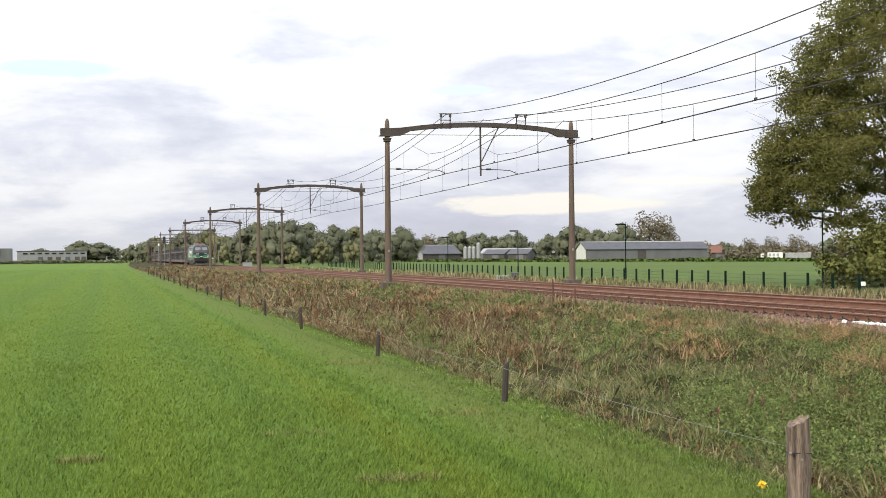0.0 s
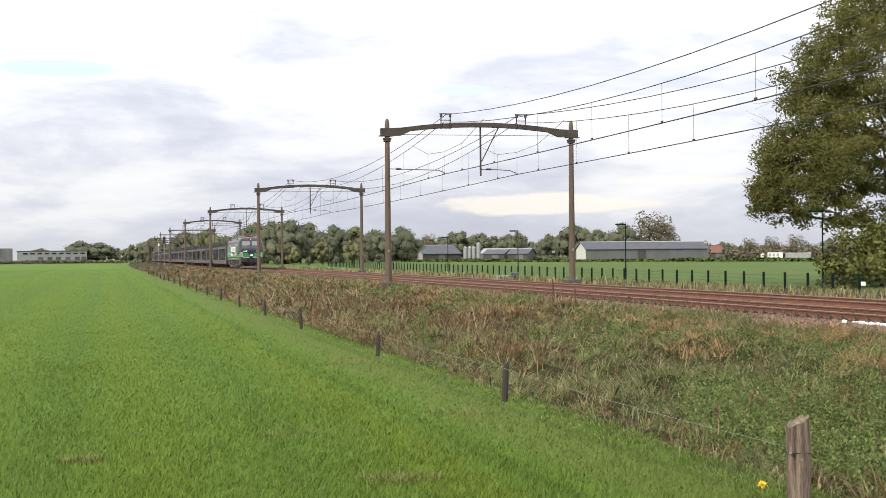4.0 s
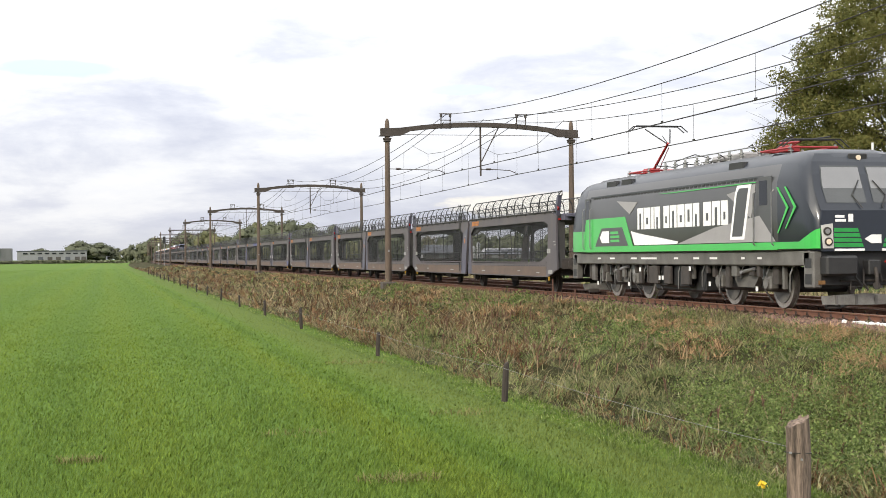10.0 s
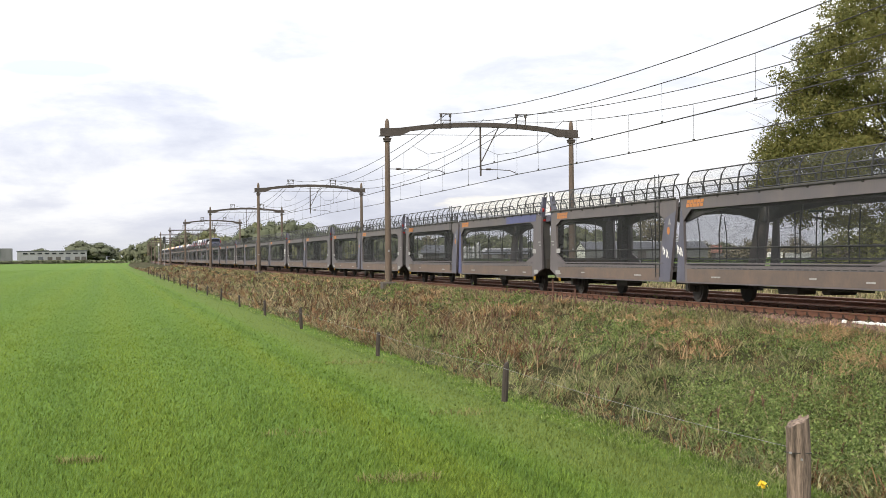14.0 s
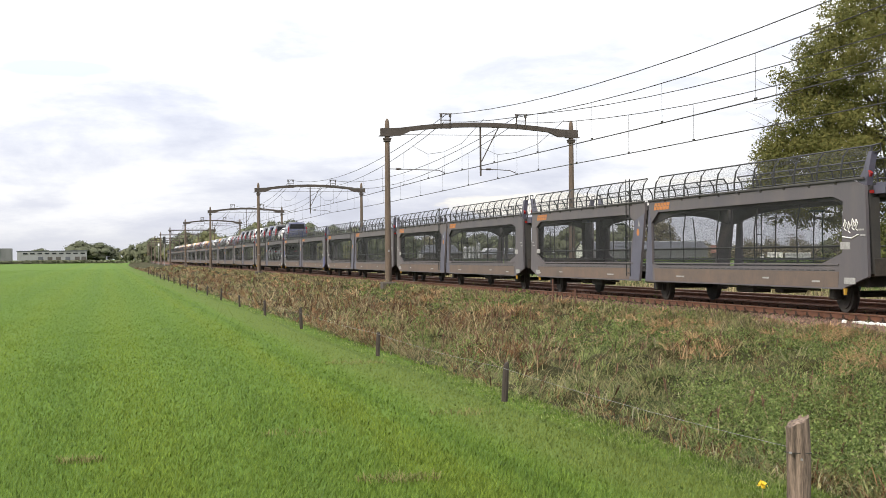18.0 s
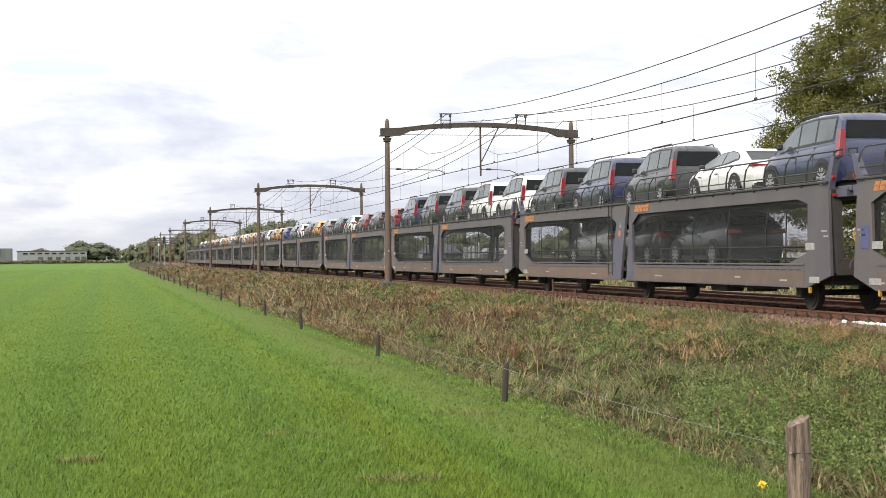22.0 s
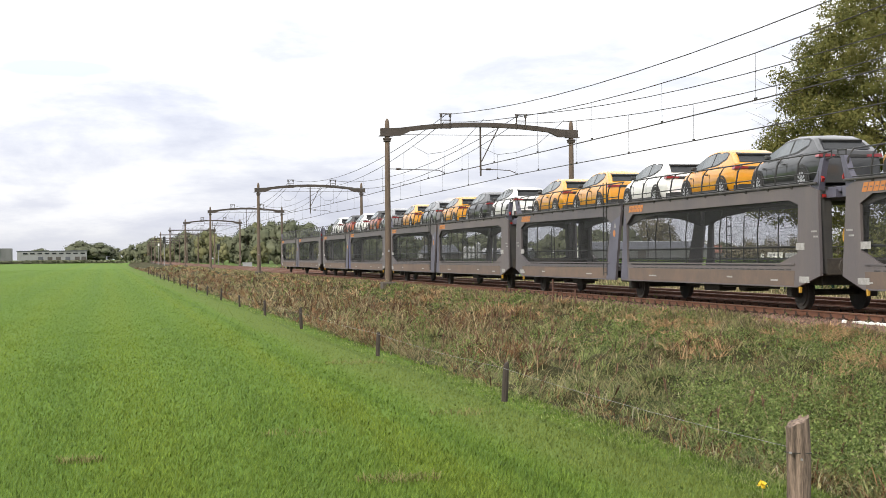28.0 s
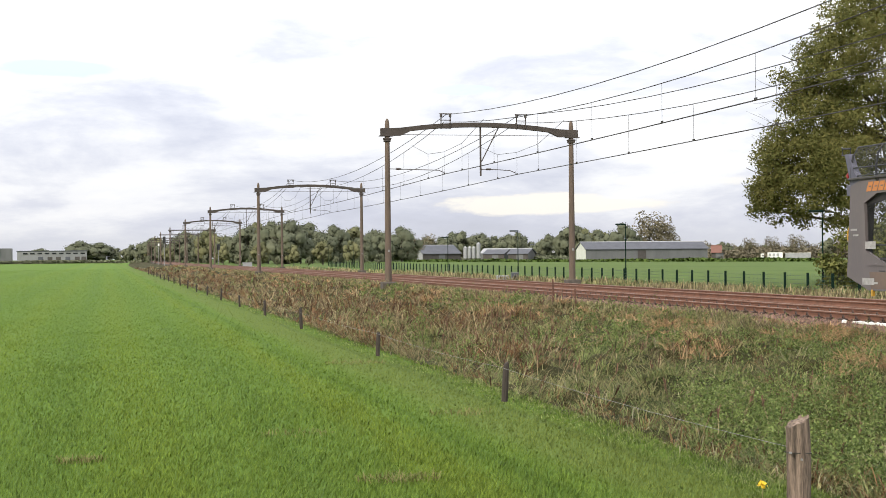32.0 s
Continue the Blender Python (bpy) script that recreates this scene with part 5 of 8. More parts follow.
            part("folded_arm", Mesh().tube([(0, yy + 0.8, 4.08), (0, yy - 0.2, 4.2), (0, yy + 0.95, 4.24)], 0.035, 6), M_PANTO, base)
            part("folded_upper_arm", Mesh().tube([(-0.1, yy + 0.95, 4.26), (-0.5, yy - 0.85, 4.28)], 0.02, 6).tube([(0.1, yy + 0.95, 4.26), (0.5, yy - 0.85, 4.28)], 0.02, 6), M_BLACK, base)
    lower = part("pantograph_arm", Mesh().tube([(0, 4.9, 4.08), (0, 3.6, 4.85)], 0.045, 8, 0.038).tube([(0.1, 4.7, 4.05), (0.06, 3.7, 4.72)], 0.015, 5), M_PANTO, lo, "red raised pantograph arm")
    part("upper_arm", Mesh().tube([(-0.06, 3.6, 4.85), (-0.42, 4.5, 5.36)], 0.02, 6).tube([(0.06, 3.6, 4.85), (0.42, 4.5, 5.36)], 0.02, 6).tube([(0, 3.6, 4.82), (0, 4.1, 5.12)], 0.014, 6), M_BLACK, lower)
    part("collector_strip", Mesh().tube([(-0.98, 4.4, 5.27), (-0.75, 4.4, 5.46), (0.75, 4.4, 5.46), (0.98, 4.4, 5.27)], 0.02, 6).tube([(-0.98, 4.7, 5.27), (-0.75, 4.7, 5.46), (0.75, 4.7, 5.46), (0.98, 4.7, 5.27)], 0.02, 6), M_BLACK, lower)
    part("roof_horn", Mesh().tube([(0.7, -8.0, 3.75), (0.7, -8.0, 4.0)], 0.03, 6), M_WHITE, lo)
    return lo


# ---- cars on the train: rear towards -y ----
CAR_PAINT = {
    "white": mat("white_car_paint", (0.66, 0.66, 0.66), (0.62, 0.62, 0.62), 0.35, scale=0.5, bump=0.0, coat=0.7),
    "dark grey": mat("dark_grey_car_paint", (0.02, 0.021, 0.024), (0.016, 0.017, 0.019), 0.4, 0.0, scale=0.5, bump=0.0, coat=0.7),
    "silver grey": mat("silver_car_paint", (0.19, 0.195, 0.205), (0.16, 0.165, 0.175), 0.35, 0.2, scale=0.5, bump=0.0, coat=0.7),
    "dark blue": mat("dark_blue_car_paint", (0.02, 0.026, 0.075), (0.017, 0.022, 0.06), 0.35, 0.0, scale=0.5, bump=0.0, coat=0.7),
    "bright blue": mat("bright_blue_car_paint", (0.012, 0.04, 0.26), (0.01, 0.034, 0.22), 0.35, 0.0, scale=0.5, bump=0.0, coat=0.7),
    "red": mat("red_car_paint", (0.17, 0.007, 0.015), (0.14, 0.006, 0.012), 0.4, 0.0, scale=0.5, bump=0.0, coat=0.7),
    "yellow": mat("orange_yellow_car_paint", (0.56, 0.25, 0.014), (0.5, 0.22, 0.012), 0.35, scale=0.5, bump=0.0, coat=0.7),
    "orange": mat("burnt_orange_car_paint", (0.32, 0.075, 0.025), (0.28, 0.065, 0.02), 0.35, scale=0.5, bump=0.0, coat=0.7),
}
M_CARTRIM = mat("black_car_plastic", (0.02, 0.02, 0.022), (0.03, 0.03, 0.03), 0.6, scale=4.0, bump=0.05)
M_REARGLASS = mat("black_rear_glass", (0.006, 0.007, 0.008), (0.01, 0.011, 0.012), 0.25, bump=0.0, spec=0.15)
M_RUBBER = mat("tyre_rubber", (0.018, 0.018, 0.018), (0.03, 0.03, 0.03), 0.85, scale=8.0, bump=0.1)
M_ALLOY = mat("alloy_rim", (0.5, 0.5, 0.52), (0.38, 0.38, 0.4), 0.35, 0.8, bump=0.0)
# opaque side glass, its base lightened for the sky seen through and mirrored
M_CARGLASS = mat("sky_lightened_car_glass", (0.035, 0.043, 0.05), (0.09, 0.108, 0.12), 0.08, scale=0.9, bump=0.0, spec=0.6)
M_TAIL = mat("red_tail_lamp", (0.24, 0.022, 0.028), (0.16, 0.016, 0.02), 0.2, bump=0.0, coat=0.5)

# outlines along the car, from the tail to the nose: (y, underside, belt, half width)
SHAPES = {
    "hatchback": dict(body=[(0.0, 0.42, 0.80, 0.70), (0.06, 0.30, 0.98, 0.80), (0.35, 0.24, 1.02, 0.865), (0.8, 0.2, 1.0, 0.872), (1.6, 0.2, 0.96, 0.872), (2.7, 0.2, 0.92, 0.872), (3.1, 0.2, 0.9, 0.868), (3.6, 0.22, 0.84, 0.84), (3.92, 0.28, 0.74, 0.74), (4.06, 0.36, 0.6, 0.58)],
                      roof=[(0.1, 0.99, 0.72, 0.99), (0.56, 1.32, 0.58, 1.0), (0.85, 1.41, 0.57, 1.0), (1.6, 1.45, 0.58, 0.97), (2.2, 1.40, 0.58, 0.94), (3.05, 0.92, 0.70, 0.91)], length=4.06, axles=(0.78, 3.3), wheel=0.32, lamp=(0.80, 0.97)),
    "van": dict(body=[(0.0, 0.40, 1.05, 0.80), (0.04, 0.28, 1.12, 0.88), (0.3, 0.22, 1.14, 0.92), (0.9, 0.2, 1.12, 0.924), (1.8, 0.2, 1.1, 0.924), (3.0, 0.2, 1.06, 0.92), (3.4, 0.2, 1.04, 0.91), (3.9, 0.22, 1.0, 0.88), (4.25, 0.28, 0.88, 0.78), (4.4, 0.38, 0.7, 0.6)],
                roof=[(0.08, 1.13, 0.83, 1.13), (0.2, 1.66, 0.72, 1.13), (0.36, 1.80, 0.70, 1.13), (1.4, 1.84, 0.70, 1.1), (2.3, 1.80, 0.69, 1.08), (2.75, 1.66, 0.68, 1.06), (3.55, 1.04, 0.76, 1.04)], length=4.4, axles=(0.84, 3.6), wheel=0.34, lamp=(0.8, 1.3)),
    "sedan": dict(body=[(0.0, 0.42, 0.86, 0.70), (0.06, 0.30, 0.98, 0.84), (0.5, 0.24, 1.0, 0.90), (1.1, 0.2, 0.98, 0.91), (2.0, 0.2, 0.95, 0.91), (3.1, 0.2, 0.92, 0.91), (3.6, 0.2, 0.9, 0.9), (4.2, 0.24, 0.82, 0.86), (4.55, 0.3, 0.72, 0.76), (4.7, 0.38, 0.6, 0.6)],
                  roof=[(0.45, 1.0, 0.72, 1.0), (1.2, 1.36, 0.58, 0.99), (1.7, 1.43, 0.57, 0.98), (2.3, 1.42, 0.57, 0.96), (2.7, 1.34, 0.58, 0.94), (3.6, 0.91, 0.72, 0.9)], length=4.7, axles=(0.95, 3.75), wheel=0.33, lamp=(0.82, 0.96)),
}


hb = SHAPES["hatchback"]
SHAPES["suv"] = dict(body=[(y * 1.09, a * 1.2, b * 1.1, w * 1.03) for y, a, b, w in hb["body"]], roof=[(y * 1.09, z * 1.1 + 0.03, w * 1.05, b * 1.1) for y, z, w, b in hb["roof"]],
                     length=4.43, axles=(0.85, 3.6), wheel=0.36, lamp=(0.88, 1.07))


def arch_ring(m, x, y, z, r, w, s):
    """A half ring over a wheel."""
    n = 10
    vs = []
    for k in range(n + 1):
        t = math.pi * k / n
        for q in (r, r + w):
            vs += [(x, y + q * math.cos(t), z + q * math.sin(t)), (x + s * 0.015, y + q * math.cos(t), z + q * math.sin(t))]
    m.add(vs, [f for k in range(n) for f in ((4 * k, 4 * k + 2, 4 * k + 6, 4 * k + 4), (4 * k + 1, 4 * k + 5, 4 * k + 7, 4 * k + 3), (4 * k + 2, 4 * k + 3, 4 * k + 7, 4 * k + 6), (4 * k, 4 * k + 4, 4 * k + 5, 4 * k + 1))])


CAR_DATA = {}


def car_parts(kind):
    """Meshes of one car shape, made once: name, mesh, surface (None: the car's paint), label."""
    if kind in CAR_DATA:
        return CAR_DATA[kind]
    S = SHAPES[kind]
    out = []
    b = Mesh()
    sec = [(0.0, 0.0), (0.86, 0.0), (0.985, 0.22), (1.0, 0.55), (0.985, 0.82), (0.9, 1.0), (0.5, 1.035), (0.0, 1.045)]
    n = 2 * len(sec) - 2
    for y, zb, zt, w in S["body"]:
        ring = [(x * w, y, zb + (zt - zb) * h) for x, h in sec]
        b.v += ring + [(-x, yy, z) for x, yy, z in ring[-2:0:-1]]
    for j in range(len(S["body"]) - 1):
        b.f += [(j * n + k, j * n + (k + 1) % n, (j + 1) * n + (k + 1) % n, (j + 1) * n + k) for k in range(n)]
    b.f += [tuple(range(n)), tuple(range((len(S["body"]) - 1) * n, len(S["body"]) * n))[::-1]]
    out.append(("car_body", b.data("car_body", True), None, ""))
    g = Mesh()
    R = S["roof"]
    for y, zt, wt, zb in R:
        wb = float(np.interp(y, [q[0] for q in S["body"]], [q[3] for q in S["body"]])) * 0.93
        zt2 = max(zt, zb + 0.005)
        h = (zt2 - zb) / 0.45
        wt2 = wb + (wt - wb) * min(1, h)
        g.v += [(wb, y, zb - 0.03), (wt2 + 0.02, y, zt2 - 0.05 * min(1, h)), (wt2 * 0.85, y, zt2), (0, y, zt2 + 0.02), (-wt2 * 0.85, y, zt2), (-wt2 - 0.02, y, zt2 - 0.05 * min(1, h)), (-wb, y, zb - 0.03)]
    for j in range(len(R) - 1):
        g.f += [(j * 7 + k, j * 7 + k + 1, (j + 1) * 7 + k + 1, (j + 1) * 7 + k) for k in range(6)]
    out.append(("roof", g.data("roof", True), None, ""))

    def skin(y, u, s):
        """A point on the side glass: u from 0 at the belt to 1 at the roof edge, a little outside."""
        zt = float(np.interp(y, [q[0] for q in R], [q[1] for q in R]))
        zb = float(np.interp(y, [q[0] for q in R], [q[3] for q in R]))
        wt = float(np.interp(y, [q[0] for q in R], [q[2] for q in R]))
        wb = float(np.interp(y, [q[0] for q in S["body"]], [q[3] for q in S["body"]])) * 0.93
        h = (zt - zb) / 0.45
        wt2 = wb + (wt - wb) * min(1, h)
        a, c = Vector((wb, y, zb - 0.03)), Vector((wt2 + 0.02, y, zt - 0.05 * min(1, h)))
        p = a + (c - a) * u
        return (s * (p.x + 0.012), y, p.z)
    y0, y1 = R[1][0], R[-1][0]
    cuts = {"hatchback": ((0.72, 1.55), (1.63, 2.75)), "suv": ((0.8, 1.7), (1.78, 3.0)), "van": ((0.42, 1.25), (1.33, 2.15), (2.23, 3.2)), "sedan": ((0.95, 1.95), (2.03, 3.2))}[kind]
    for s in (-1, 1):
        rim_strip = Mesh()
        ya, yb = cuts[0][0] - 0.05, cuts[-1][1] + 0.05
        for i in range(13):
            y = ya + (yb - ya) * i / 12
            low = 0.08 + (0.42 * max(0.0, 1 - 3 * i / 12) ** 2 if kind != "van" else 0)
            rim_strip.v += [tuple(Vector(skin(y, low, s)) - Vector((s * 0.006, 0, 0))), tuple(Vector(skin(y, 0.96, s)) - Vector((s * 0.006, 0, 0)))]
        rim_strip.f = [(2 * i, 2 * i + 1, 2 * i + 3, 2 * i + 2) for i in range(12)]
        out.append(("window_surround", rim_strip.data("window_surround"), M_CARTRIM, ""))
        for a, c in cuts:
            w = Mesh()
            k = 5
            for i in range(k + 1):
                y = a + (c - a) * i / k
                sill = 0.16 + (0.42 * (1 - i / k) ** 2 if a == cuts[0][0] and kind != "van" else 0)
                w.v += [skin(y, sill, s), skin(y, 0.9, s)]
            w.f = [(2 * i, 2 * i + 1, 2 * i + 3, 2 * i + 2) for i in range(k)]
            out.append(("side_window", w.data("side_window"), M_CARGLASS, ""))

    def screen(i, j, lo, hi):
        (ya, za, wa, ba), (yb, zb, wb, bb) = R[i], R[j]
        d = Vector((0, yb - ya, zb - za)).normalized()
        nrm = Vector((0, -d.z, d.y))
        if nrm.z < 0:
            nrm = -nrm
        w = Mesh()
        for u in (lo, hi):
            y, z = ya + (yb - ya) * u, za + (zb - za) * u
            ww = wa * (1 - u) + wb * u
            w.v += [(-ww * 0.86, y + nrm.y * 0.02, z + 0.02), (ww * 0.86, y + nrm.y * 0.02, z + 0.02)]
        w.f = [(0, 1, 3, 2)]
        return w.data("screen")
    out.append(("rear_window", screen(0, 1, 0.12, 0.92), M_REARGLASS, ""))
    out.append(("windscreen", screen(len(R) - 2, len(R) - 1, 0.06, 0.92), M_GLASS, ""))
    z0, z1 = S["lamp"]
    for s in (-1, 1):
        wv = S["body"][1][3]
        lm = Mesh()
        if kind == "van":
            lm.prism([(s * wv * 1.06, z0), (s * wv * 0.9, z0), (s * wv * 0.85, z1 + 0.1), (s * wv * 0.985, z1 + 0.1)], -0.02, 0.16, "y")
        else:
            lm.prism([(s * wv * 1.04, z0 + 0.05), (s * wv * 0.5, z0 + 0.06), (s * wv * 0.5, z1 - 0.06), (s * wv * 1.0, z1 - 0.03)], -0.02, 0.17, "y")
        out.append(("tail_lamp", lm.data("tail_lamp"), M_TAIL, "red tail lamp"))
        out.append(("wing_mirror", Mesh().box(s * 0.97 - 0.08, s * 0.97 + 0.08, S["roof"][-1][0] - 0.62, S["roof"][-1][0] - 0.52, z0 + 0.12 if kind != "van" else 1.12, z0 + 0.24 if kind != "van" else 1.28, 0.03).data("wing_mirror"), M_CARTRIM, ""))
        tr = Mesh()
        for y in S["axles"]:
            arch_ring(tr, s * 0.865 if kind == "hatchback" else s * 0.915, y, S["wheel"], S["wheel"] + 0.02, 0.06 if kind != "van" else 0.09, s)
        tr.box(*sorted((s * (S["body"][3][3] - 0.03), s * (S["body"][3][3] + 0.006))), S["axles"][0] + 0.42, S["axles"][1] - 0.42, 0.2, 0.34 if kind != "van" else 0.5)
        out.append(("side_trim", tr.data("side_trim"), M_CARTRIM, ""))
        if kind == "van":
            out.append(("roof_bar", Mesh().tube([(s * 0.66, 0.5, 1.82), (s * 0.66, 0.6, 1.88), (s * 0.66, 2.2, 1.87), (s * 0.66, 2.35, 1.8)], 0.02, 6).data("roof_bar"), M_CARTRIM, ""))
    seams = {"hatchback": (1.6, 2.75), "suv": (1.74, 3.0), "van": (1.3, 2.2), "sedan": (2.0, 3.2)}[kind]
    for s in (-1, 1):
        for y in seams:
            wb = float(np.interp(y, [q[0] for q in S["body"]], [q[3] for q in S["body"]]))
            zt = float(np.interp(y, [q[0] for q in S["body"]], [q[2] for q in S["body"]]))
            out.append(("door_seam", Mesh().prism([(s * wb * 0.99, 0.4), (s * (wb + 0.003), 0.5), (s * (wb + 0.003), zt - 0.22), (s * wb * 0.93, zt - 0.02), (s * wb * 0.9, zt - 0.04), (s * wb * 0.95, 0.45)], y - 0.008, y + 0.008, "y").data("door_seam"), M_CARTRIM, ""))
            out.append(("door_handle", Mesh().box(*sorted((s * wb, s * (wb + 0.02))), y + 0.08, y + 0.26, zt - 0.2, zt - 0.17, 0.006).data("door_handle"), M_CARTRIM, ""))
    out.append(("rear_bumper", Mesh().prism([(-0.80, 0.12), (-0.74, -0.02), (-0.5, -0.07), (0.5, -0.07), (0.74, -0.02), (0.80, 0.12)], 0.42, 0.64, "z").data("rear_bumper", True), None, ""))
    out.append(("rear_diffuser", Mesh().prism([(-0.79, 0.12), (-0.72, -0.03), (-0.5, -0.08), (0.5, -0.08), (0.72, -0.03), (0.79, 0.12)], 0.24, 0.44, "z").data("rear_diffuser", True), M_CARTRIM, "black lower bumper"))
    if kind != "van":
        yr, zr = R[1][0], R[1][1]
        out.append(("roof_spoiler", Mesh().prism([(yr - 0.16, zr - 0.03), (yr + 0.2, zr + 0.05), (yr + 0.2, zr - 0.02), (yr - 0.14, zr - 0.07)], -0.53, 0.53, "x").data("roof_spoiler"), None if kind == "sedan" else M_CARTRIM, ""))
        out.append(("tail_band", Mesh().box(-0.44, 0.44, -0.02, 0.08, z0 + 0.04, z1 - 0.05, 0.01).data("tail_band"), M_CARTRIM, ""))
    out.append(("plate_recess", Mesh().box(-0.24, 0.24, -0.075, 0.05, 0.50, 0.60).data("plate_recess"), M_CARTRIM, ""))
    wt = Mesh().disc((0, 0, 0), "x", S["wheel"], 0.2, 18)
    rim = Mesh()
    spokes = 10
    r = S["wheel"] * 0.68
    ring = []
    for k in range(spokes):
        for o, q in ((-0.10, 0.05), (-0.17, r), (0.17, r), (0.10, 0.05)):
            a = 2 * math.pi * k / spokes + o * (1 if q > 0.1 else 2.0)
            ring.append((0.0, q * math.cos(a), q * math.sin(a)))
    for xx in (-0.107, 0.107):
        n0 = len(rim.v)
        rim.v += [(xx, b_, c_) for _, b_, c_ in ring]
        rim.f += [tuple(n0 + 4 * k + i for i in range(4)) for k in range(spokes)]
        rim.f.append(tuple(n0 + 4 * k + 3 for k in range(spokes)))
    rim.tube([(-0.106, 0, 0), (0.106, 0, 0)], 0.06, 10)
    CAR_DATA[kind] = (out, wt.data("wheel", True), rim.data("rim"))
    CAR_DATA[kind][1].materials.append(M_RUBBER)
    CAR_DATA[kind][2].materials.append(M_ALLOY)
    for nm, me, material, _ in out:
        if material is not None:
            me.materials.append(material)
    return CAR_DATA[kind]


CAR_MASTER = {}


def car(kind, paint):
    """One car: the first of a kind and colour is built, the next are copies."""
    key = (kind, paint)
    if key in CAR_MASTER:
        return copy_thing(CAR_MASTER[key], pose(0, 0, 0))
    c = thing({"hatchback": "hatchback_car", "suv": "sport_utility_car", "van": "family_van", "sedan": "sedan_car"}[kind], {"hatchback": f"new {paint} five-door hatchback strapped on the upper wagon deck", "suv": f"new {paint} five-door sport utility car on the wagon deck", "van": f"new {paint} high-roofed family van on the wagon deck", "sedan": f"new {paint} sedan on the upper wagon deck"}[kind], "car", "cars on the train")
    parts, wheel, rim = car_parts(kind)
    for nm, me, material, lab in parts:
        if material is None:
            me = me.copy()
            me.materials.append(M_CARTRIM if nm == "roof" and paint == "orange" else CAR_PAINT[paint])
        part(nm, me, None, c, lab)
    S = SHAPES[kind]
    for y in S["axles"]:
        for s in (-1, 1):
            w = part("wheel", wheel, None, c, at=pose(s * (0.79 if kind == "hatchback" else 0.84), y, S["wheel"]))
            part("rim", rim, None, w, "silver alloy rim")
    CAR_MASTER[key] = c
    return c


TRAIN = []          # (thing, distance behind the front coupling of the first wagon's joint, height)
engine = loco()
TRAIN.append((engine, -24.3, 0.0))
empty_wagon, loaded_wagon = wagon(True), wagon(False)
tagged(loaded_wagon, "brown-grey two-deck car carrier wagon carrying new cars")
for k in range(21):
    src = loaded_wagon if 11 <= k <= 19 else empty_wagon
    unit = src if k in (0, 11) else copy_thing(src, pose(0, 0, 0))
    TRAIN.append((unit, 27.0 * k, 0.0))
    if k == 10:
        part("corner_cover", Mesh().prism([(-12.55, 0.58), (-13.2, 0.66), (-13.42, 0.86), (-13.36, 1.42), (-12.75, 1.36)], -1.47, -1.457, "x"), M_BLUE, unit, "bright blue repainted corner plate")
        part("blue_label", Mesh().box(-1.461, -1.448, 11.85, 12.2, 1.45, 1.95), M_BLUE, unit, "blue data label")
        tagged(unit, "brown-grey two-deck car carrier wagon with one blue corner")
    if k == 3:
        part("corner_cover", Mesh().prism([(-12.2, 0.58), (-13.2, 0.66), (-13.42, 0.86), (-13.4, 1.1), (-12.0, 1.0)], -1.47, -1.457, "x"), M_BLUE, unit, "bright blue repainted corner plate")
        for y0, z0 in ((-0.38, 1.3), (-0.16, 1.36), (0.72, 1.25), (0.98, 1.34)):
            part("scrawl", Mesh().tube([(-1.46, y0, z0), (-1.46, y0 + 0.1, z0 + 0.22), (-1.46, y0 + 0.02, z0 + 0.12), (-1.46, y0 + 0.14, z0 + 0.02), (-1.46, y0 + 0.16, z0 + 0.26)], 0.012, 5), M_WHITE, unit, "white sprayed scrawl")
        tagged(unit, "brown-grey car carrier wagon with white scrawls and a blue corner")
    if k == 7:
        for y0, z0 in ((-12.35, 1.85), (-12.52, 1.8), (-12.7, 1.86), (-12.86, 1.84)):
            part("scrawl", Mesh().tube([(-1.46, y0, z0 + 0.1), (-1.46, y0 - 0.06, z0 + 0.24), (-1.46, y0 - 0.13, z0 + 0.16), (-1.46, y0 - 0.03, z0 + 0.04), (-1.46, y0 - 0.13, z0)], 0.014, 5), M_WHITE, unit, "white sprayed scrawl")
        part("scrawl", Mesh().tube([(-1.46, -12.3, 1.72), (-1.46, -12.7, 1.68), (-1.46, -13.0, 1.76)], 0.014, 5), M_WHITE, unit, "white sprayed scrawl")
        tagged(unit, "brown-grey car carrier wagon with a white sprayed scrawl")
    if k == 4:
        part("blue_beam", Mesh().prism([(-8.4, 2.63), (-12.6, 2.65), (-12.75, 2.92), (-8.4, 2.92)], -1.456, -1.451, "x"), M_BLUE, unit, "blue repainted beam")
    if k in (4, 19):
        part("blue_leg", Mesh().prism([(-0.24, 2.7), (0.1, 0.61), (-0.49, 0.61), (-0.42, 2.3)], -1.461, -1.457, "x"), M_BLUE, unit, "blue repainted leg")
        tagged(unit, "brown-grey car carrier wagon with a blue repainted leg plate")
V, H, S_ = "van", "hatchback", "sedan"
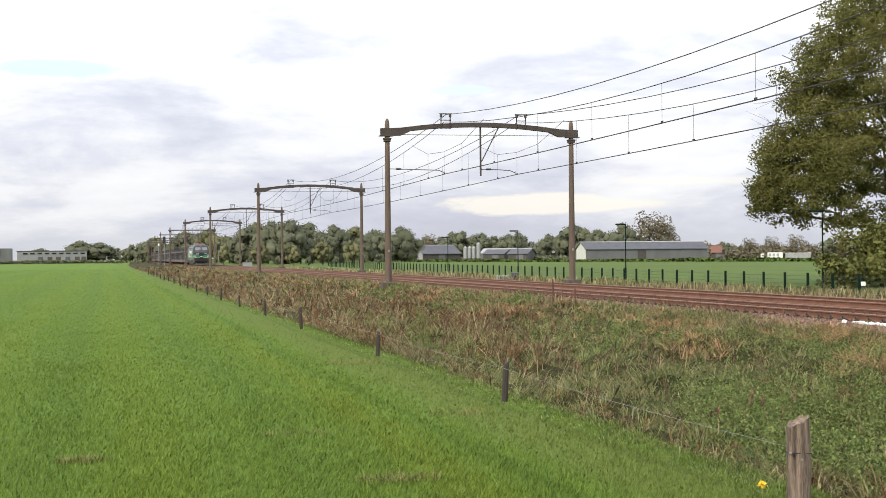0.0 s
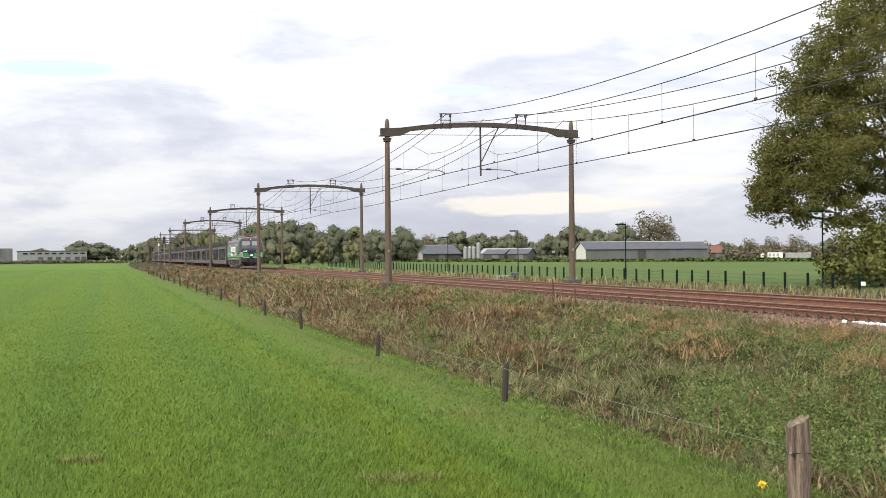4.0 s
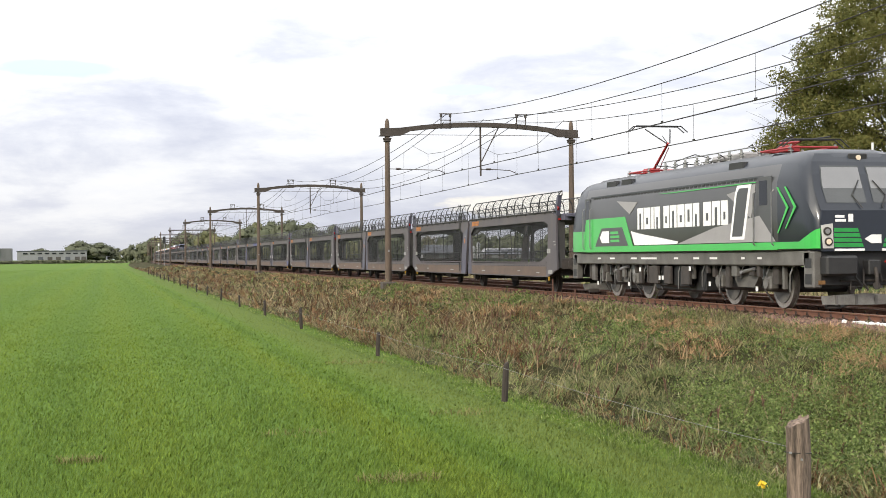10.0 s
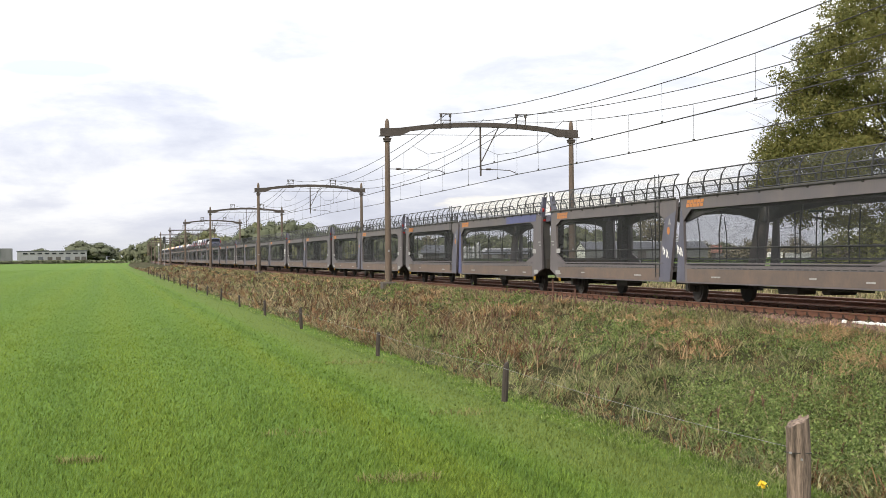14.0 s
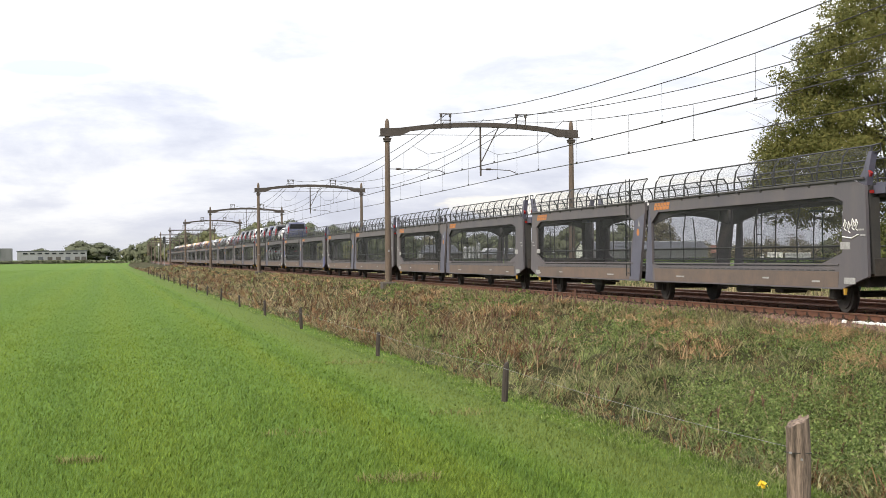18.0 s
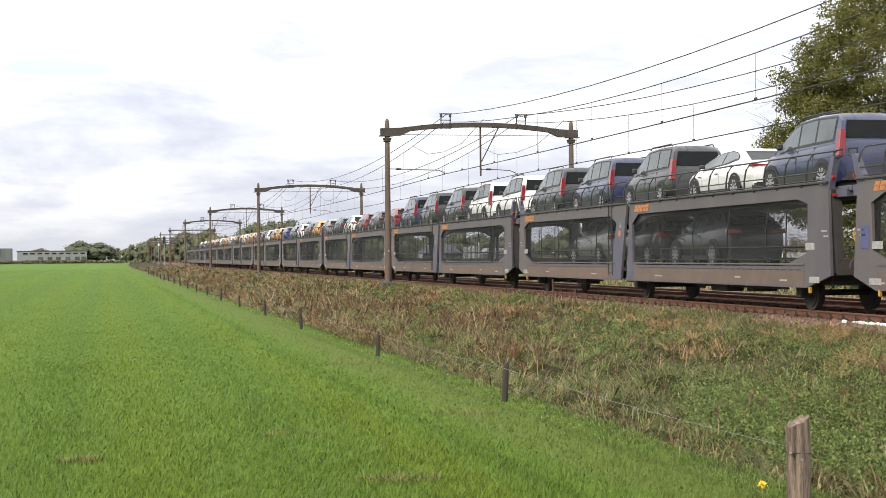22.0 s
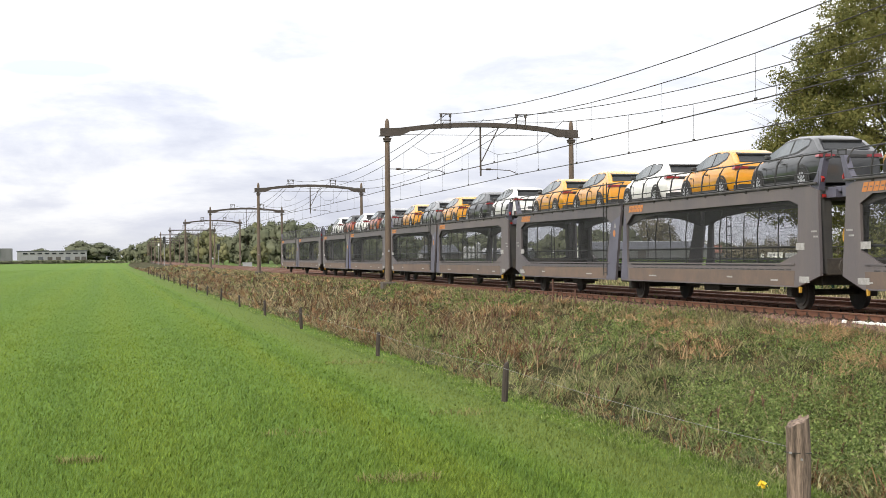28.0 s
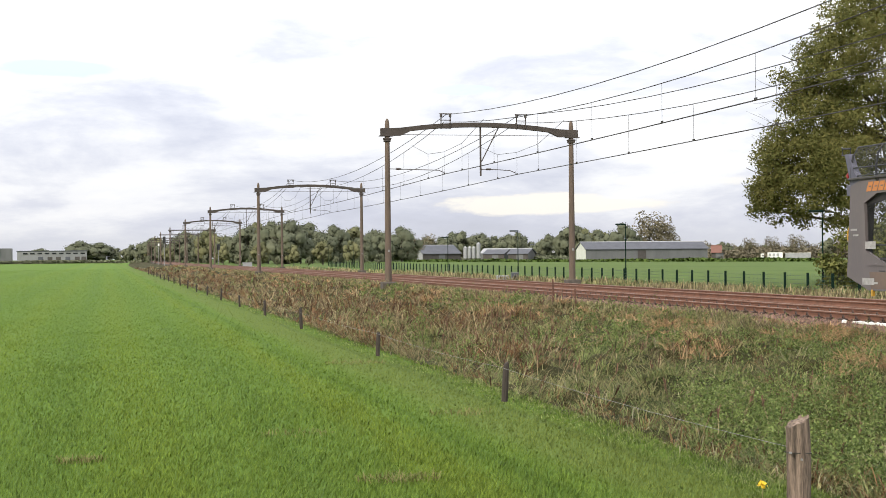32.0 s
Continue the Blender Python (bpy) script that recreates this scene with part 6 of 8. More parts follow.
LOADS = {
    12: [(V, "dark blue"), (S_, "white"), (V, "dark grey"), (V, "dark blue"), (V, "dark grey")],
    13: [(V, "white"), (V, "white"), (V, "dark grey"), (V, "dark grey"), (V, "dark blue")],
    14: [(H, "red"), (H, "dark grey"), (H, "red"), (H, "white"), (H, "dark grey")],
    15: [(H, "silver grey"), (H, "yellow"), (H, "dark grey"), (H, "white"), (H, "silver grey")],
    16: [(H, "bright blue"), (H, "yellow"), (H, "yellow"), (H, "white"), (H, "dark grey")],
    17: [(H, "red"), (H, "yellow"), (H, "yellow"), (H, "white"), (H, "yellow")],
    18: [(H, "dark grey"), (H, "yellow"), (H, "white"), (H, "yellow"), (H, "yellow")],
    19: [(H, "white"), (H, "dark grey"), (H, "yellow"), (H, "silver grey"), (H, "yellow")],
    20: [(H, "silver grey"), (H, "orange"), (H, "white"), (H, "orange"), (H, "white")],
}
SLOTS = {"hatchback": (-12.2, -7.2, -2.25, 3.1, 8.3), "van": (-13.0, -7.65, -2.6, 3.4, 8.4), "sedan": (-12.6, -7.7, -2.6, 3.2, 8.2)}
for w, load in LOADS.items():
    for k, (kind, paint) in enumerate(load):
        TRAIN.append((car(kind, paint), 27.0 * (w - 1) + SLOTS[kind][k] + 0.25 * math.sin(7.0 * w + 3.0 * k), 2.79))
for slot, kind, paint in ((-6.3, "suv", "dark grey"), (-1.2, "suv", "dark grey"), (3.5, "suv", "silver grey")):
    c = car(kind, paint)
    tagged(c, f"new {paint} sport utility car on the lower wagon deck")
    TRAIN.append((c, 27.0 * 11 + slot, 0.985))

# ---- plants ----
M_OAK = mat("oak_leaves", (0.062, 0.09, 0.022), (0.225, 0.195, 0.062), 0.7, scale=0.35, fine=6.0, bump=0.0, spread=0.9, island=0.4, through_light=0.42, spec=0.2)
M_IVY = mat("dark_shrub_leaves", (0.06, 0.085, 0.022), (0.2, 0.19, 0.055), 0.7, scale=0.6, fine=6.0, bump=0.0, spread=0.9, island=0.5, through_light=0.3, spec=0.2)
# far foliage: aerial haze is put into these paler, greyer leaf colours
M_HAZED_LEAF = [mat("hazed_far_leaves_" + nm, a, b, 0.85, scale=0.12, fine=2.0, bump=0.0, spread=0.6, island=0.3, through_light=0.2, spec=0.1) for nm, a, b in (
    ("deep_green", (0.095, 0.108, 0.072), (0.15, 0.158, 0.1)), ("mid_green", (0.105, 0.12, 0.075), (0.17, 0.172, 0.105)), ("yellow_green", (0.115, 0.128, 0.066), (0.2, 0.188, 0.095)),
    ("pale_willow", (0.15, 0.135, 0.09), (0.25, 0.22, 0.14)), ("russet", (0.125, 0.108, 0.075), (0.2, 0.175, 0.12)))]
M_BARK = mat("tree_bark", (0.055, 0.045, 0.035), (0.03, 0.025, 0.02), 0.95, scale=3.0, fine=25.0, bump=0.6, stretch=(3, 3, 0.8))
M_REED = mat("dry_reed", (0.045, 0.034, 0.018), (0.46, 0.37, 0.21), 0.8, scale=0.8, fine=5.0, bump=0.0, island=0.88, through_light=0.25, spec=0.2)
M_RUSSET = mat("russet_dead_stalks", (0.06, 0.034, 0.018), (0.27, 0.155, 0.08), 0.9, scale=0.8, fine=5.0, bump=0.0, island=0.88, through_light=0.15, spec=0.1)
M_BLADE = mat("bank_grass", (0.024, 0.036, 0.011), (0.4, 0.37, 0.17), 0.75, scale=0.6, fine=5.0, bump=0.0, island=0.88, through_light=0.3, spec=0.2)
M_NETTLE = mat("nettle_leaves", (0.036, 0.066, 0.016), (0.26, 0.325, 0.1), 0.75, scale=0.8, fine=5.0, bump=0.0, island=0.75, through_light=0.3, spec=0.2)
M_FRESH = mat("fresh_bank_grass", (0.028, 0.054, 0.013), (0.34, 0.395, 0.14), 0.75, scale=0.8, fine=5.0, bump=0.0, island=0.88, through_light=0.3, spec=0.2)
M_STRAW = mat("matted_orange_straw", (0.15, 0.08, 0.038), (0.62, 0.42, 0.23), 0.85, scale=0.8, fine=5.0, bump=0.0, island=0.75, through_light=0.2, spec=0.1)
M_PALE = mat("pale_reed_leaf", (0.17, 0.16, 0.08), (0.46, 0.42, 0.27), 0.7, scale=0.8, fine=5.0, bump=0.0, island=0.8, through_light=0.2, spec=0.3)
M_PLUME = mat("brown_reed_plume", (0.05, 0.028, 0.02), (0.2, 0.12, 0.08), 0.9, scale=0.8, fine=5.0, bump=0.0, island=0.85, through_light=0.2, spec=0.1)
M_TURF = mat("meadow_blades", (0.056, 0.1, 0.009), (0.192, 0.28, 0.045), 0.7, scale=0.5, fine=4.0, bump=0.0, spread=1.6, stretch=(1, 0.09, 1), island=0.8, through_light=0.35, spec=0.2)
mown(M_TURF, MOWN)


def ribbons(n, x, y, z, h, w, lean, droop, way=None):
    """Bent tapering blades: five points, three triangles each."""
    a = RNG.random(n) * 6.283 if way is None else way
    dx, dy = np.cos(a), np.sin(a)
    px, py = -dy, dx
    r = lean * (0.3 + RNG.random(n))
    base = np.stack([x, y, z], -1)
    mid = base + np.stack([dx * r * h * 0.42, dy * r * h * 0.42, h * (0.58 + 0.14 * RNG.random(n))], -1)
    tip = base + np.stack([dx * r * h, dy * r * h, h * (1 - droop * RNG.random(n))], -1)
    side = np.stack([px * w, py * w, 0 * w], -1)
    v = np.stack([base - side * 0.5, base + side * 0.5, mid - side * 0.42, mid + side * 0.42, tip], 1)
    f = np.array([(0, 1, 3), (0, 3, 2), (2, 3, 4)])[None] + 5 * np.arange(n)[:, None, None]
    return v.reshape(-1, 3), f.reshape(-1, 3)


def leaves(n, centre, normal_up=0.3, size=0.2, var=0.5, long=1.35):
    """Leaf sprays as small kinked quads about given points."""
    d = RNG.normal(size=(n, 3))
    d[:, 2] += normal_up * 2
    d /= np.linalg.norm(d, axis=1, keepdims=True)
    t = RNG.normal(size=(n, 3))
    u = np.cross(d, t)
    u /= np.linalg.norm(u, axis=1, keepdims=True) + 1e-9
    v = np.cross(d, u)
    s = (np.asarray(size) * (1 - var / 2 + var * RNG.random(n)))[:, None]
    q = np.stack([centre - u * s * long * 0.5, centre + v * s * 0.5 + d * s * 0.12, centre + u * s * long * 0.5, centre - v * s * 0.5 + d * s * 0.12], 1)
    return q.reshape(-1, 3), (np.arange(4)[None] + 4 * np.arange(n)[:, None])


def clump_normals(v, centre, up):
    """Shading normals that point out of a clump, or upwards with some scatter."""
    k = len(v) // 4
    if centre is None:
        d = RNG.normal(size=(k, 3)) * 0.45 + np.array([0, -0.2, up])
    else:
        mid = v.reshape(-1, 4, 3).mean(1)
        d = mid - centre
        d /= np.linalg.norm(d, axis=1, keepdims=True) + 1e-9
        d += RNG.normal(size=(k, 3)) * 0.4 + np.array([0, 0, up])
    d /= np.linalg.norm(d, axis=1, keepdims=True)
    return np.repeat(d, 4, axis=0)


def near_far(n, y0, y1):
    """Distances, thinning out with the square of the way off."""
    return 1 / (1 / y1 + RNG.random(n) * (1 / y0 - 1 / y1))


def ground_many(x, y):
    return np.array([ground_z(a, b) for a, b in zip(x, y)])


def patch(x, y, s, seed):
    return np.array([noise.noise(Vector((a * s * 1.3, b * s * 0.3, seed))) for a, b in zip(x, y)])


def mounds(x, y):
    return np.array([hummock(a, b) for a, b in zip(x, y)])


def lumpy_normals(x, y):
    """Tilt of the hummocks' sides."""
    return np.stack([-2.2 * (mounds(x + 0.12, y) - mounds(x - 0.12, y)), -1.6 * (mounds(x, y + 0.4) - mounds(x, y - 0.4)), 0 * x], -1)


def bank_stuff(name, label, material, n, keep, hgt, wid, lean, droop, x0=6.15, x1=14.75, y0=11.0, y1=330.0):
    y = near_far(n, y0, y1)
    x = x0 + (x1 - x0) * RNG.random(n)
    k = keep(x, y)
    x, y = x[k], y[k]
    h = hgt(x, y) * (0.55 + 0.75 * RNG.random(len(x)))
    w = np.maximum(wid, y * 0.00048) * (0.7 + 0.7 * RNG.random(len(x)))
    b = np.array([bend(q) for q in y])
    lift = 0.06 * mounds(x, y) * taper(x)
    v, f = ribbons(len(x), x + b, y, ground_many(x, y) - 0.05 + lift, h, w, lean, droop)
    up = np.repeat(RNG.normal(size=(len(x), 3)) * 0.7 + np.array([-0.14, -0.3, 0.85]) + lumpy_normals(x, y), 5, axis=0)
    up /= np.linalg.norm(up, axis=1, keepdims=True)
    return tagged(part(name, quick(name, v, f, material, up, (-0.25, -1.0, 0.3)), None), label, "grass", kind="stuff")


def taper(x):
    """Lower growth at both edges of the bank."""
    return np.interp(x, (6.1, 6.5, 9.5, 12.5, 14.4, 15.0), (0.5, 1.0, 1.05, 0.95, 0.9, 0.35))


def reedy(x, y):
    """Share of tall dry reed: it stands along the fence away from the camera."""
    return np.clip((y - 21 - 1.3 * np.maximum(0, x - 8)) / 14, 0, 1) * np.interp(x, (6.2, 6.6, 10.5, 13.0), (1, 1, 1, 0.4))


def tussocks(name, label, material, n, blades, keep, size, wid, lean=1.3, droop=0.8, x0=6.15, x1=14.75, y0=11.0, y1=330.0, lift=0.0):
    """Tufts of bent blades that fall about a common side, which drifts along the bank."""
    y = near_far(n, y0, y1)
    x = x0 + (x1 - x0) * RNG.random(n)
    k = keep(x, y) & (RNG.random(n) < 0.15 + 1.3 * mounds(x, y))
    x, y = x[k], y[k]
    fall = 7.0 * patch(x, y, 0.22, 50.0) + 2.5 * RNG.random(len(x))
    s = size(x, y) * taper(x) * (0.55 + 0.7 * RNG.random(len(x)) + 0.5 * patch(x, y, 1.3, 71.0))
    z = ground_many(x, y) - 0.05 + lift + 0.06 * mounds(x, y) * taper(x)
    tilt = lumpy_normals(x, y)
    i = np.repeat(np.arange(len(x)), blades)
    a = RNG.random(len(i)) * 6.283
    r = s[i] * 0.45 * np.sqrt(RNG.random(len(i)))
    way = np.arctan2(np.sin(a) + 0.9 * np.sin(fall[i]), np.cos(a) + 0.9 * np.cos(fall[i]))
    b = np.array([bend(q) for q in y])[i]
    h = s[i] * (0.25 + 0.9 * RNG.random(len(i)) ** 1.5)
    w = np.maximum(wid, y[i] * 0.00046) * (0.6 + 0.8 * RNG.random(len(i)))
    v, f = ribbons(len(i), x[i] + r * np.cos(a) + b, y[i] + r * np.sin(a), z[i], h, w, lean, droop, way)
    up = RNG.normal(size=(len(i), 3)) * 0.75 + np.stack([0.6 * np.cos(way) - 0.12, 0.6 * np.sin(way) - 0.28, 0 * way + 0.8], -1) + tilt[i]
    up /= np.linalg.norm(up, axis=1, keepdims=True)
    return tagged(part(name, quick(name, v, f, material, np.repeat(up, 5, axis=0), (-0.25, -1.0, 0.3)), None), label, "grass", kind="stuff")


def lush(x, y):
    """Where the fresh green growth stands: the near end and the foot of the bank."""
    return np.clip(0.25 + 0.55 * patch(x, y, 0.42, 21.0) + np.interp(y, (12, 30, 60), (0.5, 0.4, 0.0)), 0, 1)


bank_stuff("bank_grass", "short tangled green grass on the railway bank", M_BLADE, 36000, lambda x, y: patch(x, y, 0.5, 1.0) + 0.6 > RNG.random(len(x)) * 0.9 - 0.1, lambda x, y: 0.2 * taper(x), 0.012, 2.0, 0.8, x1=15.0)
tussocks("grass_tufts", "fallen olive-green grass tufts on the railway bank", M_BLADE, 7000, 16, lambda x, y: patch(x, y, 0.5, 1.0) + 0.5 > RNG.random(len(x)), lambda x, y: 0.24 + 0.14 * reedy(x, y), 0.0095, 2.4, 0.95, x1=15.0, x0=6.4)
tussocks("fresh_tufts", "fresh green grass tufts on the railway bank", M_FRESH, 11000, 13, lambda x, y: RNG.random(len(x)) < lush(x, y), lambda x, y: 0.23 + 0 * x, 0.009, 2.1, 0.9, x1=15.0, x0=6.4)
tussocks("reed_tufts", "dry straw-coloured reeds along the ditch", M_REED, 7500, 13, lambda x, y: RNG.random(len(x)) < 0.02 + 0.6 * reedy(x, y) + 0.4 * patch(x, y, 0.4, 4.0), lambda x, y: 0.26 + 0.3 * reedy(x, y), 0.010, 2.2, 0.95, x0=6.4)
tussocks("dead_stalks", "russet dead stalks among the reeds", M_RUSSET, 7500, 13, lambda x, y: (patch(x, y, 0.36, 8.0) + 0.2 * reedy(x, y) > np.interp(y, (12, 28, 45), (0.26, 0.16, -0.05)) + 0.4 * RNG.random(len(x))) | ((x < 7.0) & (patch(x, y, 0.5, 41.0) + 0.5 > RNG.random(len(x)))), lambda x, y: 0.26 + 0.26 * reedy(x, y), 0.009, 1.7, x0=6.3)
tussocks("straw_mats", "flattened orange-brown straw by the ballast", M_STRAW, 9000, 24, lambda x, y: (patch(x, y, 0.75, 12.0) > 0.03 + 0.12 * RNG.random(len(x))) & (x > 10.0 + 2.5 * RNG.random(len(x))), lambda x, y: 0.27 + 0 * x, 0.010, 2.8, 0.95, x1=15.1, lift=0.13)
bank_stuff("pale_leaves", "single pale reed leaves lying on the bank", M_PALE, 6000, lambda x, y: patch(x, y, 0.7, 17.0) + 0.35 > RNG.random(len(x)), lambda x, y: 0.26 * taper(x), 0.010, 2.0, 0.9)
bank_stuff("verge_grass", "rough grass along the far side of the track", M_BLADE, 20000, lambda x, y: x > 0, lambda x, y: np.interp(x, (24.6, 27, 34, 37), (0.15, 0.3, 0.45, 0.5)), 0.012, 0.7, 0.4, 24.6, 37.0, 28.0, 330.0)
bank_stuff("verge_straw", "pale dry grass along the green fence", M_REED, 14000, lambda x, y: patch(x, y, 0.2, 3.0) > 0.05, lambda x, y: 0.6 + 0 * x, 0.012, 0.6, 0.4, 28.0, 37.0, 40.0, 300.0)

bank_stuff("shoulder_grass", "grass and straw creeping over the ballast shoulder", M_BLADE, 30000, lambda x, y: patch(x, y, 0.6, 31.0) + 0.3 > 0.5 * RNG.random(len(x)) + 0.6 * (x - 14.3 - 0.03 * np.minimum(y - 28, 60)), lambda x, y: 0.3 + 0 * x, 0.010, 1.2, 0.6, 13.4, 15.9, 20.0, 330.0)
bank_stuff("shoulder_straw", "dry straw lying on the ballast shoulder", M_REED, 24000, lambda x, y: patch(x, y, 0.6, 37.0) + 0.15 > 0.5 * RNG.random(len(x)) + 0.6 * (x - 14.3 - 0.03 * np.minimum(y - 28, 60)), lambda x, y: 0.26 + 0 * x, 0.010, 1.8, 0.8, 13.4, 15.6, 20.0, 330.0)
bank_stuff("meadow_fringe", "longer grass along the foot of the bank", M_FRESH, 16000, lambda x, y: x < 6.15 + 0.5 * patch(x, y, 0.8, 44.0), lambda x, y: np.interp(x, (5.6, 6.3), (0.05, 0.12)), 0.007, 1.2, 0.7, 5.6, 6.35, 11.0, 200.0)

# reed plumes: a thin stalk with a drooping brown head of a few ribbons
n = 2600
y = near_far(n, 15.0, 240.0)
x = 6.3 + 7.4 * RNG.random(n)
k = RNG.random(n) < 0.04 + 0.8 * reedy(x, y) * np.clip(0.6 + patch(x, y, 0.5, 91.0), 0, 1)
x, y = x[k], y[k]
n = len(x)
way = 0.2 + 1.2 * RNG.normal(size=n)
h = (0.34 + 0.34 * RNG.random(n)) * np.interp(x, (6.3, 7.0, 11.0, 13.7), (0.75, 1.0, 1.0, 0.6))
z = ground_many(x, y)
b = np.array([bend(q) for q in y])
tilt = 0.7 * h * (0.2 + RNG.random(n))
stalk = np.stack([x + b, y, z - 0.05], -1)
head = stalk + np.stack([np.cos(way) * tilt, np.sin(way) * tilt, h], -1)
side = np.stack([0 * x + 0.003 + y * 0.00006, 0 * x, 0 * x], -1)
v = np.stack([stalk - side, stalk + side, head + side, head - side], 1).reshape(-1, 3)
tagged(part("reed_stalks", quick("reed_stalks", v, np.arange(4 * n).reshape(-1, 4), M_REED), None), "thin dry reed stalks on the bank", "reeds", kind="stuff")
i = np.repeat(np.arange(n), 7)
m7 = len(i)
at = head[i] - (head - stalk)[i] * (0.26 * RNG.random(m7))[:, None]
v, f = ribbons(m7, at[:, 0], at[:, 1], at[:, 2] - 0.02, 0.10 + 0.08 * RNG.random(m7), np.maximum(0.016, y[i] * 0.0005), 0.9, 0.5, way[i] + 0.5 * RNG.normal(size=m7))
tagged(part("reed_plumes", quick("reed_plumes", v, f, M_PLUME), None), "dark brown drooping reed plumes", "reeds", kind="stuff")

# nettles and other leafy weeds: whorls of leaves on upright stems, in patches near the camera
n = 15000
y = near_far(n, 11.5, 120)
x = 6.8 + 8.0 * RNG.random(n)
k = patch(x, y, 0.5, 61.0) + 0.35 * (RNG.random(n) - 0.5) + np.interp(x, (7, 10, 13), (-0.05, 0.08, 0.14)) > 0.19 + 0.006 * np.maximum(0, y - 24)
x, y = x[k], y[k]
h = (0.28 + 0.4 * RNG.random(len(x))) * taper(x) * (0.55 + 0.9 * np.clip(patch(x, y, 1.2, 2.0) + 0.5, 0, 1))
i = np.repeat(np.arange(len(x)), 13)
u = RNG.random(len(i)) ** 0.7
a = RNG.random(len(i)) * 6.283
spread = 0.03 + 0.06 * (1 - u)
centre = np.stack([x[i] + spread * np.cos(a), y[i] + spread * np.sin(a), ground_many(x, y)[i] + h[i] * u], -1)
v, f = leaves(len(i), centre, 0.45, np.maximum(0.028, y[i] * 0.0011) * (1.25 - 0.6 * u), 0.7, 1.7)
nettle_up = RNG.normal(size=(len(i), 3)) * 0.75 + np.array([-0.1, -0.25, 0.7])
nettle_up /= np.linalg.norm(nettle_up, axis=1, keepdims=True)
tagged(part("nettles", quick("nettles", v, f, M_NETTLE, np.repeat(nettle_up, 4, axis=0)), None), "dark green nettles growing on the bank", "weeds", kind="stuff")

# meadow blades
n = 245000
y = near_far(n, 11.0, 330.0)
x = -0.075 * y - 0.4 + RNG.random(n) * (0.075 * y + 0.4 + 6.35)
h = (0.012 + 0.06 * RNG.random(n) ** 1.6 + 0.02 * np.clip(patch(x, y, 0.7, 6.0), 0, 1)) * np.interp(x, (3.9, 4.6, 5.9, 6.3), (1.0, 0.6, 0.7, 1.4)) * np.interp(y, (13, 22, 60), (0.9, 0.7, 0.45))
w = np.maximum(0.0062, y * 0.00044) * (0.6 + 0.8 * RNG.random(n))
a = RNG.random(n) * 6.283
base = np.stack([x, y, ground_many(x, y) - 0.008], -1)
side = np.stack([np.cos(a) * w, np.sin(a) * w, 0 * a], -1)
tip = base + np.stack([(RNG.random(n) - 0.3) * h * 1.5, (RNG.random(n) - 0.5) * h * 1.5, h + 0.014], -1)
v = np.stack([base - side, base + side, tip], 1).reshape(-1, 3)
blade_up = RNG.normal(size=(n, 3)) * 0.62 + np.array([-0.1, -0.25, 0.85])
blade_up /= np.linalg.norm(blade_up, axis=1, keepdims=True)
tagged(part("meadow_grass", quick("meadow_grass", v, np.arange(3 * n).reshape(-1, 3), M_TURF, np.repeat(blade_up, 3, axis=0), (-0.25, -1.0, 0.3)), None), "short bright green meadow grass", "grass", kind="stuff")

# weedy tufts in the meadow
M_TUFT = mat("tuft_straw", (0.12, 0.13, 0.045), (0.22, 0.18, 0.085), 0.85, scale=2.0, bump=0.0, island=0.7, spec=0.1)
for tx, ty, rad, nb in ((2.75, 14.2, 0.26, 300), (-0.28, 16.5, 0.18, 150), (4.95, 30.2, 0.42, 170), (4.7, 20.0, 0.3, 110), (2.2, 18.2, 0.3, 90)):
    r, a = rad * np.sqrt(RNG.random(nb)), RNG.random(nb) * 6.283
    v, f = ribbons(nb, tx + r * np.cos(a) * 1.6, ty + r * np.sin(a), np.full(nb, -0.81), 0.05 + 0.09 * RNG.random(nb), np.full(nb, 0.008), 1.4, 0.6)
    tagged(part("grass_tuft", quick("grass_tuft", v, f, M_TUFT), None), "low tuft of weeds and dry grass in the meadow", "grass", "meadow tufts")

# a yellow flower at the foot of the near post
fl = thing("yellow_flower", "small yellow wild flower in the grass by the fence post", "flower", at=pose(5.6, 12.25, -0.8))
part("stem", Mesh().tube([(0, 0, 0), (0.01, 0, 0.12)], 0.005, 5), M_BLADE, fl)
v, f = leaves(26, np.stack([0.07 * (RNG.random(26) - 0.5), 0.07 * (RNG.random(26) - 0.5), 0.12 + 0.05 * RNG.random(26)], -1), 0.5, 0.035, 0.4, 1.0)
part("petals", quick("petals", v, f, mat("yellow_petals", (0.7, 0.5, 0.02), (0.6, 0.4, 0.02), 0.7, bump=0.0)), None, fl, "bright yellow petals")


def branch(m, p, d, length, r, depth, ends):
    """A limb with side limbs; ends collects where foliage sits."""
    q = [Vector(p)]
    dd = Vector(d).normalized()
    steps = 4
    for k in range(steps):
        dd = (dd + Vector((RNG.normal() * 0.16, RNG.normal() * 0.16, RNG.normal() * 0.1 + 0.04))).normalized()
        q.append(q[-1] + dd * length / steps)
    m.tube(q, r, 6 if depth > 1 else 4, r * 0.5)
    ends.append(tuple(q[-1]))
    if depth > 0:
        for k in range(3):
            at = q[1 + (k % 4)] if depth > 1 else q[2 + k % 3]
            nd = (dd + Vector((RNG.normal(), RNG.normal(), RNG.normal() * 0.5 + 0.1)) * 0.75).normalized()
            branch(m, at, nd, length * 0.62, r * 0.5, depth - 1, ends)


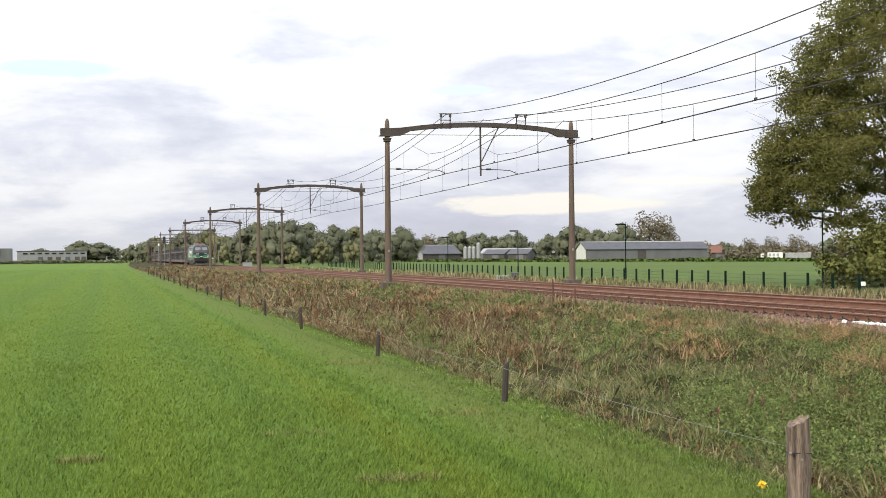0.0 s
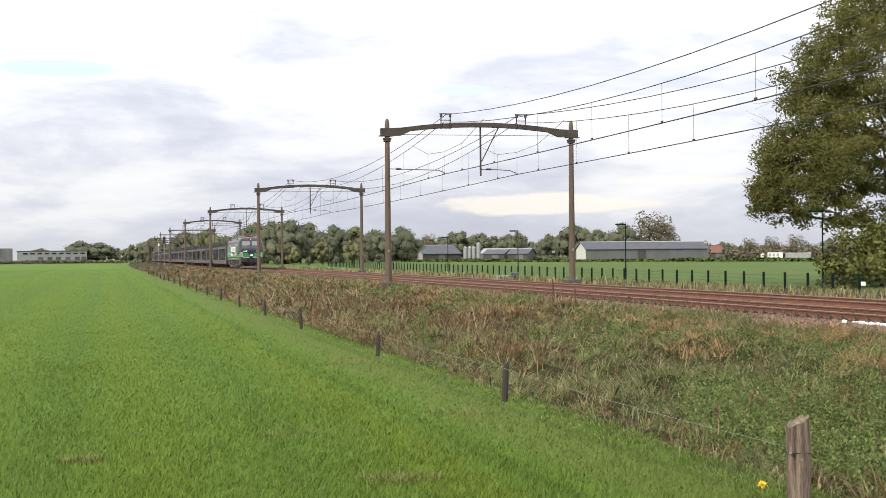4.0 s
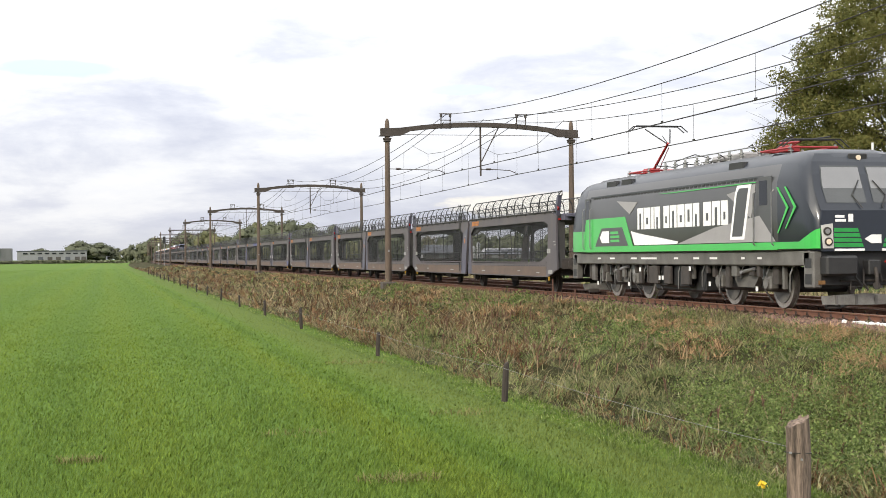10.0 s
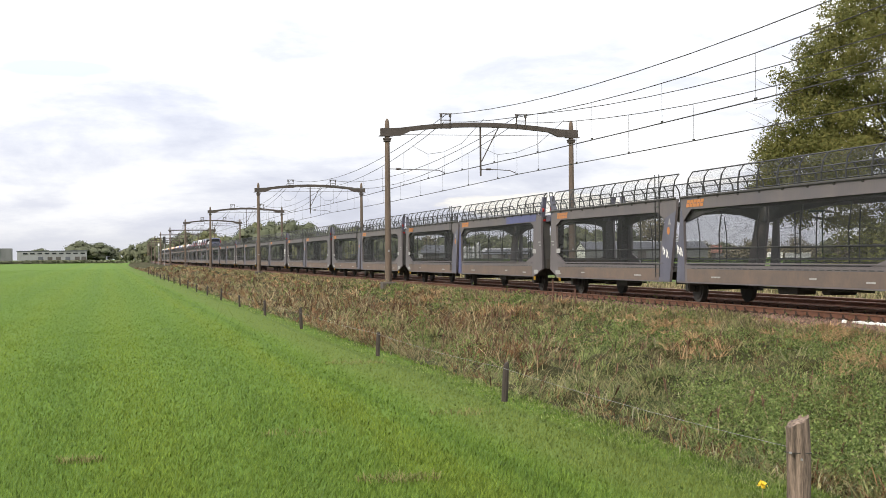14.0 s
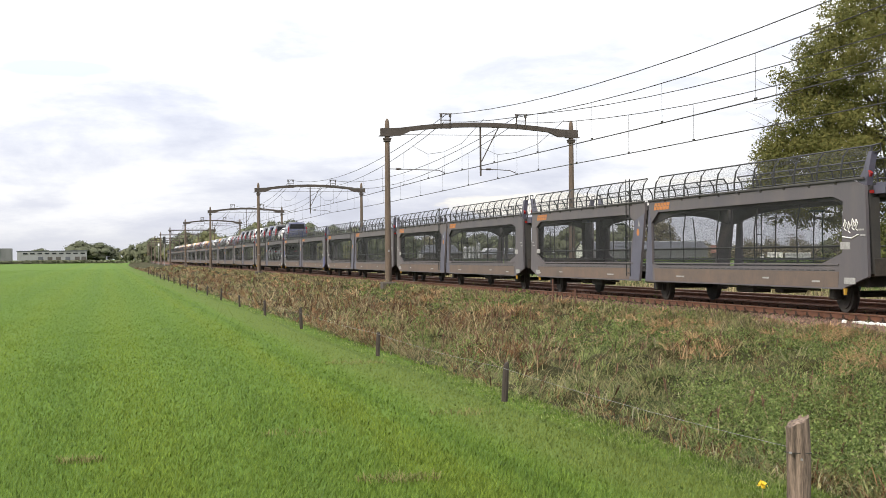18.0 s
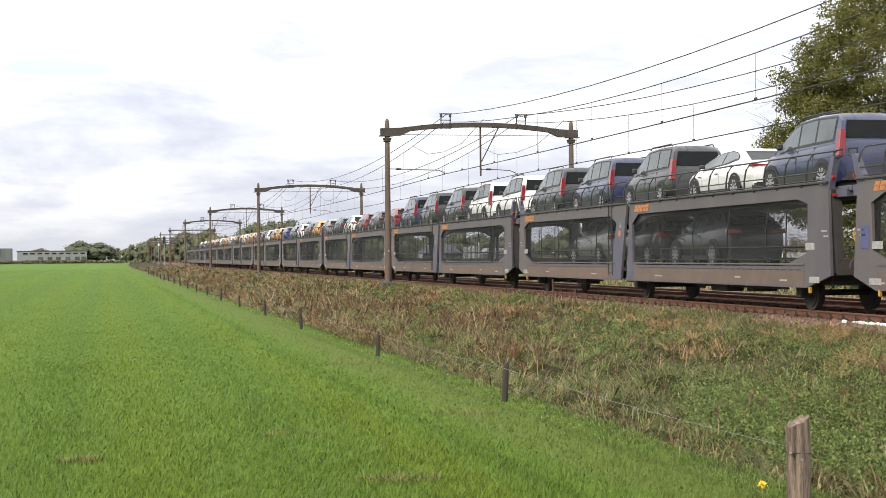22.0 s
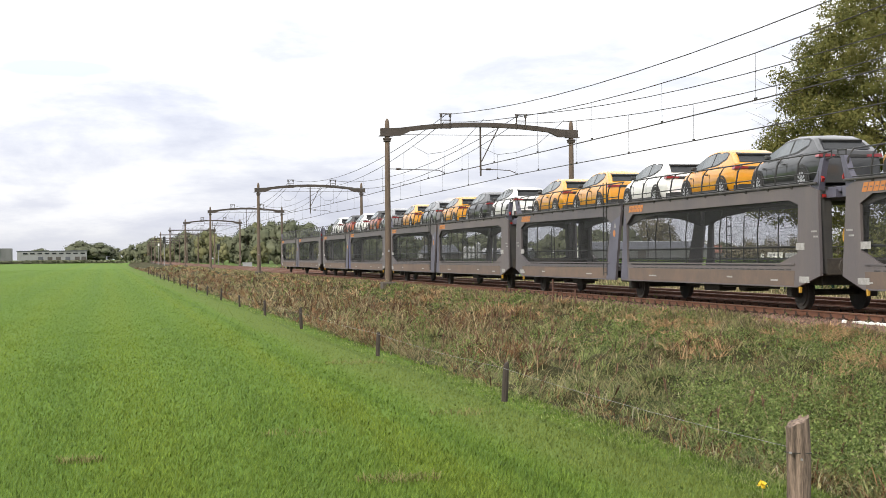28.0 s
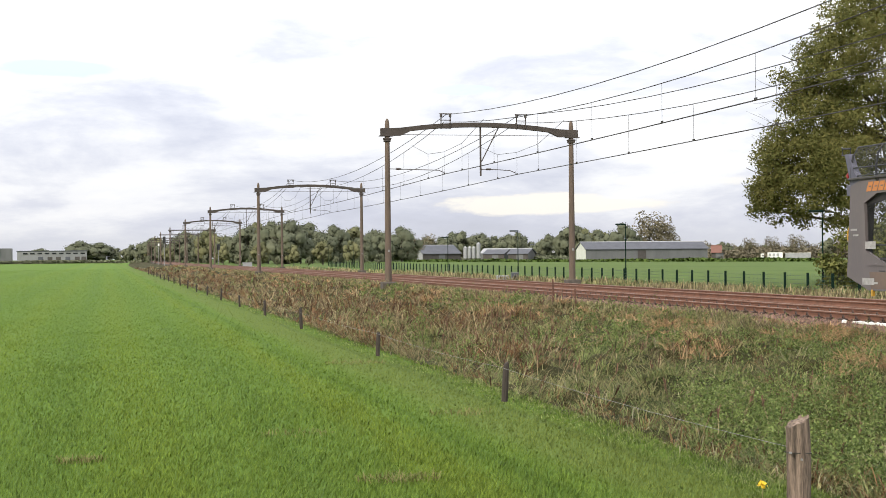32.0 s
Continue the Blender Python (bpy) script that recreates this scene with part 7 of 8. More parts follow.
# ---- the oak by the far side of the line, with the shrub at its foot ----
def big_tree(x, y, height, rad, leaf_n, label):
    t = thing("oak_tree", label, "tree", at=pose(x, y, -0.8))
    m, ends = Mesh(), []
    m.tube([(0, 0, -0.3), (0.1, 0, 1.2), (-0.1, 0.1, 3.2), (0, 0, height * 0.42)], 0.55, 10, 0.36)
    for k in range(15):
        a = k * 2.4
        z = 2.9 + (height * 0.62 - 2.9) * (k / 14)
        up = 0.05 + 0.9 * k / 14
        branch(m, (0, 0, min(z, height * 0.42)), (math.cos(a), math.sin(a), up), rad * (0.72 - 0.18 * k / 14), 0.17, 2, ends)
    branch(m, (0, 0, height * 0.4), (0, 0, 1), height * 0.4, 0.3, 2, ends)
    part("trunk", m, M_BARK, t, "dark ridged trunk and limbs")
    cl = []
    for k in range(420):
        u = RNG.normal(size=3)
        u /= np.linalg.norm(u)
        rr = 0.35 + 0.65 * RNG.random() ** 0.5
        zz = 0.56 * height + u[2] * height * 0.43 * rr
        squeeze = np.interp(zz / height, (0.12, 0.3, 0.47, 0.57, 0.67, 0.79, 0.93, 1.0), (0.8, 0.92, 0.78, 0.78, 0.76, 0.68, 0.46, 0.28))
        if zz > 3.9 + 0.8 * RNG.random():
            cl.append((u[0] * rad * rr * squeeze, u[1] * rad * rr * squeeze, zz, 0.55 + 0.6 * RNG.random()))
    # the side that hangs towards the railway
    for k in range(190):
        zz = 4.2 + 5.2 * RNG.random() if k % 3 == 0 else 5.5 + 15.0 * k / 189
        edge = np.interp(zz, (3.9, 5.0, 8.5, 11.4, 14.6, 17.8, 20.5), (-8.8, -10.7, -10.4, -9.0, -8.1, -6.5, -3.6))
        cl.append((edge + (0, 0.7, 1.8, 3.2)[k // 2 % 4] + 0.3 * RNG.normal(), (0.0, -1.6, -3.0, -4.2)[k // 2 % 4] + 1.2 * RNG.normal(), zz, 0.75 + 0.5 * RNG.random()))
    cl = np.array(cl + [(*e, 0.75) for e in ends if e[2] > height * 0.2 and math.hypot(e[0], e[1]) < rad * np.interp(e[2] / height, (0.2, 0.35, 0.54, 0.7, 0.93, 1.0), (0.85, 0.85, 0.74, 0.74, 0.35, 0.15))])
    pick = RNG.choice(len(cl), leaf_n, p=cl[:, 3] ** 2 / np.sum(cl[:, 3] ** 2))
    off = RNG.normal(size=(leaf_n, 3))
    off /= np.linalg.norm(off, axis=1, keepdims=True)
    pts = cl[pick, :3] + off * (cl[pick, 3] * (0.35 + 0.65 * RNG.random(leaf_n)))[:, None] * np.array([1, 1, 0.7])
    v, f = leaves(leaf_n, pts, 0.35, 0.118, 0.8, 1.5)
    part("crown", quick("crown", v, f, M_OAK, clump_normals(v, cl[pick, :3] * 0.84 + np.array([0, 0, height * 0.5]) * 0.16 - np.array([0, 0, 0.25]), 0.25)), None, t, "green oak leaves turning brown")
    return t


big_tree(54.8, 95.5, 21.5, 11.0, 165000, "large green oak turning brown beside the railway")
twig = Mesh()
ends = []
for k, (px, pz) in enumerate(((44.2, 9.6), (44.3, 7.9), (44.6, 12.2), (44.0, 5.6))):
    for j in range(3):
        branch(twig, (px + 1.5, 94.6 - 0.4 * j, pz), (-1, -0.3 + 0.3 * j, 0.35 * (j - 0.6)), 2.3, 0.02, 1, ends)
tagged(part("bare_twigs", twig, M_BARK), "bare grey twigs sticking out of the oak", "twigs", kind="stuff")


def shrub(x, y, r, h, n, material, label, name="shrub"):
    s = thing(name, label, "shrub", "shrubs", at=pose(x, y, -0.8))
    m, ends = Mesh(), []
    for k in range(5):
        branch(m, (0.15 * math.cos(k), 0.15 * math.sin(k), -0.1), (0.5 * math.cos(k * 1.3), 0.5 * math.sin(k * 1.3), 1), h * 0.6, 0.05, 1, ends)
    part("woody_base", m, M_BARK, s)
    c = np.stack([RNG.normal(size=34) * r * 0.42, RNG.normal(size=34) * r * 0.42, h * (0.12 + 0.75 * RNG.random(34))], -1)
    pick = RNG.integers(0, 34, n)
    pts = c[pick] + RNG.normal(size=(n, 3)) * r * 0.17
    pts[:, 2] = np.clip(pts[:, 2], 0.05, h * 1.05)
    v, f = leaves(n, pts, 0.35, 0.18 if r > 1 else 0.12, 0.7, 1.3)
    part("foliage", quick("foliage", v, f, material, clump_normals(v, np.array([0, 0, h * 0.35]), 0.3)), None, s)
    return s


shrub(46.2, 83.5, 2.6, 3.7, 9000, M_IVY, "dense dark green shrub behind the fence")
shrub(49.5, 84.5, 3.2, 4.3, 12000, M_IVY, "dense dark green shrub behind the fence")
shrub(53.0, 86.0, 3.0, 4.4, 10000, M_IVY, "dense dark green shrub behind the fence")
shrub(42.6, 82.0, 1.3, 2.0, 2500, M_IVY, "low dark shrub behind the fence")


# ---- far trees ----
def tree_kind(h, w, n, material, airy=0.0):
    """One far tree: trunk, limbs and a crown of leaf clumps with gaps."""
    t = thing("tree", "broad green tree in the distance behind the fields", "tree", "far trees")
    m, ends = Mesh(), []
    m.tube([(0, 0, -0.5), (0, 0, h * 0.25), (0.1, 0, h * 0.6)], 0.3, 6, 0.12)
    for k in range(6):
        branch(m, (0, 0, h * (0.2 + 0.07 * k)), (math.cos(k * 2.2), math.sin(k * 2.2), 0.8), w * 0.36, 0.1, 1, ends)
    part("trunk", m, M_BARK, t)
    c = []
    for k in range(26):
        u = RNG.normal(size=3)
        u /= np.linalg.norm(u)
        rr = 0.45 + 0.55 * RNG.random()
        z = h * 0.5 + u[2] * h * 0.46 * rr
        sq = np.interp(z / h, (0.05, 0.3, 0.6, 1.0), (0.85, 1.0, 0.95, 0.5))
        c.append((u[0] * w / 2 * rr * sq, u[1] * w / 2 * rr * sq, z))
    c = np.array(c)
    pick = RNG.integers(0, len(c), n)
    off = RNG.normal(size=(n, 3))
    off /= np.linalg.norm(off, axis=1, keepdims=True)
    pts = c[pick] + off * (w * (0.12 + 0.07 * RNG.random((n, 1))))
    v, f = leaves(n, pts, 0.4, 0.44 - 0.1 * airy, 0.7, 1.3)
    nrm = clump_normals(v, c[pick] * 0.7 + np.array([0, 0, h * 0.5]) * 0.3, 0.6)
    # leafy cores close the crown behind the outer sprays
    lat, lon = np.meshgrid(np.linspace(-1.35, 1.35, 6), np.arange(9) * math.pi / 4.5, indexing="ij")
    ball = np.stack([np.cos(lat) * np.cos(lon), np.cos(lat) * np.sin(lon), np.sin(lat)], -1).reshape(-1, 3)
    quads = np.array([(9 * i + j, 9 * i + (j + 1) % 9, 9 * i + 9 + (j + 1) % 9, 9 * i + 9 + j) for i in range(5) for j in range(9)])
    for p in c if airy < 0.3 else c[:0]:
        lump = ball * (1 + 0.13 * RNG.normal(size=(len(ball), 1))) * w * 0.118
        f = np.concatenate([f, quads + len(v)])
        v = np.concatenate([v, p + lump])
        q = ball + (p - np.array([0, 0, h * 0.5])) / (0.5 * w) * 0.8 + np.array([-0.15, -0.5, 0.55]) + RNG.normal(size=ball.shape) * 0.3
        nrm = np.concatenate([nrm, q / np.linalg.norm(q, axis=1, keepdims=True)])
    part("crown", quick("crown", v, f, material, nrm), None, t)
    return t


KINDS = [tree_kind(12, 10, 1400, M_HAZED_LEAF[0]), tree_kind(12, 9, 1300, M_HAZED_LEAF[1]), tree_kind(12, 11, 1400, M_HAZED_LEAF[2]), tree_kind(12, 9, 2200, M_HAZED_LEAF[3], 0.6), tree_kind(12, 8, 1000, M_HAZED_LEAF[4], 0.4), tree_kind(12, 13, 1600, M_HAZED_LEAF[0])]
PLACED = set()


def plant(kind, bearing, dist, h, wide=1.0, label=""):
    x, y = polar(bearing, dist)
    s = h * float(np.interp(bearing, (3.0, 11.0, 12.5, 19.7, 20.2, 22.0), (0.97, 0.97, 1.13, 1.13, 1.05, 1.05))) / 12.0
    m = pose(x, y, -0.8, 0, 0, float(RNG.random() * 360)) @ Matrix.Diagonal((s * wide, s * wide, s, 1))
    if kind not in PLACED:
        PLACED.add(kind)
        ob = KINDS[kind]
        ob.matrix_basis = m
    else:
        ob = copy_thing(KINDS[kind], m)
    if label:
        tagged(ob, label)
    return ob


# wood along the right of the line, from far to near: bearing, distance, height
for b, d, h, k in ((0.7, 860, 9, 1), (1.0, 840, 10, 0), (1.35, 820, 12, 1), (1.7, 800, 13, 5), (2.1, 760, 13, 0), (2.5, 700, 13.5, 1), (2.9, 660, 13.5, 5), (3.3, 620, 13.5, 0), (3.8, 600, 13, 2), (4.3, 580, 13.5, 1),
                   (4.8, 540, 12.5, 0)):
    plant(k, b, d, h, 1.0)
for b, d, h, k in ((5.3, 520, 13, 5), (5.8, 500, 13.5, 0), (6.3, 480, 13.5, 5), (6.8, 470, 13.5, 5), (7.25, 470, 13, 0), (7.7, 480, 12.5, 1), (8.1, 480, 12.5, 0), (8.5, 500, 12.5, 5), (8.9, 510, 12, 0),
                   (9.3, 520, 12, 1), (9.7, 540, 12, 0), (10.15, 560, 12, 5), (10.6, 580, 11, 1), (11.1, 590, 13.5, 5), (11.55, 640, 11, 3)):
    plant(k, b, d, h, 1.0)
# a second rank behind, filling the gaps
for k in range(44):
    b = 0.9 + 0.245 * k
    plant((0, 1, 5, 0, 2)[k % 5], b, float(np.interp(b, (0.9, 3, 6, 11.6), (900, 700, 545, 640))) + 18 * math.sin(k * 2.3), float(np.interp(b, (0.9, 1.6, 4, 6.5, 8.5, 11.6), (11, 13, 14, 14.5, 13.5, 11.5))) * (0.92 + 0.14 * math.sin(k * 1.7)), 1.1)
# lower, lighter growth before it
for b, d, h, k in ((1.6, 600, 5, 1), (2.3, 560, 6, 2), (3.0, 520, 6, 0), (3.7, 480, 5.5, 1), (4.35, 460, 6.5, 2), (4.9, 430, 5, 1), (5.5, 400, 4.5, 0), (5.75, 390, 6, 2), (6.4, 390, 4, 1), (7.0, 380, 5.2, 2), (7.55, 380, 3.8, 1), (8.1, 380, 6.2, 2), (8.6, 400, 4, 1), (9.2, 420, 6.5, 2), (9.7, 430, 4.5, 1), (10.2, 440, 4, 0)):
    plant(k, b, d, h, 0.85)
# behind the farm
for b, d, h, k in ((12.1, 820, 15, 3), (12.6, 840, 12.5, 1), (12.95, 860, 14, 0), (13.4, 880, 14, 5), (13.85, 880, 14.5, 1), (14.3, 900, 14, 0), (14.75, 880, 13, 1), (15.2, 860, 12, 5), (15.55, 760, 15, 0), (16.3, 720, 9, 1), (16.7, 700, 10, 5),
                   (17.25, 660, 13.5, 0), (17.6, 660, 13, 5), (18.1, 680, 11.5, 2), (18.6, 690, 11.5, 1), (19.1, 700, 12.5, 0), (19.5, 700, 14, 5), (19.95, 700, 14, 1), (20.5, 720, 24.5, 3), (20.95, 720, 22, 3), (21.6, 740, 7.5, 1), (22.1, 740, 7, 4)):
    plant(k, b, d, h, 0.95)
for k in range(26):
    b = 11.7 + 0.17 * k
    plant((0, 1, 5, 3, 1, 0)[k % 6], b, 930 + 20 * math.sin(k * 2.1), 14.8 * (0.9 + 0.13 * math.sin(k * 2.7)), 1.0)
for k in range(16):
    b = 16.1 + 0.17 * k
    plant((0, 1, 5, 2)[k % 4], b, 730 + 15 * math.sin(k * 2.1), float(np.interp(b, (16.1, 17.0, 17.4, 18.9), (8.5, 9.5, 13.5, 12.0))) * (0.92 + 0.12 * math.sin(k * 2.7)), 1.0)
for k in range(40):
    b = 21.4 + 0.2 * k
    plant((4, 3, 1, 4, 0)[k % 5], b, 720 + 18 * math.sin(k * 1.9), 8.3 * (0.88 + 0.2 * math.sin(k * 2.3)), 1.2)
# right-hand horizon
for b, d, h, k in ((22.5, 700, 7.5, 4), (23.0, 690, 9, 1), (23.4, 680, 8, 0), (23.8, 660, 9, 4), (24.2, 650, 9.5, 3), (24.6, 650, 9.5, 4), (25.0, 640, 10, 3), (25.4, 640, 9.5, 4), (25.9, 620, 10.5, 3), (26.4, 620, 10, 4), (27.0, 600, 11, 1), (27.6, 600, 11, 3), (28.2, 600, 10, 1), (28.9, 600, 11, 4)):
    plant(k, b, d, h, 1.1)
# left-hand horizon
for b, d, h, k in ((-4.3, 1000, 9, 1), (-3.9, 1000, 8, 0), (-2.75, 980, 9.5, 0), (-2.35, 980, 9, 5), (-1.25, 900, 11.5, 0), (-0.95, 900, 12.5, 5), (-0.55, 900, 11.5, 1), (-0.25, 900, 11.5, 5), (0.1, 900, 11.5, 4), (0.4, 900, 10.5, 0)):
    plant(k, b, d, h, 1.7)


# ---- far hedges and field edges ----
def hedge(name, label, pts, h, depth, n, material, size):
    """A low strip of growth along a line of (bearing, distance)."""
    p = np.array([polar(*q) for q in pts])
    seg = RNG.integers(0, len(p) - 1, n)
    u = RNG.random((n, 1))
    c = p[seg] * (1 - u) + p[seg + 1] * u + RNG.normal(size=(n, 2)) * depth
    hh = h * (0.75 + 0.5 * np.array([noise.noise(Vector((a * 0.05, b * 0.05, 9.0))) for a, b in c]))
    z = -0.8 + np.abs(hh) * RNG.random(n)
    v, f = leaves(n, np.column_stack([c, z]), 0.5, size, 0.7, 1.4)
    tagged(part(name, quick(name, v, f, material, clump_normals(v, None, 0.7)), None), label, "hedge", kind="stuff")


hedge("far_hedge", "low green hedge along the end of the meadow", [(-6, 760), (-3.5, 780), (-1, 790), (1.2, 760)], 2.0, 1.5, 5000, M_HAZED_LEAF[1], 0.8)
hedge("farm_hedge", "dark scrub round the farm", [(9.5, 700), (12, 740), (14, 760), (16.5, 700), (17.5, 640)], 2.3, 3.0, 3500, M_HAZED_LEAF[0], 0.9)
hedge("russet_hedge", "brown autumn hedge at the pasture's edge", [(22.0, 690), (24, 650), (26.5, 610), (30, 590)], 4.5, 4.0, 5000, M_HAZED_LEAF[4], 0.9)
hedge("ditch_edge", "dark green strip of rough grass across the pasture", [(11.5, 560), (17, 480), (22, 420), (27, 380)], 0.9, 2.0, 6000, M_PASTURE, 0.7)


# ---- far buildings ----
M_CLAD = mat("grey_metal_cladding", (0.125, 0.128, 0.132), (0.09, 0.093, 0.097), 0.6, scale=0.4, fine=4.0, bump=0.1, stretch=(1, 1, 0.3))
M_ROOF = mat("grey_corrugated_roof", (0.085, 0.09, 0.108), (0.06, 0.064, 0.078), 0.9, scale=0.5, fine=6.0, bump=0.2)
M_DARKWALL = mat("dark_timber_wall", (0.045, 0.04, 0.038), (0.07, 0.062, 0.058), 0.85, scale=1.0, fine=8.0, bump=0.2)
M_BRICKRED = mat("red_brown_brick_far", (0.17, 0.075, 0.055), (0.12, 0.06, 0.045), 0.9, scale=1.0, fine=8.0, bump=0.2)
M_SILO = mat("galvanised_silo", (0.3, 0.31, 0.32), (0.22, 0.225, 0.235), 0.6, 0.1, scale=1.0, bump=0.1)


M_HALL = mat("pale_grey_hall_panels", (0.21, 0.215, 0.225), (0.17, 0.175, 0.185), 0.7, scale=0.3, fine=4.0, bump=0.05)
M_PALEGABLE = mat("pale_gable_board", (0.5, 0.52, 0.48), (0.42, 0.44, 0.4), 0.8, scale=1.0, fine=8.0, bump=0.1)


def shed(name, label, b0, d0, b1, d1, depth, eave, ridge, wall, roof, gable=None, windows=0, door=True, window_mat=None):
    """A gabled building whose long front runs between two places; it goes depth metres back."""
    p, q = Vector((*polar(b0, d0), 0)), Vector((*polar(b1, d1), 0))
    length, ang = (q - p).length, math.degrees(math.atan2((q - p).y, (q - p).x))
    s = thing(name, label, "building", "far buildings", at=pose(p.x, p.y, -0.8, 0, 0, ang))
    t = 0.25
    part("front_wall", Mesh().box(0, length, 0, t, -0.2, eave), wall, s)
    part("back_wall", Mesh().box(0, length, depth - t, depth, -0.2, eave), wall, s)
    for x in (0, length - t):
        part("gable_wall", Mesh().prism([(t, -0.2), (depth - t, -0.2), (depth - t, eave), (depth / 2, ridge - 0.1), (t, eave)], x, x + t, "x"), gable or wall, s)
    for sd in (0, 1):
        y0, y1 = (-0.5, depth / 2) if sd == 0 else (depth + 0.5, depth / 2)
        z0 = eave - 0.5 * (ridge - eave) / (depth / 2)
        r = part("roof", Mesh().prism([(y0, z0), (y1, ridge), (y1, ridge + 0.18), (y0, z0 + 0.18)], -0.4, length + 0.4, "x"), roof, s)
    part("ridge_cap", Mesh().prism([(depth / 2 - 0.35, ridge + 0.05), (depth / 2, ridge + 0.3), (depth / 2 + 0.35, ridge + 0.05)], -0.4, length + 0.4, "x"), M_SILO if gable else roof, s)
    for k in range(windows):
        x = length * (k + 0.7) / (windows + 0.4)
        w = part("window", Mesh().box(x - 0.9, x + 0.9, -0.06, 0.0, eave * 0.45, eave * 0.75), M_WHITE, s)
        part("pane", Mesh().box(x - 0.8, x + 0.8, -0.08, -0.065, eave * 0.48, eave * 0.72), M_GLASS, w)
    if door:
        part("door", Mesh().box(length * 0.42, length * 0.42 + 3.4, -0.06, 0.0, 0, eave * 0.85), M_DARKWALL if wall != M_DARKWALL else M_CLAD, s)
    return s


shed("long_barn", "long grey metal barn with a white gable end", 18.1, 560, 22.65, 580, 10, 4.3, 6.8, M_CLAD, M_ROOF, M_PALEGABLE, 0)
shed("farm_barn", "dark barn with a grey roof and pale front", 11.9, 700, 13.35, 712, 13, 3.4, 7.2, M_DARKWALL, M_ROOF, M_SILO)
shed("farm_house", "low red-brown farmhouse behind the barn", 17.0, 706, 17.7, 700, 8, 2.6, 4.2, M_CLAD, M_BRICKRED)
shed("farm_shed", "low dark farm shed with grey roof", 14.2, 700, 15.0, 694, 9, 3.0, 5.0, M_DARKWALL, M_ROOF, M_CLAD)
shed("farm_shed", "low dark farm shed with grey roof", 15.15, 690, 15.9, 686, 9, 3.0, 5.2, M_DARKWALL, M_ROOF, M_CLAD)
shed("farm_shed", "long low shed with a pale roof", 14.1, 726, 16.9, 712, 10, 3.4, 5.4, M_CLAD, M_SILO)
shed("small_house", "white gabled house among the farm trees", 15.95, 742, 16.5, 740, 7, 4.0, 7.4, M_SILO, M_ROOF)
shed("brick_house", "red-roofed house at the end of the barn", 22.8, 650, 23.15, 650, 8, 2.8, 5.6, M_DARKWALL, M_BRICKRED)
for b, h in ((13.52, 6.8), (13.68, 6.8), (13.84, 6.8), (14.02, 8.7)):
    x, y = polar(b, 712)
    si = thing("grain_silo", "tall galvanised feed silo at the farm", "silo", "silos", at=pose(x, y, -0.8))
    part("drum", Mesh().tube([(0, 0, 1.0), (0, 0, h - 0.9)], 0.95, 14), M_SILO, si, smooth=True)
    part("cone", Mesh().tube([(0, 0, h - 0.9), (0, 0, h)], 0.95, 14, 0.15), M_SILO, si)
    for k in range(4):
        part("leg", Mesh().tube([(0.7 * math.cos(k * 1.57), 0.7 * math.sin(k * 1.57), -0.1), (0.7 * math.cos(k * 1.57), 0.7 * math.sin(k * 1.57), 1.1)], 0.08, 6), M_STEEL, si)
# flat-roofed works at the end of the meadow
x, y = polar(-3.15, 850)
wk = thing("works_building", "long white flat-roofed works with blue-grey doors", "building", "far buildings", at=pose(x, y, -0.8, 0, 0, 1.5))
part("hall", Mesh().box(0, 37, 0, 18, -0.2, 6.6), M_HALL, wk)
part("roof_slab", Mesh().box(-0.3, 37.3, -0.3, 18.3, 6.6, 7.0), M_ROOF, wk)
part("lower_hall", Mesh().box(-22, -3, 4, 20, -0.2, 8.4), M_CLAD, wk)
part("white_tank", Mesh().box(-14, -11, 2, 6, 5.2, 9.4), M_WHITE, wk)
for k in range(9):
    w = part("window", Mesh().box(3.0 + 3.8 * k, 5.6 + 3.8 * k, -0.1, 0.0, 4.9, 5.9), M_STEEL, wk)
    part("pane", Mesh().box(3.1 + 3.8 * k, 5.5 + 3.8 * k, -0.14, -0.105, 5.0, 5.8), M_GLASS, w)
for k, xx in enumerate((11, 16, 20.5, 25.5, 30.5, 34)):
    part("loading_door", Mesh().box(xx, xx + 2.6, -0.1, 0.0, 0.0, 3.6), M_DARKWALL if k % 3 else M_ROOF, wk)
# a row of white trailers in the pasture
for k, (b, w, z, lab) in enumerate(((24.6, 1.2, 1.9, "small white cabin in the far pasture"), (24.85, 5.4, 2.35, "white flat-roofed trailer in the far pasture"), (25.5, 9.0, 2.1, "long pale greenhouse in the far pasture"))):
    x, y = polar(b, 560)
    c = thing("trailer" if k < 2 else "greenhouse", lab, "trailer" if k < 2 else "greenhouse", "pasture sheds", at=pose(x, y, -0.8, 0, 0, -25))
    part("cabin", Mesh().box(0, w, 0, 2.4, 0.2, z, 0.05), M_WHITE if k < 2 else M_SILO, c)
    part("cabin_roof", Mesh().box(-0.1, w + 0.1, -0.1, 2.5, z, z + 0.15), M_WHITE, c)
    for j in range(max(1, int(w / 1.5))):
        part("window", Mesh().box(0.4 + 1.4 * j, 1.3 + 1.4 * j, -0.04, 0.0, 1.0, z - 0.3), M_SILO if k else M_CLAD, c)
    for xx in (0.3, w - 0.3):
        part("support", Mesh().box(xx - 0.1, xx + 0.1, 0.2, 2.2, -0.1, 0.2), M_BLACK, c)


# ---- green fence beyond the tracks ----
M_FENCENET = netting("green_fence_mesh", (0.012, 0.04, 0.028), 0.2, 0.012)
def fence_x(y):
    return 34.4 + 0.055 * (y - 68)


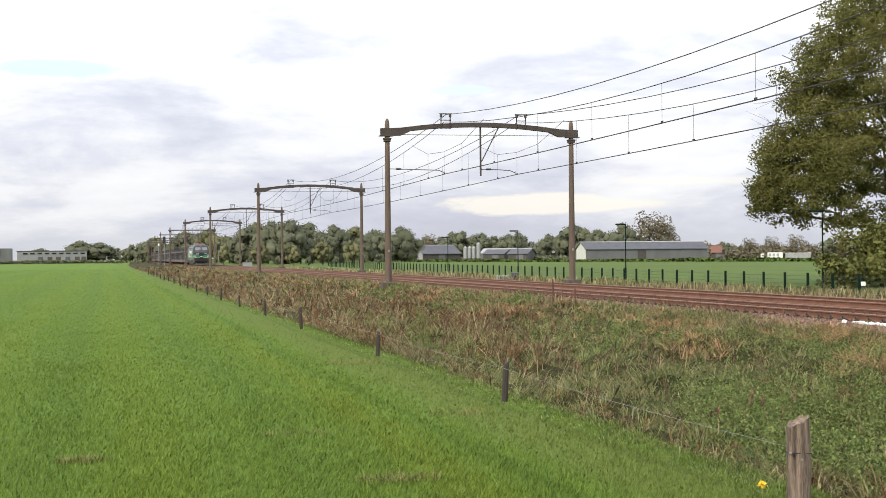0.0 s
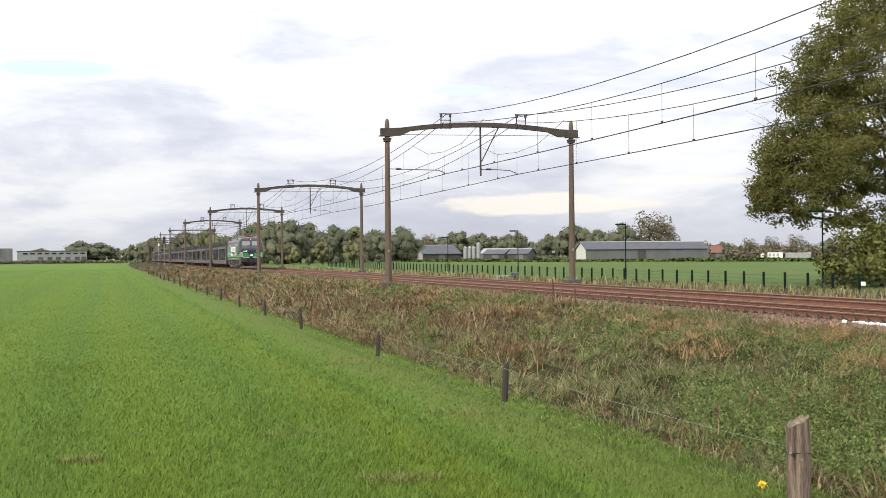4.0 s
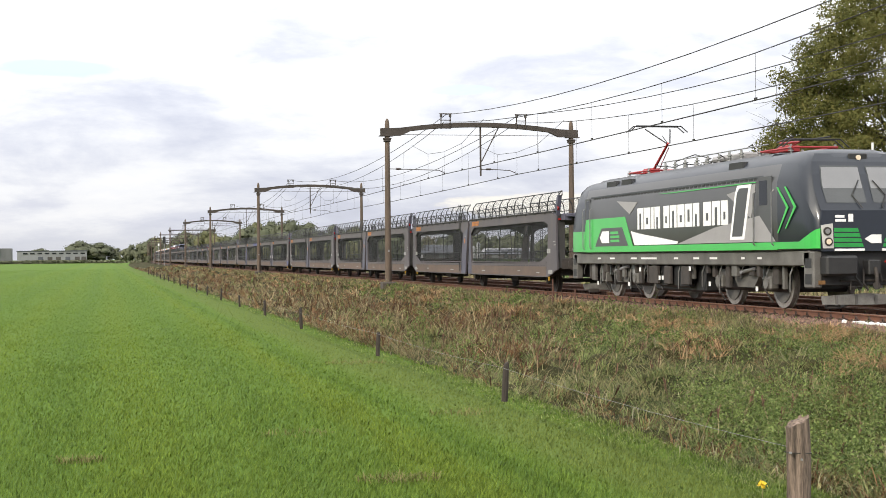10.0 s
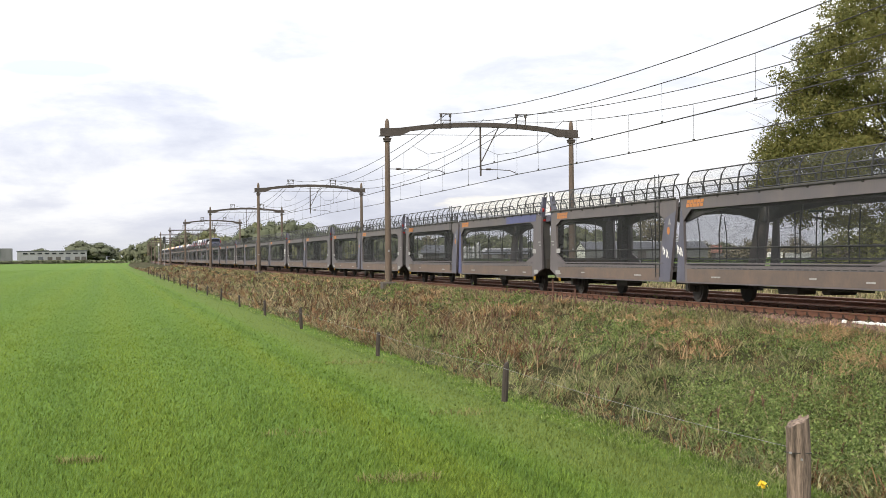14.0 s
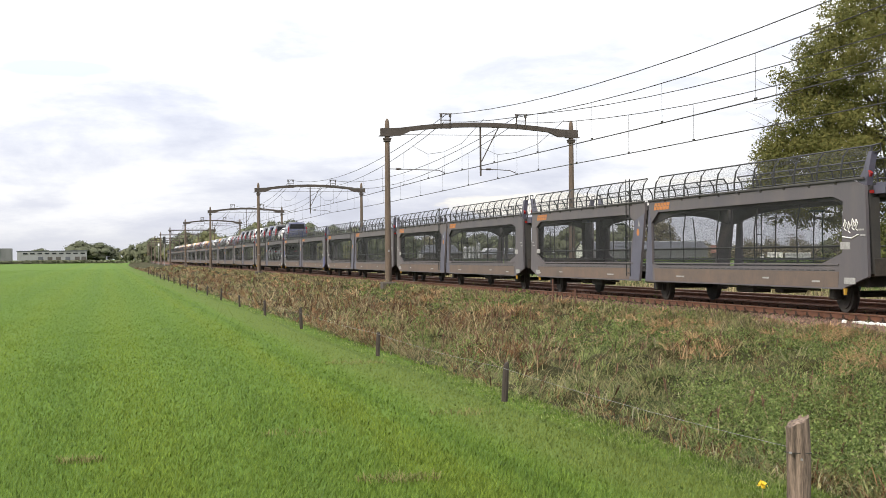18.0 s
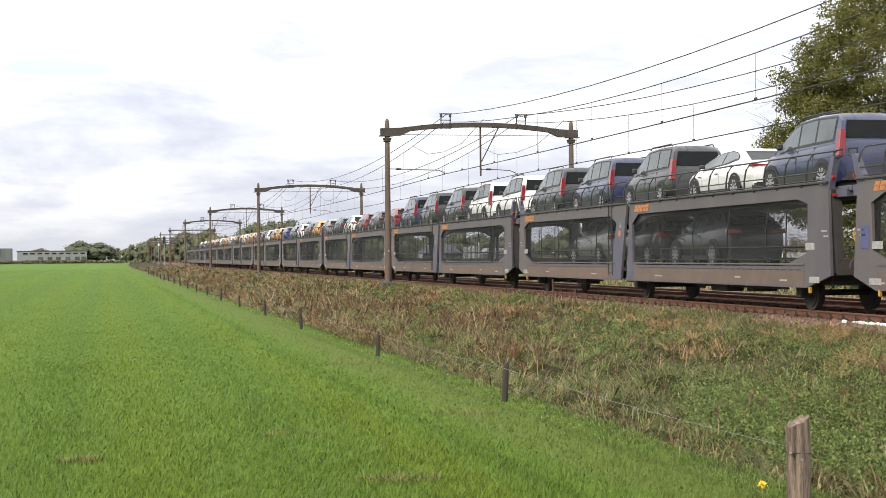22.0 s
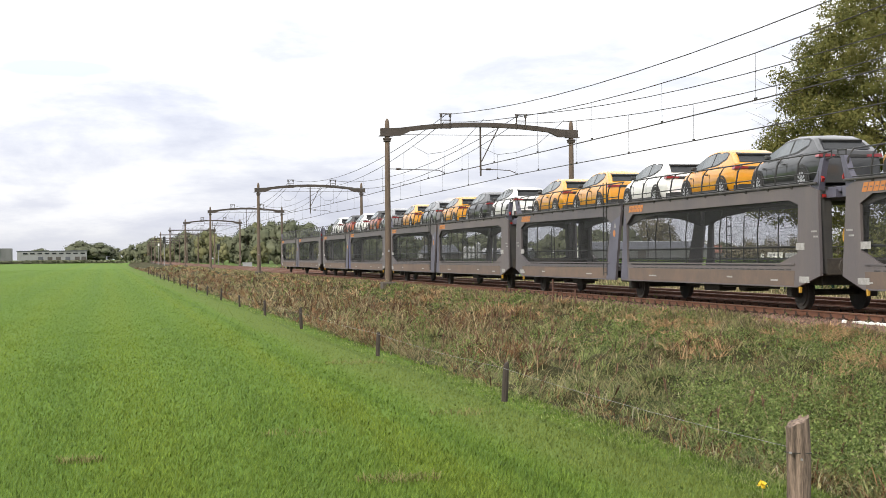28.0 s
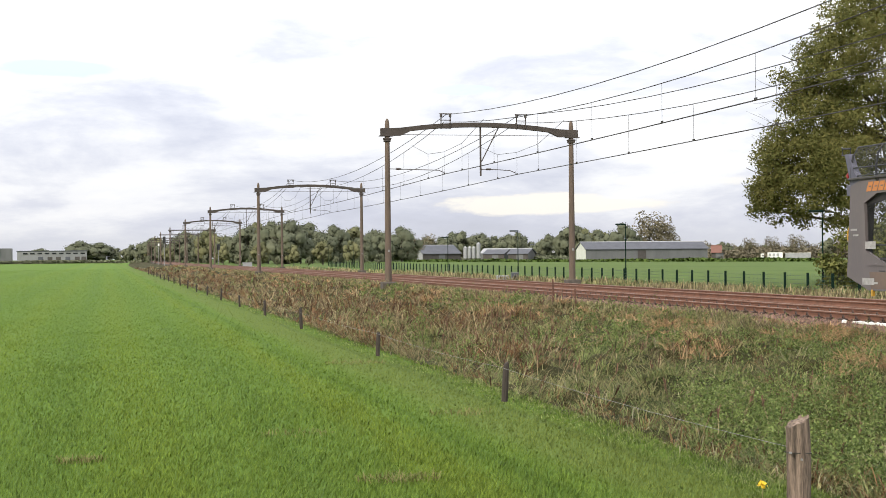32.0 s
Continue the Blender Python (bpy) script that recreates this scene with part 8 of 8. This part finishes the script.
fence = thing("mesh_fence", "dark green mesh fence with flat steel posts beside the track", "fence")
fp = Mesh().box(-0.06, 0.06, -0.04, 0.04, -0.3, 1.12, 0.01).data("fence_upright")
fp.materials.append(M_GREENPOST)
FY = [58 + 2.95 * k for k in range(95)]
for y in FY:
    part("fence_upright", fp, None, fence, at=pose(fence_x(y), y, -0.75))
part("fence_mesh", Mesh().add([(fence_x(FY[0]), FY[0], -0.7), (fence_x(FY[-1]), FY[-1], -0.7), (fence_x(FY[-1]), FY[-1], 0.32), (fence_x(FY[0]), FY[0], 0.32)], [(0, 1, 2, 3)]), M_FENCENET, fence)
tagged(part("fence_sign", Mesh().box(-0.1, 0.1, -0.02, 0.0, 0.04, 0.22), M_WHITE, fence, at=pose(34.0, 63.2, -0.2, 0, 0, -35)), "small white notice plate")


# ---- street lamps along the lane ----
def street_lamp(x, y, h):
    l = thing("street_lamp", "slim dark green street lamp with a flat head beside the lane", "street lamp", "street lamps", at=pose(x, y, -0.75))
    part("pole", Mesh().tube([(0, 0, -0.2), (0, 0, 1.0)], 0.075, 8).tube([(0, 0, 1.0), (0, 0, h)], 0.055, 8, 0.04), M_GREENPOST, l)
    part("lamp_head", Mesh().box(-0.85, 0.05, -0.12, 0.12, h - 0.05, h + 0.07, 0.03), M_GREENPOST, l)
    part("lamp_glass", Mesh().box(-0.75, -0.25, -0.09, 0.09, h - 0.085, h - 0.05), M_STEEL, l)
    return l


for x, y, h in ((41.9, 117.7, 4.6), (41.0, 147.6, 4.6), (44.5, 195.0, 4.6), (41.9, 82.8, 4.6), (47.5, 250, 4.6), (50.5, 310, 4.6), (54, 370, 4.6)):
    street_lamp(x, y, h)


# ---- line-side equipment ----
def signal(x, y, h, head_h):
    s = thing("railway_signal", "black railway signal head on a slim mast", "signal", "signals", at=pose(x + bend(y), y, -0.2))
    part("signal_mast", Mesh().tube([(0, 0, -0.4), (0, 0, h)], 0.09, 8), M_STEEL, s)
    hd = part("signal_head", Mesh().box(-0.35, 0.35, -0.15, 0.1, h - 0.2, h - 0.2 + head_h, 0.1), M_BLACK, s)
    for k in range(3):
        part("lens_hood", Mesh().disc((0, -0.2, h + 0.1 + 0.45 * k), "y", 0.13, 0.12, 12), M_BLACK, hd)
    part("signal_plate", Mesh().box(-0.15, 0.15, -0.14, -0.1, 0.9, 1.3), M_STEEL, s)
    return s


signal(13.9, 372.0, 5.4, 1.7)
signal(25.1, 345.0, 3.6, 1.3)
p = thing("signal_plate_post", "white marker board on a post by the track", "sign", at=pose(13.2, 386, -0.3))
part("board_post", Mesh().tube([(0, 0, -0.3), (0, 0, 5.6)], 0.06, 6), M_STEEL, p)
part("board", Mesh().box(-0.2, 0.2, -0.06, -0.02, 4.8, 5.4), M_WHITE, p)
cb = thing("relay_cabinet", "pale grey relay cabinet beside the track", "cabinet", at=pose(27.2, 296, -0.7))
part("cabinet_body", Mesh().box(-0.9, 0.9, -0.35, 0.35, 0.0, 1.1, 0.03), M_SILO, cb)
part("cabinet_roof", Mesh().box(-0.95, 0.95, -0.4, 0.4, 1.1, 1.18, 0.02), M_STEEL, cb)
cb = thing("cable_box", "small grey-blue cable box in the grass by the fence", "cabinet", at=pose(34.0, 123.5, -0.75))
part("box_body", Mesh().box(-0.3, 0.3, -0.2, 0.2, 0.0, 0.62, 0.03), M_ROOF, cb)
part("box_lid", Mesh().box(-0.32, 0.32, -0.22, 0.22, 0.62, 0.68, 0.02), M_CLAD, cb)
cb = thing("concrete_block", "low pale concrete block in the grass by the fence", "block", at=pose(33.2, 124.5, -0.75))
part("block_body", Mesh().box(-0.5, 0.5, -0.25, 0.25, 0.0, 0.42, 0.04), M_SILO, cb)

# ---- movement ----
TRAVEL = [(0.0, -235.3), (3.0, -162.2), (6.0, -90.3), (9.0, -14.1), (10.0, 12.8), (12.0, 66.0), (13.0, 92.5), (16.0, 171.6), (20.0, 277.4),
          (22.0, 330.7), (23.0, 357.5), (24.0, 384.5), (25.0, 411.6), (28.0, 492.2), (29.0, 519.0), (31.0, 573.1), (32.0, 600.4)]


def motions():
    """The whole train runs towards -y; cars stand still on their wagons."""
    for ob, back, z in TRAIN:
        rows = []
        for t, d in TRAVEL:
            y = 78.0 + back - d
            turn = -math.degrees(math.atan(6e-5 * max(0.0, y - 300.0)))
            rows.append((t, pose(NEAR_X + bend(y), y, z, 0, 0, turn)))
        walk(ob, rows)


motions()
